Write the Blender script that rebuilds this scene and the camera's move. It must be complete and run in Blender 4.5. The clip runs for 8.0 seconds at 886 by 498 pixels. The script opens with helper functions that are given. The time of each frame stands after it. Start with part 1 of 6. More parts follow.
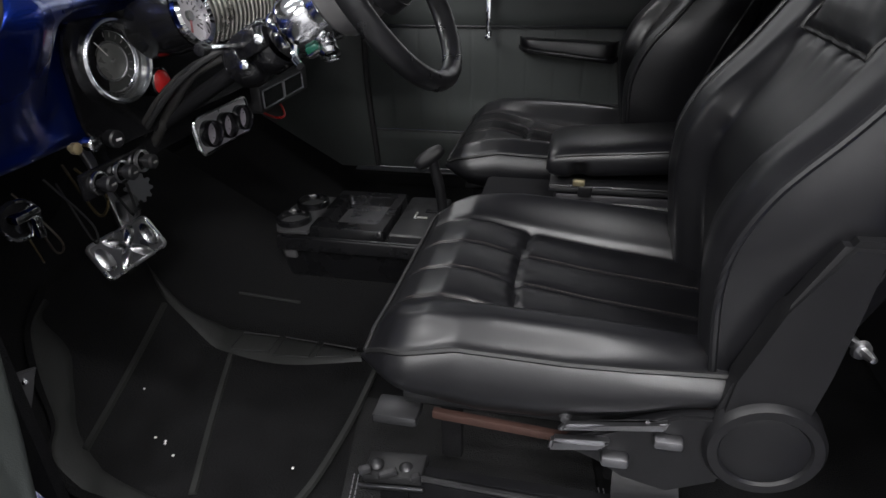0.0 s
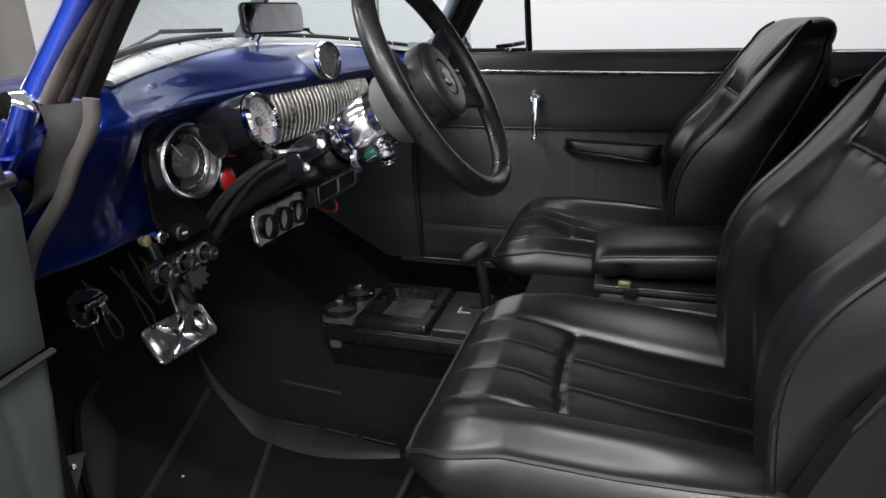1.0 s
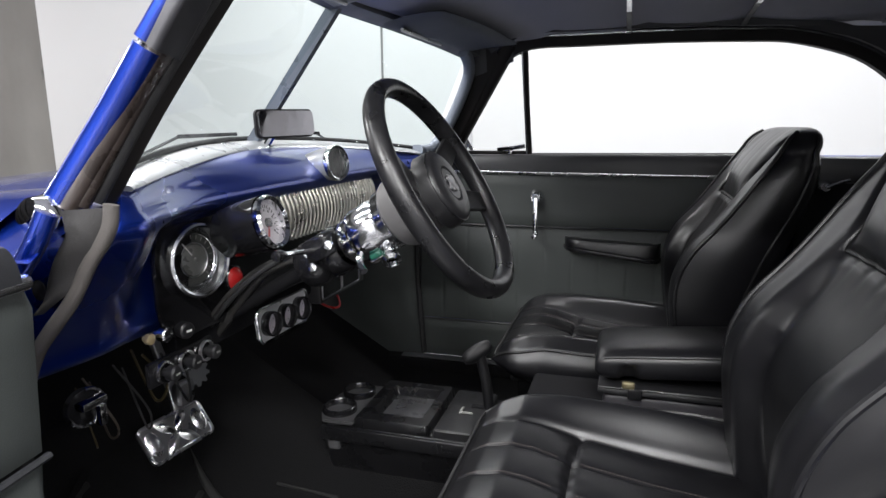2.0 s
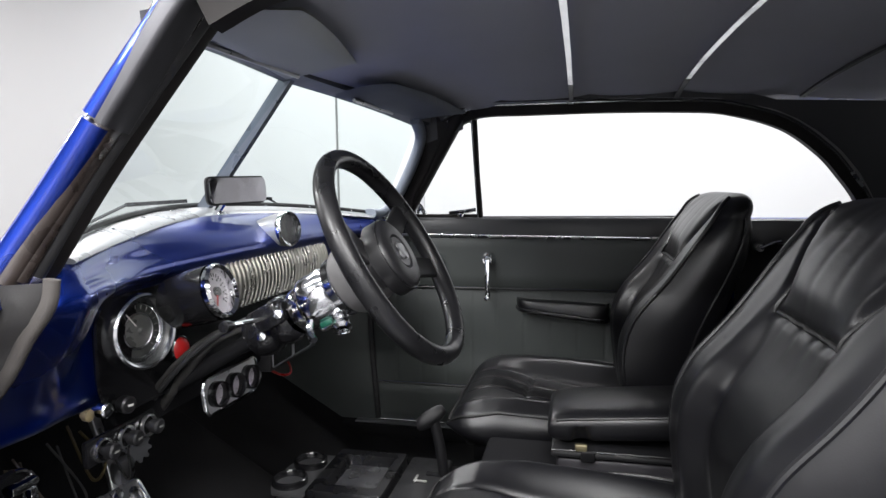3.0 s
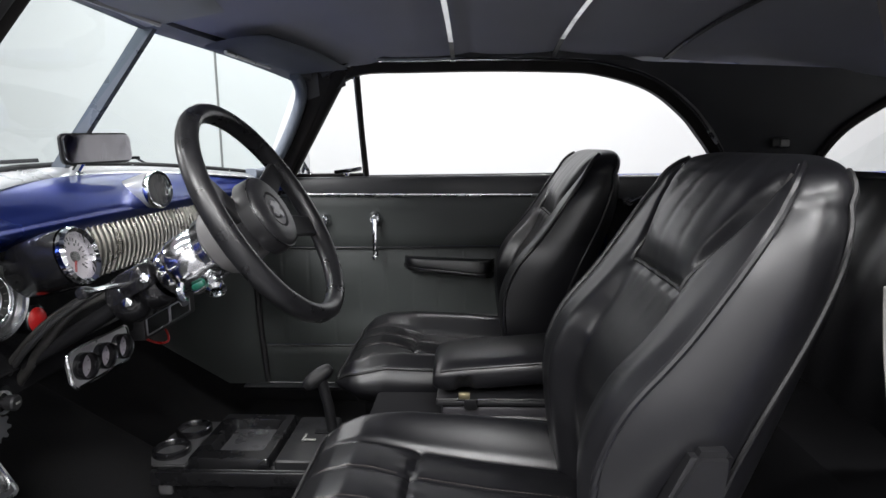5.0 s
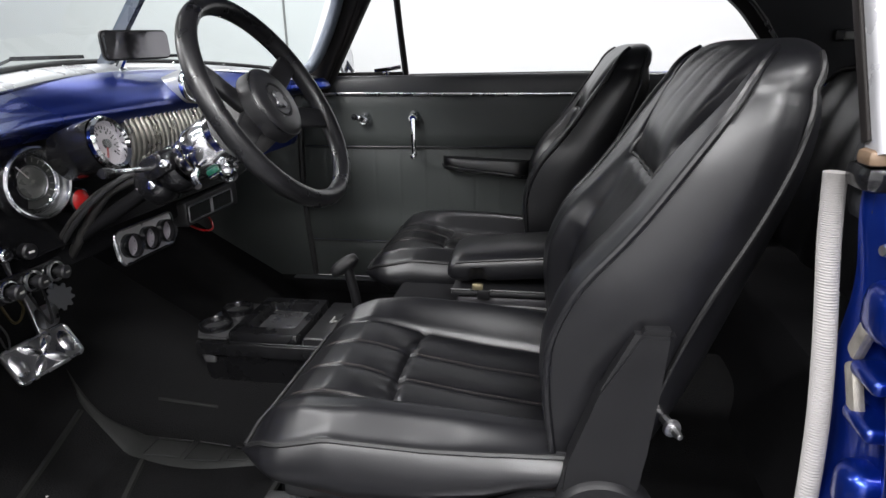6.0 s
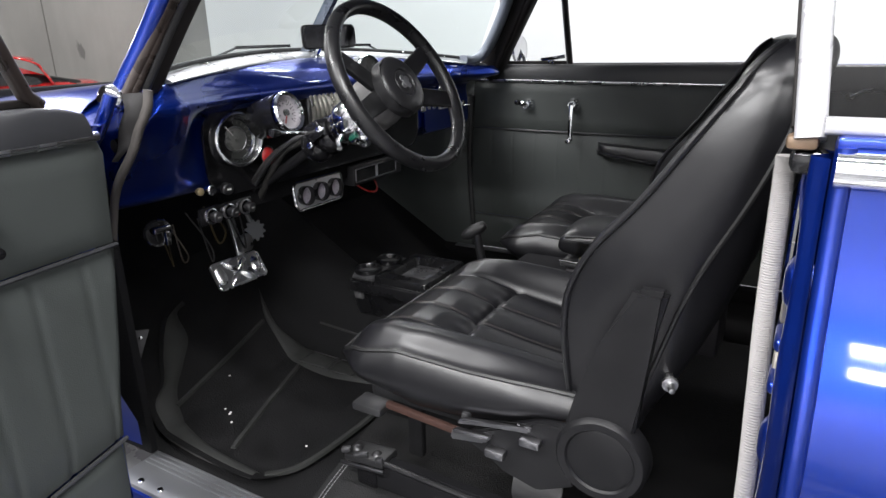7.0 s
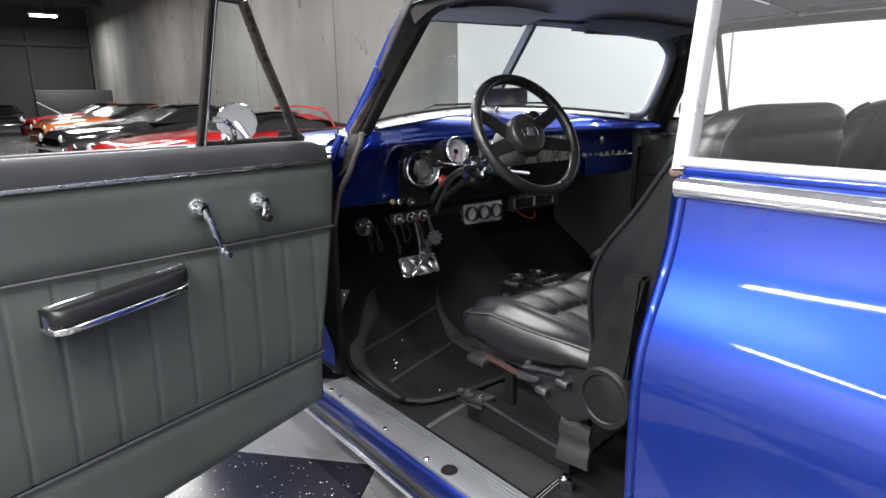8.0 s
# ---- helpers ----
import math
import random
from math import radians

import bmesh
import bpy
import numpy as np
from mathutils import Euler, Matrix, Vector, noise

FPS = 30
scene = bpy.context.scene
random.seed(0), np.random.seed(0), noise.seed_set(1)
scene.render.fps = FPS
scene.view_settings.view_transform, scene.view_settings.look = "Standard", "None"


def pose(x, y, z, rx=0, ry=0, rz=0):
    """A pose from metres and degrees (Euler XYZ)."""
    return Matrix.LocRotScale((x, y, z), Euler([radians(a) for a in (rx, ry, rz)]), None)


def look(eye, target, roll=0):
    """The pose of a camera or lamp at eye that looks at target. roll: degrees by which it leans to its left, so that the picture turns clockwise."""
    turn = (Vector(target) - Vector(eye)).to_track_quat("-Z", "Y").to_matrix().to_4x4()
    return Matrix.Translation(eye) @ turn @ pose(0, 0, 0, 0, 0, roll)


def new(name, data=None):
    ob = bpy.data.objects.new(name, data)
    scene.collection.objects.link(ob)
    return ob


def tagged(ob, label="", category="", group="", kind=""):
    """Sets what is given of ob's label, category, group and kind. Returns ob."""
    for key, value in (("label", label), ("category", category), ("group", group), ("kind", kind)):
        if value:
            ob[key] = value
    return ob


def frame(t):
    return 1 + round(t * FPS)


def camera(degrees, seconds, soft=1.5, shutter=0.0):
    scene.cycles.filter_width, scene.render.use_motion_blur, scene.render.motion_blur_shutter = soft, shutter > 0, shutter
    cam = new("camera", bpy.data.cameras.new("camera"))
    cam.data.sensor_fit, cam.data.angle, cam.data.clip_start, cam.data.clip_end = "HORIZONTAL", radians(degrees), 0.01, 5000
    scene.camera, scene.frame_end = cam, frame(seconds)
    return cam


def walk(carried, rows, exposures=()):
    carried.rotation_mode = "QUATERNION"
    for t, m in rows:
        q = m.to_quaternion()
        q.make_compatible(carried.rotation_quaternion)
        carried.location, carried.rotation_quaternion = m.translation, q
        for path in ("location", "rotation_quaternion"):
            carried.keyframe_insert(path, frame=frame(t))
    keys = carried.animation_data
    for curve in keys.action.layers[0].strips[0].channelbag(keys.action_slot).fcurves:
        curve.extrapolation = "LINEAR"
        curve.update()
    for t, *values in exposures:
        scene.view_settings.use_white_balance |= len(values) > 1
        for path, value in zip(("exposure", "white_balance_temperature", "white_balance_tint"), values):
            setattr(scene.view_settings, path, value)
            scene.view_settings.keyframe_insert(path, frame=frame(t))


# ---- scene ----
import functools

cam = camera(70.9, 8.0)
PATH = [
    (0, (0.353, -1.325, 1.155), (-0.043, 0.402, 0.228), -1.5),
    (0.5, (0.346, -1.328, 1.158), (-0.14, 0.439, 0.357), -1.6),
    (1, (0.343, -1.334, 1.179), (-0.196, 0.472, 0.51), -1.1),
    (1.5, (0.337, -1.337, 1.188), (-0.233, 0.508, 0.669), -0.9),
    (3, (0.353, -1.353, 1.212), (-0.074, 0.59, 1.011), -0.6),
    (3.5, (0.356, -1.353, 1.21), (0.044, 0.616, 1.045), -0.5),
    (4, (0.362, -1.351, 1.212), (0.16, 0.63, 1.031), -0.4),
    (5.5, (0.427, -1.369, 1.193), (0.34, 0.573, 0.723), -0.9),
    (6, (0.518, -1.393, 1.182), (0.189, 0.483, 0.573), -1.2),
    (6.5, (0.641, -1.424, 1.182), (0.016, 0.364, 0.541), -1.1),
    (7, (0.792, -1.502, 1.184), (-0.157, 0.142, 0.555), -1.1),
    (7.5, (1.021, -1.615, 1.192), (-0.287, -0.217, 0.614), -1.0),
    (8, (1.331, -1.712, 1.205), (-0.197, -0.51, 0.735), -0.8),
]
walk(cam, [(t, look(eye, target, roll)) for t, eye, target, roll in PATH], exposures=[(0.0, 0.15), (0.5, 0.28), (1.0, 0.38), (1.5, 0.54), (3.5, 0.74), (5.5, 0.68), (7.0, 0.73), (8.0, 0.82)])

# ---------------------------------------------------------------- light
world = bpy.data.worlds.new("showroom_air")
world.use_nodes = True
world.node_tree.nodes["Background"].inputs[0].default_value = (0.9, 0.95, 1.0, 1)
world.node_tree.nodes["Background"].inputs[1].default_value = 0.03
scene.world = world
scene.view_settings.exposure = 0.0


def tube_light(x, y, z, length, width, watts, turn=0):
    data = bpy.data.lights.new("ceiling_tube_light", "AREA")
    data.shape, data.size, data.size_y, data.energy = "RECTANGLE", length, width, watts
    data.color = (0.99, 0.98, 0.985)
    ob = new("ceiling_tube_light", data)
    ob.matrix_world = pose(x, y, z, 0, 0, turn)
    return ob


LAMPS = [(x + (1.3 if y < -7 else 0.3 if y < -5 else 0.0), y) for y in (-7.2, -5.5, -3.5, -1.3, 1.4, 3.4) for x in (-2.4, 1.4, 5.2)]
for lx, ly in LAMPS:
    tube_light(lx, ly, 4.1, 2.4, 0.16, ({-7.2: 80, -5.5: 205, -3.5: 165, -1.3: 92}.get(ly, 62)) * (0.3 if lx > 5.1 else 1.08 if lx < 0 else 0.93))
HALL = [(-10.0, 1.0), (-16.0, 1.2), (-23.0, 1.3), (-33.4, 2.7)]
for lx, ly in HALL:
    tube_light(lx, ly, 5.05, 0.3, 1.7 if lx > -30 else 1.05, 320 if lx > -20 else 200)

# ---------------------------------------------------------------- materials


def nodes_of(name):
    m = bpy.data.materials.new(name)
    m.use_nodes = True
    return m, m.node_tree.nodes, m.node_tree.links, m.node_tree.nodes["Principled BSDF"]


def surface(name, colour, rough=0.5, metal=0.0, grain=0.0, size=200.0, mottled=0.12, patch=6.0, rough_var=0.1, coat=0.0, spec=0.5, bump_kind="noise", depth=0.002, wrinkle=0.0, folds=16.0):
    """A surface with mottling at one scale, grain and relief at a finer one."""
    m, n, l, b = nodes_of(name)
    co = n.new("ShaderNodeTexCoord")
    big = n.new("ShaderNodeTexNoise")
    big.inputs["Scale"].default_value, big.inputs["Detail"].default_value = patch, 5
    l.new(co.outputs["Object"], big.inputs["Vector"])
    mix = n.new("ShaderNodeMix")
    mix.data_type = "RGBA"
    mix.inputs[6].default_value = (*[c * (1 - mottled) for c in colour], 1)
    mix.inputs[7].default_value = (*[min(1, c * (1 + mottled)) for c in colour], 1)
    l.new(big.outputs["Fac"], mix.inputs[0])
    l.new(mix.outputs[2], b.inputs["Base Color"])
    fine = n.new("ShaderNodeTexVoronoi" if bump_kind == "voronoi" else "ShaderNodeTexNoise")
    fine.inputs["Scale"].default_value = size
    l.new(co.outputs["Object"], fine.inputs["Vector"])
    rr = n.new("ShaderNodeMapRange")
    rr.inputs["To Min"].default_value, rr.inputs["To Max"].default_value = max(0.0, rough - rough_var), min(1.0, rough + rough_var)
    rr.inputs["From Min"].default_value, rr.inputs["From Max"].default_value = 0.3, 0.7
    l.new(big.outputs["Fac"], rr.inputs["Value"])
    l.new(rr.outputs[0], b.inputs["Roughness"])
    b.inputs["Metallic"].default_value = metal
    b.inputs["Specular IOR Level"].default_value = spec
    b.inputs["Coat Weight"].default_value = coat
    b.inputs["Coat Roughness"].default_value = 0.04
    if grain:
        bp = n.new("ShaderNodeBump")
        bp.inputs["Strength"].default_value, bp.inputs["Distance"].default_value = grain, depth
        l.new(fine.outputs[0], bp.inputs["Height"])
        l.new(bp.outputs[0], b.inputs["Normal"])
        if wrinkle:
            wn = n.new("ShaderNodeTexNoise")
            wn.inputs["Scale"].default_value, wn.inputs["Detail"].default_value, wn.inputs["Distortion"].default_value = folds, 3, 0.6
            l.new(co.outputs["Object"], wn.inputs["Vector"])
            wb = n.new("ShaderNodeBump")
            wb.inputs["Strength"].default_value, wb.inputs["Distance"].default_value = wrinkle, 0.012
            l.new(wn.outputs["Fac"], wb.inputs["Height"])
            l.new(wb.outputs[0], bp.inputs["Normal"])
    return m


LEATHER = surface("black_leather", (0.0055, 0.0055, 0.0066), 0.345, grain=0.035, size=520, mottled=0.2, patch=14, rough_var=0.025, bump_kind="voronoi", depth=0.0012, spec=0.5, wrinkle=0.006, folds=12.0)
LEATHER_MATT = surface("dull_black_vinyl", (0.007, 0.007, 0.0075), 0.5, grain=0.2, size=420, bump_kind="voronoi", depth=0.001)
FOOT = surface("dark_painted_steel", (0.014, 0.014, 0.015), 0.45, 0.0, grain=0.2, size=150, mottled=0.3, patch=30, depth=0.0006)
RIM_BLACK = surface("worn_black_rim", (0.009, 0.009, 0.010), 0.32, grain=0.08, size=260, patch=30, depth=0.0006)
PLASTIC = surface("black_plastic", (0.013, 0.013, 0.0142), 0.4, grain=0.15, size=700, patch=20, depth=0.0006)
GLOSS_BLACK = surface("gloss_black", (0.008, 0.008, 0.009), 0.16, patch=15)
RUBBER = surface("black_rubber", (0.02, 0.02, 0.021), 0.62, grain=0.2, size=300, patch=20, depth=0.0006)
CARPET = surface("black_carpet", (0.009, 0.009, 0.0098), 0.95, grain=0.9, size=520, mottled=0.45, patch=8, depth=0.003, spec=0.12)
# darkened for the shade under the dash; the carpet by the sill is paler
FLOOR_CARPET = surface("worn_black_floor_carpet", (0.0068, 0.0068, 0.0073), 0.92, grain=0.9, size=420, mottled=0.5, patch=11, depth=0.003, spec=0.15)
MAT = surface("black_rubber_mat", (0.0052, 0.0052, 0.0056), 0.75, grain=0.8, size=260, mottled=0.9, patch=16, depth=0.002, spec=0.16)
MAT_EDGE = surface("worn_grey_mat_edge", (0.0165, 0.0172, 0.0165), 0.62, grain=0.2, size=200, mottled=0.3, patch=14, spec=0.35)
VINYL = surface("grey_green_vinyl", (0.052, 0.0582, 0.0562), 0.46, grain=0.25, size=520, mottled=0.1, patch=5, bump_kind="voronoi", depth=0.0008, spec=0.4)
VINYL_DARK = surface("charcoal_vinyl", (0.027, 0.028, 0.031), 0.42, grain=0.2, size=500, mottled=0.2, patch=6, bump_kind="voronoi", depth=0.0008)
HEADLINER = surface("grey_headliner_cloth", (0.45, 0.455, 0.50), 0.9, grain=0.35, size=900, mottled=0.12, patch=3, depth=0.0008, spec=0.2)
CHROME = surface("chrome", (0.82, 0.83, 0.85), 0.07, 1.0, mottled=0.03, patch=30, rough_var=0.03)
STEEL = surface("worn_bare_steel", (0.42, 0.42, 0.43), 0.36, 1.0, grain=0.1, size=120, mottled=0.25, patch=25, rough_var=0.14, depth=0.0006)
ALUMINIUM = surface("brushed_aluminium", (0.19, 0.196, 0.207), 0.58, 0.75, grain=0.15, size=160, mottled=0.12, patch=14, rough_var=0.05, depth=0.0005)
SILVER = surface("silver_paint", (0.40, 0.415, 0.43), 0.33, 0.45, mottled=0.06, patch=10, coat=0.3)
WHITE_POST = surface("weathered_white_metal", (0.43, 0.43, 0.45), 0.34, 0.3, mottled=0.28, patch=22, coat=0.2)
BLUE = surface("metallic_blue_paint", (0.0042, 0.028, 0.27), 0.29, 0.82, grain=0.05, size=1800, mottled=0.08, patch=3, rough_var=0.04, coat=0.85, depth=0.0002)
RUST = surface("rusty_steel", (0.04, 0.017, 0.012), 0.75, 0.2, grain=0.4, size=180, mottled=0.5, patch=30, depth=0.001)
SEAL = surface("old_brown_window_seal", (0.030, 0.023, 0.020), 0.3, grain=0.3, size=90, mottled=0.7, patch=30, depth=0.001, spec=0.5)
WINDLACE = surface("pale_woven_windlace", (0.27, 0.26, 0.255), 0.85, grain=0.6, size=500, mottled=0.15, patch=20, depth=0.001)
BRIGHT = surface("bright_plated_metal", (0.82, 0.82, 0.83), 0.27, 1.0, mottled=0.06, patch=20, rough_var=0.08)
DULL_STEEL = surface("dull_grey_steel", (0.062, 0.062, 0.065), 0.42, 0.7, grain=0.15, size=120, mottled=0.3, patch=25, rough_var=0.12, depth=0.0006)
COVER = surface("grained_black_plastic", (0.0055, 0.0055, 0.0063), 0.46, grain=0.25, size=600, patch=14, depth=0.0005, spec=0.3)
# near-black for small black parts, and for interior shade put into the colour
BLACK_AND_SHADE = surface("matt_black_and_shade", (0.008, 0.008, 0.009), 0.95, grain=0.4, size=400, mottled=0.3, patch=9, depth=0.001, spec=0.1)
LEVER = surface("bright_worn_lever", (0.22, 0.22, 0.23), 0.33, 1.0, mottled=0.1, patch=8, rough_var=0.04)
PLATE = surface("satin_plate", (0.72, 0.72, 0.74), 0.33, 0.6, mottled=0.06, patch=20, rough_var=0.06)
FLAP = surface("grey_cloth_flap", (0.019, 0.018, 0.0178), 0.85, grain=0.5, size=400, mottled=0.45, patch=30, depth=0.001)
RED = surface("red_plastic", (0.28, 0.008, 0.008), 0.3, patch=30)
GREEN = surface("green_plastic", (0.006, 0.07, 0.045), 0.35, patch=30)
CREAM = surface("gauge_face_white", (0.72, 0.7, 0.68), 0.4, patch=40, mottled=0.03)
IVORY = surface("yellowed_knob", (0.2, 0.16, 0.09), 0.35, patch=40)
DIAL = surface("dark_dial", (0.035, 0.037, 0.035), 0.35, patch=40)
GREY_DIAL = surface("grey_dial", (0.2, 0.2, 0.19), 0.4, patch=40)
WIRE_YELLOW = surface("yellow_wire", (0.035, 0.025, 0.006), 0.5, patch=40)
THREAD = surface("grey_thread", (0.05, 0.04, 0.036), 0.7, patch=60)
WALL_WHITE = surface("white_painted_wall", (0.63, 0.64, 0.645), 0.7, grain=0.1, size=60, mottled=0.03, patch=0.8)
CONCRETE = surface("grey_concrete_wall", (0.215, 0.211, 0.198), 0.85, grain=0.3, size=9, mottled=0.28, patch=0.9, depth=0.01)


def add_stains(m, low, high, stretch):
    """Long vertical stains and small dark marks over a base colour."""
    n, l = m.node_tree.nodes, m.node_tree.links
    b = n["Principled BSDF"]
    old = b.inputs["Base Color"].links[0].from_socket
    co = n.new("ShaderNodeTexCoord")
    for scale, size, lo, hi, dark in ((stretch, 0.9, low, high, 0.80), ((1, 1, 0.6), 2.6, 0.27, 0.33, 0.5)):
        mp = n.new("ShaderNodeMapping")
        mp.inputs["Scale"].default_value = scale
        l.new(co.outputs["Object"], mp.inputs["Vector"])
        no = n.new("ShaderNodeTexNoise")
        no.inputs["Scale"].default_value, no.inputs["Detail"].default_value = size, 6
        l.new(mp.outputs[0], no.inputs["Vector"])
        rg = n.new("ShaderNodeMapRange")
        for key, val in (("From Min", lo), ("From Max", hi), ("To Min", dark), ("To Max", 1.0)):
            rg.inputs[key].default_value = val
        l.new(no.outputs["Fac"], rg.inputs["Value"])
        mu = n.new("ShaderNodeMix")
        mu.data_type, mu.blend_type = "RGBA", "MULTIPLY"
        mu.inputs[0].default_value = 1.0
        l.new(old, mu.inputs[6])
        l.new(rg.outputs[0], mu.inputs[7])
        old = mu.outputs[2]
    l.new(old, b.inputs["Base Color"])


add_stains(CONCRETE, 0.36, 0.62, (1.1, 1.1, 0.3))
GREY_WALL = surface("grey_painted_wall", (0.3, 0.3, 0.3), 0.75, mottled=0.15, patch=0.8)
DARK_WALL = surface("dark_steel_wall", (0.075, 0.077, 0.08), 0.7, mottled=0.3, patch=1.2)
CEILING_MAT = surface("pale_ceiling_sheet", (0.75, 0.75, 0.75), 0.8, mottled=0.1, patch=1.0)
TYRE = surface("tyre_rubber", (0.018, 0.018, 0.019), 0.75, patch=30)
STAINLESS = surface("stainless_trim", (0.74, 0.75, 0.77), 0.2, 1.0, mottled=0.08, patch=12, rough_var=0.08)


def glass(name, tint=(1, 1, 1), rough=0.0, edge=0.85, front=0.05):
    m, n, l, b = nodes_of(name)
    clear = n.new("ShaderNodeBsdfTransparent")
    clear.inputs[0].default_value = (*tint, 1)
    gloss = n.new("ShaderNodeBsdfGlossy")
    gloss.inputs["Roughness"].default_value = 0.02 + rough
    lw = n.new("ShaderNodeLayerWeight")
    pw = n.new("ShaderNodeMath")
    pw.operation = "POWER"
    pw.inputs[1].default_value = 4.0
    l.new(lw.outputs["Facing"], pw.inputs[0])
    fr = n.new("ShaderNodeMath")
    fr.operation = "MULTIPLY_ADD"
    fr.inputs[1].default_value, fr.inputs[2].default_value = edge, front
    l.new(pw.outputs[0], fr.inputs[0])
    mix = n.new("ShaderNodeMixShader")
    l.new(fr.outputs[0], mix.inputs[0])
    l.new(clear.outputs[0], mix.inputs[1])
    l.new(gloss.outputs[0], mix.inputs[2])
    l.new(mix.outputs[0], n["Material Output"].inputs[0])
    return m


GLASS = glass("clear_glass", (0.96, 0.975, 0.97), 0.0, 0.85, 0.07)
TINTED = glass("green_tinted_glass", (0.77, 0.835, 0.825), 0.0, 0.3, 0.025)
LENS = glass("gauge_lens", (0.93, 0.93, 0.93))


def lamp_glow(name, power):
    m, n, l, b = nodes_of(name)
    e = n.new("ShaderNodeEmission")
    e.inputs[0].default_value, e.inputs[1].default_value = (1, 0.97, 0.93, 1), power
    l.new(e.outputs[0], n["Material Output"].inputs[0])
    return m


GLOW = lamp_glow("lit_lamp_tube", 12)

# ---------------------------------------------------------------- mesh tools


def sm(bm, angle=40):
    for f in bm.faces:
        f.smooth = True
    lim = radians(angle)
    for e in bm.edges:
        if len(e.link_faces) == 2 and e.calc_face_angle(0) > lim:
            e.smooth = False
    return bm


def part(name, bm, material, parent=None, label="", angle=40):
    """Links a bmesh as one mesh object, under a thing or a part."""
    bmesh.ops.recalc_face_normals(bm, faces=bm.faces)
    sm(bm, angle)
    me = bpy.data.meshes.new(name)
    bm.to_mesh(me)
    bm.free()
    for mm in (material if isinstance(material, (list, tuple)) else [material]):
        me.materials.append(mm)
    ob = new(name, me)
    if parent:
        ob.parent = parent
        ob.matrix_parent_inverse = parent.matrix_basis.inverted() if parent.parent is None else Matrix()
    if label:
        tagged(ob, label)
    return ob


def thing(name, at=(0, 0, 0), label="", category="", group="", kind=""):
    ob = new(name)
    ob.empty_display_size = 0.05
    ob.matrix_basis = Matrix.Translation(at)
    return tagged(ob, label, category, group, kind)


def solo(name, bm, material, label="", category="", kind="", group="", angle=40):
    return tagged(part(name, bm, material, None, "", angle), label, category, group, kind)


def box(c, s, bevel=0.0, m=None, seg=2):
    bm = bmesh.new()
    bmesh.ops.create_cube(bm, size=1, matrix=Matrix.Diagonal((*s, 1)))
    if bevel:
        bmesh.ops.bevel(bm, geom=bm.edges[:], offset=min(bevel, 0.49 * min(s)), segments=seg, affect="EDGES", profile=0.5)
    bmesh.ops.transform(bm, matrix=Matrix.Translation(c) @ (m or Matrix()), verts=bm.verts)
    return bm


def join(*bms):
    out = bmesh.new()
    for b in bms:
        me = bpy.data.meshes.new("tmp")
        b.to_mesh(me)
        out.from_mesh(me)
        bpy.data.meshes.remove(me)
        b.free()
    return out


def grid(f, nu, nv, wrap_u=False, wrap_v=False, cap=False):
    bm = bmesh.new()
    cu, cv = (nu if wrap_u else nu + 1), (nv if wrap_v else nv + 1)
    vs = [[bm.verts.new(f(i / nu, j / nv)) for j in range(cv)] for i in range(cu)]
    for i in range(nu):
        for j in range(nv):
            a, b = vs[i], vs[(i + 1) % cu]
            bm.faces.new((a[j], b[j], b[(j + 1) % cv], a[(j + 1) % cv]))
    if cap:
        for row in (vs[0], vs[-1]):
            bm.faces.new(row)
    return bm


def along(pts, u):
    k = u * (len(pts) - 1)
    i = min(int(k), len(pts) - 2)
    return Vector(pts[i]).lerp(Vector(pts[i + 1]), k - i)


def smooth_path(pts, n=8, closed=False):
    """Catmull-Rom through points."""
    P = [Vector(p) for p in pts]
    out, N = [], len(P)
    for i in range(N if closed else N - 1):
        a, b, c, d = (P[(i - 1) % N], P[i], P[(i + 1) % N], P[(i + 2) % N]) if closed else (P[max(i - 1, 0)], P[i], P[i + 1], P[min(i + 2, N - 1)])
        for k in range(n):
            t = k / n
            out.append(0.5 * ((2 * b) + (c - a) * t + (2 * a - 5 * b + 4 * c - d) * t * t + (3 * b - a - 3 * c + d) * t ** 3))
    if not closed:
        out.append(P[-1])
    return out


def sweep(pts, profile, closed=False, up=(0, 0, 1), caps=True, scale=None):
    """Sweeps a 2D profile (side, up) along a path."""
    P, bm, rings = [Vector(p) for p in pts], bmesh.new(), []
    N = len(P)
    upv = Vector(up)
    for i, p in enumerate(P):
        a, b = (P[(i - 1) % N], P[(i + 1) % N]) if closed else (P[max(i - 1, 0)], P[min(i + 1, N - 1)])
        t = (b - a).normalized()
        side = t.cross(upv)
        side = side.normalized() if side.length > 1e-4 else Vector((1, 0, 0))
        w = side.cross(t)
        k = scale(i / max(1, N - 1)) if scale else 1
        rings.append([bm.verts.new(p + side * (x * k) + w * (y * k)) for x, y in profile])
    for i in range(N if closed else N - 1):
        a, b = rings[i], rings[(i + 1) % N]
        for j in range(len(profile)):
            k = (j + 1) % len(profile)
            bm.faces.new((a[j], a[k], b[k], b[j]))
    if caps and not closed:
        bm.faces.new(rings[0]), bm.faces.new(rings[-1])
    return bm


def ring_profile(r, n=10, ry=None):
    return [(r * math.cos(2 * math.pi * i / n), (ry or r) * math.sin(2 * math.pi * i / n)) for i in range(n)]


def tube(pts, r, n=10, closed=False, up=(0.03, 0.02, 1), scale=None):
    return sweep(pts, ring_profile(r, n), closed, up, True, scale)


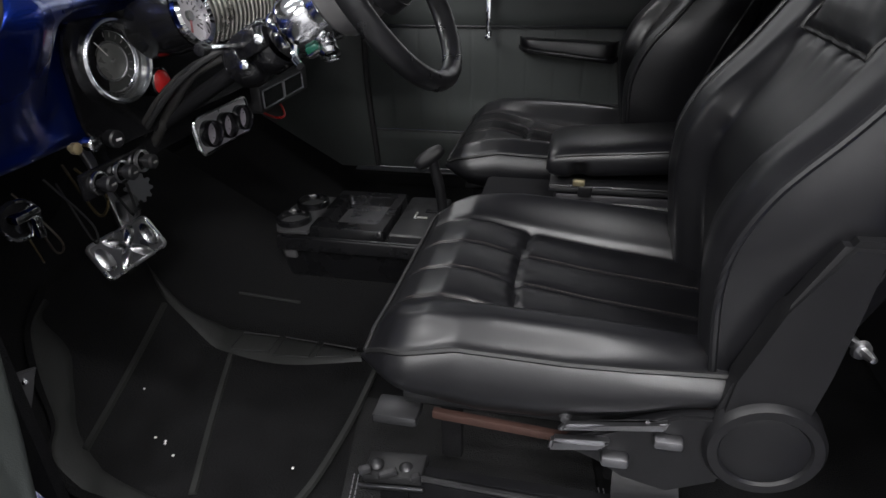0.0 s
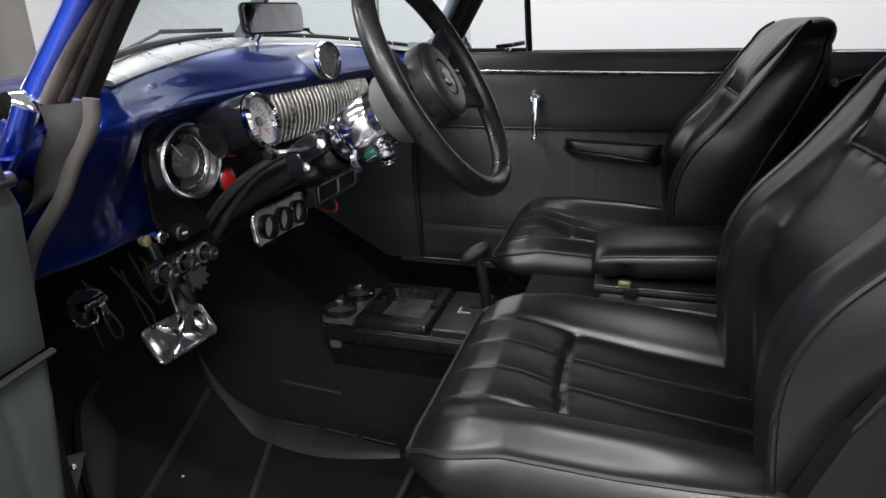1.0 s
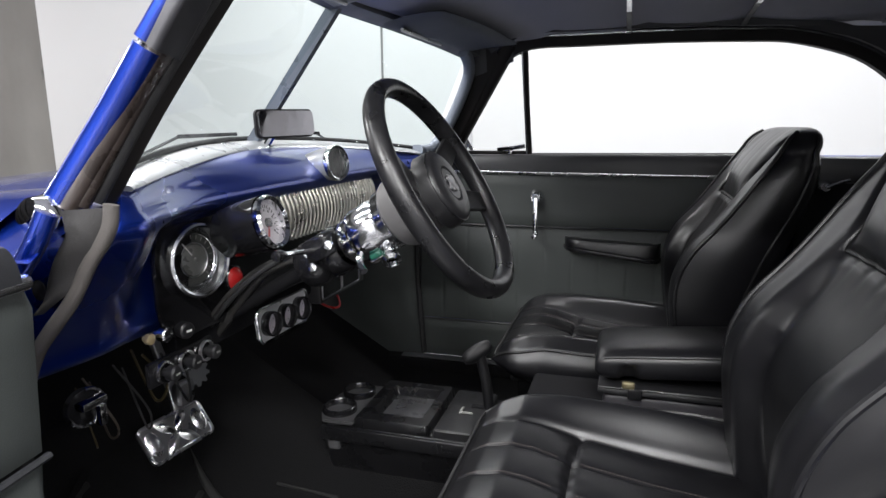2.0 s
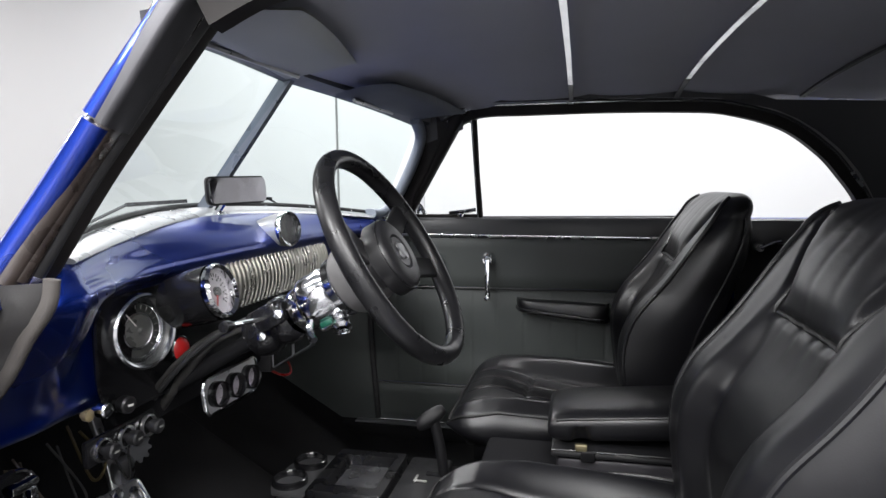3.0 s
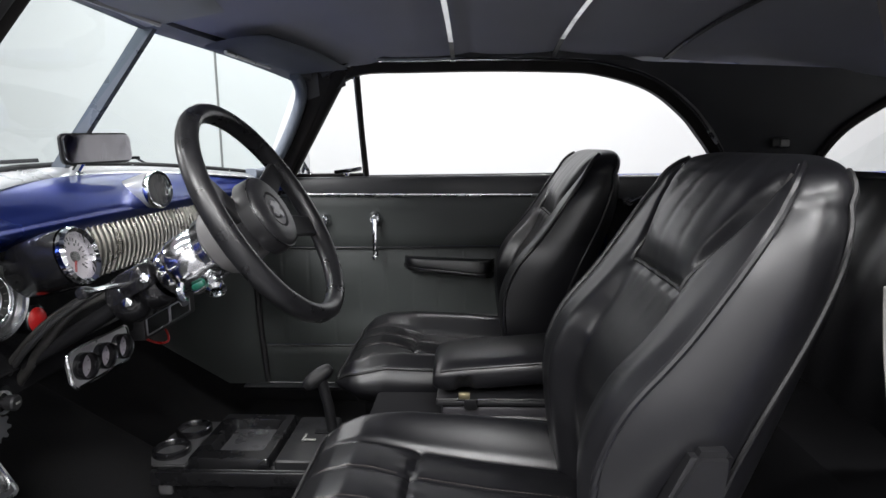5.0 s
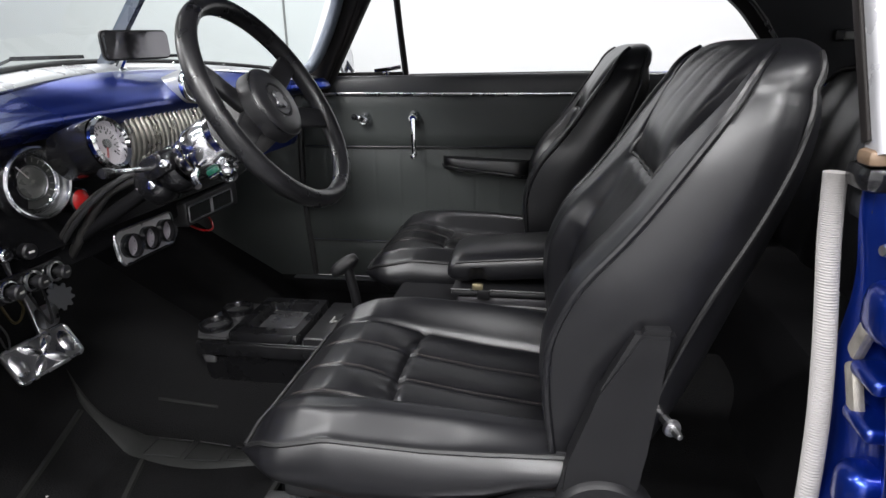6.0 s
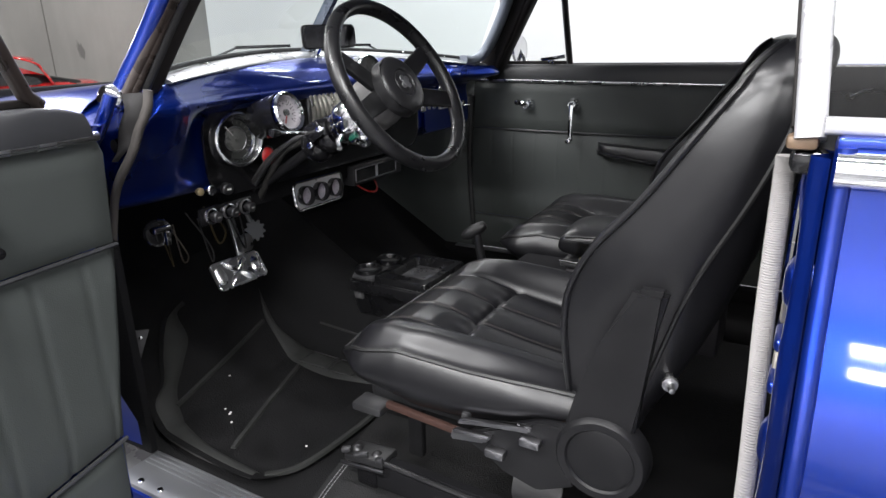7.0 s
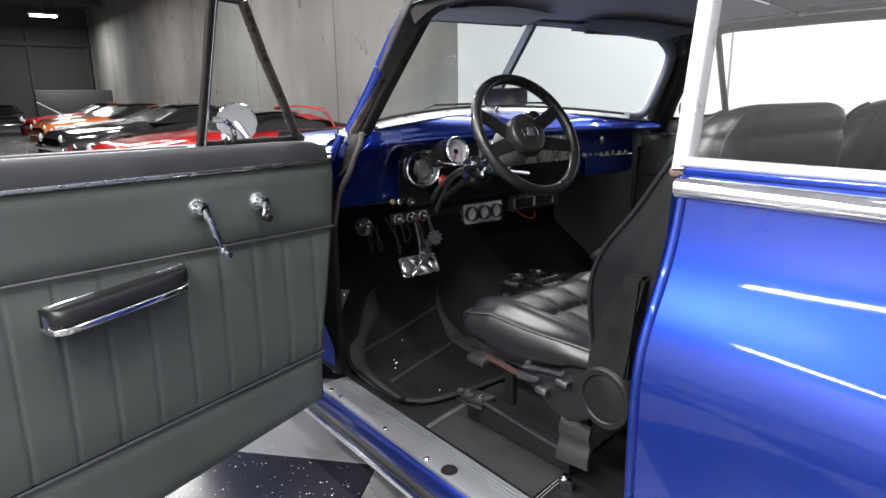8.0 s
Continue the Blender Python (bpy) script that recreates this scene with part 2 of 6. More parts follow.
def lathe(profile, m, n=28):
    """Turns (radius, height) points round the local z of m."""
    bm = bmesh.new()
    rows = []
    for r, h in profile:
        if r < 1e-6:
            rows.append([bm.verts.new(m @ Vector((0, 0, h)))])
        else:
            rows.append([bm.verts.new(m @ Vector((r * math.cos(2 * math.pi * i / n), r * math.sin(2 * math.pi * i / n), h))) for i in range(n)])
    for a, b in zip(rows, rows[1:]):
        for i in range(n):
            k = (i + 1) % n
            if len(a) == 1 and len(b) == 1:
                continue
            if len(a) == 1:
                bm.faces.new((a[0], b[i], b[k]))
            elif len(b) == 1:
                bm.faces.new((a[i], a[k], b[0]))
            else:
                bm.faces.new((a[i], a[k], b[k], b[i]))
    return bm


def slab(outline, thick, m, bevel=0.0):
    """A flat outline (local x, y) with a thickness along local z."""
    bm = bmesh.new()
    lo = [bm.verts.new((x, y, 0)) for x, y in outline]
    hi = [bm.verts.new((x, y, thick)) for x, y in outline]
    bm.faces.new(lo[::-1]), bm.faces.new(hi)
    for i in range(len(lo)):
        k = (i + 1) % len(lo)
        bm.faces.new((lo[i], lo[k], hi[k], hi[i]))
    if bevel:
        bmesh.ops.bevel(bm, geom=bm.edges[:], offset=bevel, segments=2, affect="EDGES")
    bmesh.ops.transform(bm, matrix=m, verts=bm.verts)
    return bm


def facing(at, normal, up=(0, 0, 1)):
    """A pose whose local z points along normal and local y up."""
    z = Vector(normal).normalized()
    x = Vector(up).cross(z).normalized()
    y = z.cross(x)
    m = Matrix((x, y, z)).transposed().to_4x4()
    m.translation = at
    return m


def rounded(w, h, r, n=4):
    out = []
    for cx, cy, a0 in ((w / 2 - r, h / 2 - r, 0), (-w / 2 + r, h / 2 - r, 90), (-w / 2 + r, -h / 2 + r, 180), (w / 2 - r, -h / 2 + r, 270)):
        for k in range(n + 1):
            a = radians(a0 + 90 * k / n)
            out.append((cx + r * math.cos(a), cy + r * math.sin(a)))
    return out


def sstep(a, b, x):
    t = min(1, max(0, (x - a) / (b - a)))
    return t * t * (3 - 2 * t)


def lerp_table(tab, x):
    for (x0, y0), (x1, y1) in zip(tab, tab[1:]):
        if x <= x1:
            return y0 + (y1 - y0) * max(0, min(1, (x - x0) / (x1 - x0)))
    return tab[-1][1]


# ---------------------------------------------------------------- the showroom
TILE, TILE_TURN = 0.61, 41.0
solo("floor", box((-14, -1.5, -0.06), (50, 15, 0.1)), surface("pale_polished_floor", (0.13, 0.13, 0.135), 0.22, grain=0.05, size=40, mottled=0.12, patch=1.5, rough_var=0.08, coat=0.2), "pale grey polished showroom floor", "floor", "structure")
solo("wall_white", box((0.55, 5.15, 2.6), (14.6, 0.3, 5.2), 0.01), WALL_WHITE, "smooth white studio wall with a thin vertical joint", "wall", "structure")
solo("wall_joint", box((-2.19, 4.997, 2.0), (0.022, 0.012, 4.0), 0.003), surface("grey_joint", (0.18, 0.18, 0.18), 0.8), "thin grey vertical joint in the white wall", "wall joint", "structure")
for i in range(9):
    solo("wall_concrete", box((-9.0 - 4.35 * i + 0.05, 5.35, 3.0), (4.32, 0.3, 6.2), 0.015), CONCRETE, "tall grey precast concrete wall panel with stains", "wall", "structure")
solo("wall_concrete_backing", box((-26, 5.6, 3.0), (40, 0.2, 6.2)), DARK_WALL, "dark backing behind the concrete panels", "wall", "structure")
solo("wall_end", join(box((-38, -1.5, 3.0), (0.3, 15, 6.2)), *[box((-37.8, -8 + 2.6 * i, 2.6), (0.2, 0.24, 5.2), 0.02) for i in range(6)], box((-37.75, -1.5, 4.2), (0.2, 15, 0.22), 0.02)), surface("dark_end_wall", (0.045, 0.042, 0.040), 0.8, mottled=0.4, patch=0.7), "dark far end wall of the hall with steel posts", "wall", "structure")
solo("wall_partition", box((-34, 3.56, 0.92), (0.3, 3.26, 1.84), 0.03), DARK_WALL, "low dark grey partition wall at the hall end", "wall", "structure")
# two unseen walls added to close the bay; their greys steer reflected light
solo("wall_behind", box((-14, -8.2, 2.6), (50, 0.3, 6.2)), surface("plain_grey_wall", (0.5, 0.502, 0.51), 0.75, mottled=0.2, patch=0.8), "unseen pale grey wall added behind the open door side", "wall", "structure")
solo("wall_rear", box((7.8, -1.5, 2.6), (0.3, 14, 6.2)), GREY_WALL, "unseen grey wall added behind the car", "wall", "structure")
solo("ceiling", box((0.8, -1.5, 5.0), (14, 14, 0.2)), CEILING_MAT, "pale sheet ceiling over the studio bay", "ceiling", "structure")
solo("ceiling_hall", join(box((-22, -1.5, 6.1), (32, 15, 0.2)), *[box((-8.5 - 3.6 * i, -1.5, 5.86), (0.16, 14.6, 0.3), 0.02) for i in range(8)], *[box((-22, -6 + 2.4 * i, 5.97), (31, 0.08, 0.1), 0.01) for i in range(5)]), DARK_WALL, "dark hall ceiling", "ceiling", "structure")
for lx, ly in LAMPS:
    lamp = thing("ceiling_lamp", (lx, ly, 4.16), "long white fluorescent ceiling fitting, switched on", "ceiling lamp", "ceiling lamps")
    part("housing", box((lx, ly, 4.15), (2.5, 0.22, 0.06), 0.01), WALL_WHITE, lamp)
    part("hanger", tube([(lx, ly, 4.18), (lx, ly, 4.9)], 0.01, 6, up=(1, 0, 0)), STEEL, lamp)
for lx, ly in HALL:
    lamp = thing("hall_lamp", (lx, ly, 5.1), "bright rectangular hall lamp hanging below the dark roof", "ceiling lamp", "hall lamps")
    wide = 1.7 if lx > -30 else 1.05
    part("housing", box((lx, ly, 5.19), (0.4, wide + 0.2, 0.1), 0.02), STEEL, lamp)
    part("diffuser", box((lx, ly, 5.10), (0.3, wide, 0.07), 0.02), GLOW, lamp, "glowing white diffuser")
    part("hanger", tube([(lx, ly, 5.22), (lx, ly, 6.0)], 0.012, 6, up=(1, 0, 0)), STEEL, lamp)

# ---------------------------------------------------------------- car body


def ws_base(y):
    k = abs(y) / 0.68
    return Vector((-0.555 + 0.245 * k ** 1.5, y, 1.165 - (0.052 if y > 0 else 0.03) * k ** 2))


def ws_top(y):
    k = abs(y) / 0.68
    return Vector((-0.30 + 0.13 * k ** 1.5, y * 0.93, 1.452 - 0.045 * k ** 2.2))


def head_z(x, y):
    zc = lerp_table([(-0.32, 1.452), (-0.1, 1.487), (0.2, 1.507), (0.6, 1.512), (1.0, 1.497), (1.3, 1.465), (1.6, 1.42), (1.9, 1.33)], x)
    return zc - 0.04 * (abs(y) / 0.66) ** 2.4


body = thing("car", (0, 0, 0), "metallic blue two-door hardtop car with silver trim and open door", "car")

# hood, cowl and fenders
def hood_f(u, v):
    y = -0.84 + 1.68 * v
    k = abs(y) / 0.84
    front = -2.42 + 0.25 * k ** 2
    back = ws_base(max(-0.68, min(0.68, y))).x - 0.05
    x = back + (front - back) * u
    crown = 1.136 - 0.016 * k - 0.2 * u ** 1.2 - 0.05 * max(0, u - 0.8) / 0.2
    dip = 0.022 * math.exp(-((k - 0.66) / 0.08) ** 2)
    return Vector((x, y, crown - dip - 0.06 * max(0, (k - 0.85) / 0.15) ** 2))


part("hood", grid(hood_f, 24, 48), BLUE, body, "smooth metallic blue hood and fender tops")


def fender_f(side):
    def f(u, v):
        x = -0.35 - 1.83 * u
        z = 1.072 - 0.197 * u ** 1.2 - v * 0.7
        return Vector((x, side * (0.838 + 0.07 * math.sin(math.pi * min(1, v * 1.1))), z))
    return f


for sd in (-1, 1):
    part("fender", grid(fender_f(sd), 16, 12), BLUE, body)
    part("rocker", box((0.2, sd * 0.868, 0.258), (1.32, 0.035, 0.066), 0.012), BLUE, body, "blue painted rocker panel")
    # black strip added for the shade in the gap above the trim
    part("rocker_gap_shade", box((0.2, sd * 0.862, 0.19), (1.5, 0.03, 0.07), 0.004), RUBBER, body)
    part("rocker_trim", sweep([(-0.6, sd * 0.892, 0.195), (0.2, sd * 0.894, 0.193), (0.9, sd * 0.892, 0.193)], ring_profile(0.014, 8, 0.011)), STAINLESS, body, "polished trim under the rocker panel")

# windshield
for sd in (-1, 1):
    part("windshield_pane", grid(lambda u, v, s=sd: ws_base(s * (0.012 + 0.668 * u)).lerp(ws_top(s * (0.012 + 0.668 * u)), v), 48, 10), TINTED, body, "clear slightly green windshield glass").visible_shadow = False
part("windshield_divider", sweep([ws_base(0) + Vector((0.004, 0, -0.02)), ws_top(0) + Vector((0.004, 0, 0.02))], [(-0.014, -0.012), (0.014, -0.012), (0.009, 0.012), (-0.009, 0.012)], up=(1, 0, 0.4)), surface("dull_grey_paint", (0.10, 0.115, 0.14), 0.32, 0.3, patch=20), body, "grey painted bar between the windshield panes")
base_line = [ws_base(-0.70 + 1.40 * i / 40) for i in range(41)]
top_line = [ws_top(-0.70 + 1.40 * i / 40) for i in range(41)]
part("windshield_gasket", sweep([p + Vector((0.004, 0, 0.008)) for p in base_line], ring_profile(0.0055, 8)), RUBBER, body)
part("lower_garnish", sweep([p + Vector((0.03 - 0.014 * (abs(p.y) / 0.7) ** 3, 0, -0.008)) for p in base_line], [(-0.034, 0.004), (-0.03, 0.011), (0.0, 0.010), (0.03, 0.0), (0.036, -0.007), (0.03, -0.012), (-0.034, -0.006)], scale=lambda t: 1 - 0.45 * abs(2 * t - 1) ** 3), SILVER, body, "silver painted moulding below the windshield")
part("header_garnish", sweep([p + Vector((0.016, 0, 0.006)) for p in top_line], [(-0.03, -0.004), (0.026, 0.004), (0.026, 0.03), (-0.03, 0.02)]), surface("header_grey", (0.13, 0.135, 0.15), 0.5, patch=12), body, "grey trim above the windshield")
for y in (-0.52, -0.36, -0.2, 0.2, 0.36, 0.52):
    part("screw", lathe([(0, 0.002), (0.003, 0.0016), (0.004, 0)], facing(ws_base(y) + Vector((0.036, 0, 0.004)), (0.25, 0, 1), (1, 0, 0)), 8), CHROME, body)
for sd in (-1, 1):
    wp = thing("wiper", (-0.5, sd * 0.3, 1.14), "black wiper blade resting on the windshield", "wiper", "wipers")
    p0, p1 = Vector((-0.537, sd * 0.068, 1.184)), Vector((-0.513, sd * 0.295, 1.182))
    part("arm", tube([Vector((-0.52, sd * 0.41, 1.145)), p0.lerp(p1, 0.93) + Vector((-0.004, 0, 0.002))], 0.003, 6), RUBBER, wp)
    part("blade", sweep([p0, p0.lerp(p1, 0.5), p1], [(-0.003, -0.004), (0.003, -0.004), (0.002, 0.004), (-0.002, 0.004)]), BLACK_AND_SHADE, wp)


def side_y(z):
    """Half-width of the glass side at a height."""
    return 0.79 - 0.11 * max(0, (z - 1.09) / 0.34)


RAIL = [(-0.20, 1.16), (-0.13, 1.275), (-0.055, 1.40), (0.03, 1.434), (0.2, 1.437), (0.43, 1.437), (0.65, 1.431), (0.78, 1.42), (0.937, 1.373), (1.052, 1.294), (1.118, 1.225), (1.167, 1.165), (1.205, 1.10)]
WORN_TAN = surface("worn_tan_rubber", (0.075, 0.052, 0.042), 0.5, grain=0.3, size=70, mottled=0.7, patch=30, depth=0.001)
PILLAR = surface("dark_seal_strip", (0.011, 0.0092, 0.0088), 0.6, grain=0.15, size=80, mottled=0.4, patch=12, depth=0.001, spec=0.25)


def rail_path(sd, shift=0.0, inn=0.0, first=2, last=13):
    pts = []
    for i, (x, z) in enumerate(RAIL[first:last]):
        a, b = RAIL[max(0, i + first - 1)], RAIL[min(len(RAIL) - 1, i + first + 1)]
        t = Vector((b[0] - a[0], 0, b[1] - a[1])).normalized()
        nrm = Vector((-t.z, 0, t.x))
        p = Vector((x, sd * (side_y(z) - inn), z)) + nrm * shift
        pts.append(p)
    return smooth_path(pts, 5)


for sd in (-1, 1):
    part("roof_rail", sweep(rail_path(sd, 0.016), [(-0.02, -0.016), (0.02, -0.016), (0.02, 0.016), (-0.02, 0.016)], up=(0, sd, 0)), PILLAR, body, "dark window rail curving down to the belt")
    part("rail_bead", tube(rail_path(sd, 0.03, 0.02), 0.006, 8, up=(0, 1, 0)), STAINLESS, body)
    part("rail_trim", sweep(rail_path(sd, 0.05, 0.035), [(-0.018, -0.024), (0.01, -0.024), (0.016, 0.026), (-0.012, 0.026)], up=(0, sd, 0)), VINYL_DARK, body)
    # windshield pillar
    lo, hi = Vector((-0.285, sd * 0.785, 1.06)), Vector((-0.045, sd * 0.685, 1.43))
    d = (hi - lo)
    if sd < 0:
        outer = [Vector((-0.338, -0.785, 1.08)), Vector((-0.25, -0.745, 1.2)), Vector((-0.108, -0.705, 1.42)), Vector((-0.07, -0.69, 1.475))]
        inner = [Vector((-0.272, -0.75, 1.115)), Vector((-0.213, -0.705, 1.242)), Vector((-0.105, -0.655, 1.41)), Vector((-0.065, -0.635, 1.47))]
        outer = [p.lerp(q, f) for p, q, f in zip(outer, inner, (0.48, 0.40, 0.22, 0.16))]
        mid = lambda f, off=(0, 0, 0): smooth_path([p.lerp(q, f) + Vector(off) for p, q in zip(outer, inner)], 24)
        part("pillar_moulding", sweep(mid(-0.06, (-0.010, -0.010, 0.004)), rounded(0.007, 0.012, 0.003), up=(0, 1, 0)), CHROME, body, "chrome windshield moulding")
        part("pillar_gap", sweep(mid(0.0, (-0.004, -0.004, 0.002)), rounded(0.012, 0.018, 0.004), up=(0, 1, 0)), PILLAR, body)
        part("pillar_skin", sweep([p for p in mid(0.20, (0, -0.01, 0)) if p.z < 1.292], rounded(0.034, 0.05, 0.014, 5), up=(0, 1, 0)), BLUE, body, "blue painted windshield pillar")
        part("pillar_outer_skin", sweep([p for p in mid(0.10, (-0.003, -0.010, 0)) if p.z > 1.285], rounded(0.024, 0.05, 0.010, 5), up=(0, 1, 0), scale=lambda t: 1 - 0.75 * t), BLUE, body, "blue outer edge of the windshield pillar narrowing upwards")
        for zc in (1.17, 1.235, 1.33):
            q = min(mid(0.0, (-0.003, -0.018, 0.002)), key=lambda p: abs(p.z - zc))
            part("moulding_clip", lathe([(0, 0.006), (0.005, 0.004), (0.006, 0)], facing(q, (-0.3, -1, 0.2)), 10), CHROME, body)
        part("worn_stripe", tube([p for p in mid(0.47, (0.004, -0.024, 0)) if p.z > 1.13], 0.0055, 8, up=(0, 1, 0), scale=lambda t: 1 + 0.12 * math.sin(40 * t) * math.sin(17 * t)), WORN_TAN, body, "worn tan edge on the pillar seal")
        part("pillar_upper_strip", sweep([p for p in mid(0.22, (0.008, -0.009, 0)) if p.z > 1.284], rounded(0.028, 0.05, 0.007, 4), up=(0, 1, 0)), surface("grey_pillar_steel", (0.055, 0.055, 0.06), 0.38, 0.6, grain=0.1, size=90, mottled=0.35, patch=25, depth=0.0006), body, "bare dark steel strip")
        part("pillar_seal", sweep(mid(0.68, (0.003, -0.020, -0.003)), rounded(0.026, 0.032, 0.012, 6), up=(0, 1, 0)), SEAL, body, "worn brown rubber door seal")
        part("pillar_lip", tube(mid(0.95, (0.004, -0.02, -0.004)), 0.0105, 12, up=(0, 1, 0)), SEAL, body)
        part("pillar_channel", tube(mid(1.0, (0.004, -0.004, 0)), 0.013, 12, up=(0, 1, 0)), RUBBER, body)
        part("pillar_inner", sweep(mid(0.85, (-0.006, 0.02, 0.0)), rounded(0.036, 0.04, 0.014), up=(0, 1, 0)), PILLAR, body)
        part("pillar_foot", lathe([(0, 0.026), (0.016, 0.024), (0.025, 0.01), (0.027, 0)], facing((-0.300, -0.792, 1.098), (-0.15, -0.9, 0.45)), 20), CHROME, body, "chrome pillar foot")
        part("foot_bolt", lathe([(0, 0.01), (0.006, 0.008), (0.007, 0)], facing((-0.283, -0.815, 1.094), (0, -1, 0.3)), 8), CHROME, body)
        part("cowl_corner", grid(lambda u, v: Vector((-0.49 + 0.225 * u, -0.85 + 0.15 * v, 1.052 + 0.05 * math.sin(0.5 * math.pi * v) + 0.006 * u)), 14, 12), BLUE, body)
        left = [Vector((-0.272, -0.798, 1.108)), Vector((-0.268, -0.80, 1.076)), Vector((-0.298, -0.80, 1.028)), Vector((-0.322, -0.80, 0.985))]
        right = [Vector((-0.208, -0.786, 1.112)), Vector((-0.226, -0.788, 1.063)), Vector((-0.262, -0.792, 1.02)), Vector((-0.318, -0.797, 0.982))]
        part("loose_flap", grid(lambda u, v: along(left, u).lerp(along(right, u), v) + Vector((0, -0.006 * math.sin(math.pi * v) + 0.003 * math.sin(9 * u + 4 * v), 0)), 18, 10), FLAP, body, "loose grey fabric flap at the pillar foot")
    else:
        part("pillar_skin", sweep([lo + Vector((0.0, 0, 0)), hi + d * 0.06], rounded(0.05, 0.06, 0.02), up=(0, 1, 0)), PILLAR, body)
        part("pillar_fill", sweep([Vector((-0.305, 0.752, 1.06)), Vector((-0.22, 0.725, 1.20)), Vector((-0.085, 0.675, 1.43))], rounded(0.07, 0.03, 0.012), up=(0, 1, 0)), PILLAR, body)
        part("pillar_trim", sweep(smooth_path([ws_base(0.60) + Vector((0.03, 0.0, 0.0)), ws_base(0.67) + Vector((0.03, 0.005, 0.02)), ws_base(0.69).lerp(ws_top(0.69), 0.4) + Vector((0.028, 0.004, 0)), ws_base(0.69).lerp(ws_top(0.69), 0.85) + Vector((0.028, 0, 0)), ws_top(0.62) + Vector((0.03, 0, 0.01))], 6), rounded(0.03, 0.05, 0.012), up=(0, 1, 0)), surface("pale_blue_grey_trim", (0.24, 0.27, 0.32), 0.38, 0.2, patch=20), body, "pale blue-grey windshield pillar trim")

# dark corner between the far pillar and the header
part("pillar_corner", grid(lambda u, v: Vector((-0.17 + 0.15 * u, 0.672 - 0.012 * v, 1.345 + 0.05 * u + (0.095 - 0.045 * u) * v)), 6, 6), VINYL_DARK, body, "charcoal corner trim above the far pillar")

# roof
part("headliner", grid(lambda u, v: Vector((ws_top(-0.66 + 1.32 * v).x + 0.03 + (1.75 - ws_top(-0.66 + 1.32 * v).x) * u, -0.66 + 1.32 * v, head_z(ws_top(-0.66 + 1.32 * v).x + 0.03 + (1.75 - ws_top(-0.66 + 1.32 * v).x) * u, -0.66 + 1.32 * v) - 0.012 * abs(math.sin(math.pi * u * 7.2)) ** 0.5 + 0.012)), 58, 24), HEADLINER, body, "stretched grey cloth headliner")
part("roof_skin", grid(lambda u, v: (lambda x0: Vector((x0 + (1.87 - x0) * u, -0.71 + 1.42 * v, head_z(x0 + (1.87 - x0) * u, (-0.71 + 1.42 * v) * 0.93) + 0.045 - 0.05 * abs(2 * v - 1) ** 6)))(ws_top(-0.71 + 1.42 * v).x - 0.01), 24, 20), SILVER, body, "silver painted roof")
for bx in (0.325, 0.628, 0.965):
    pts = [Vector((bx + 0.0 * t, -0.62 + 1.24 * t, head_z(bx, -0.62 + 1.24 * t) - 0.008)) for t in [i / 24 for i in range(25)]]
    part("roof_bow", sweep(pts[2:21], [(-0.006, -0.005), (0.006, -0.005), (0.0045, 0.003), (-0.0045, 0.003)]), STAINLESS if bx < 0.9 else VINYL_DARK, body, "polished metal roof bow" if bx < 0.9 else "dark covered roof bow")
    part("roof_bow_end", sweep(pts[20:25], [(-0.007, -0.004), (0.007, -0.004), (0.005, 0.003), (-0.005, 0.003)]), VINYL_DARK, body)
    part("roof_bow_end", sweep(pts[0:3], [(-0.007, -0.004), (0.007, -0.004), (0.005, 0.003), (-0.005, 0.003)]), VINYL_DARK, body)

# rear roof pillar, rear window, parcel shelf
REARW = [(1.80, 1.40), (1.70, 1.365), (1.62, 1.317), (1.565, 1.28), (1.513, 1.235), (1.47, 1.17), (1.44, 1.09)]
RAILC = [(0.78, 1.465), (0.96, 1.425), (1.09, 1.345), (1.17, 1.26), (1.215, 1.195), (1.25, 1.13), (1.265, 1.08)]
for sd in (-1, 1):
    part("rear_pillar_trim", grid(lambda u, v, s=sd: (lambda a, b: Vector((a.x + (b.x - a.x) * v, s * (0.70 - 0.10 * max(0, (a.z + (b.z - a.z) * v - 1.1) / 0.33) - 0.015 * v), a.z + (b.z - a.z) * v)))(along([(x - 0.04, 0, z - 0.012) for x, z in RAILC], u), along([(x, 0, z) for x, z in REARW], u)), 14, 8), VINYL_DARK, body, "charcoal trim on the rear roof pillar")
    part("rear_window_seal", tube(smooth_path([(x, sd * (0.675 - 0.1 * max(0, (z - 1.1) / 0.33)), z) for x, z in REARW], 4), 0.014, 8, up=(0, 1, 0)), PILLAR, body)
    cl = thing("courtesy_lamp", (1.32, sd * 0.62, 1.19), "small dark courtesy lamp on the rear roof pillar", "lamp", "courtesy lamps")
    part("housing", box((1.335, sd * 0.652, 1.20), (0.05, 0.025, 0.032), 0.006), PLASTIC, cl)
    part("lens", box((1.345, sd * 0.638, 1.198), (0.028, 0.012, 0.022), 0.004), GREY_DIAL, cl)
part("rear_window", grid(lambda u, v: Vector((1.45 + 0.42 * v + 0.25 * (1 - (2 * u - 1) ** 2), (-0.67 + 1.34 * u) * (1 - 0.1 * v), 1.09 + 0.3 * v)), 12, 5), GLASS, body, "curved rear window").visible_shadow = False
part("parcel_shelf", box((1.75, 0, 1.075), (0.75, 1.36, 0.03), 0.01), VINYL_DARK, body)
part("trunk_lid", grid(lambda u, v: Vector((1.78 + 0.98 * u, -0.86 + 1.72 * v, 1.075 - 0.2 * u ** 2 - 0.03 * abs(2 * v - 1) ** 4)), 14, 14), BLUE, body)

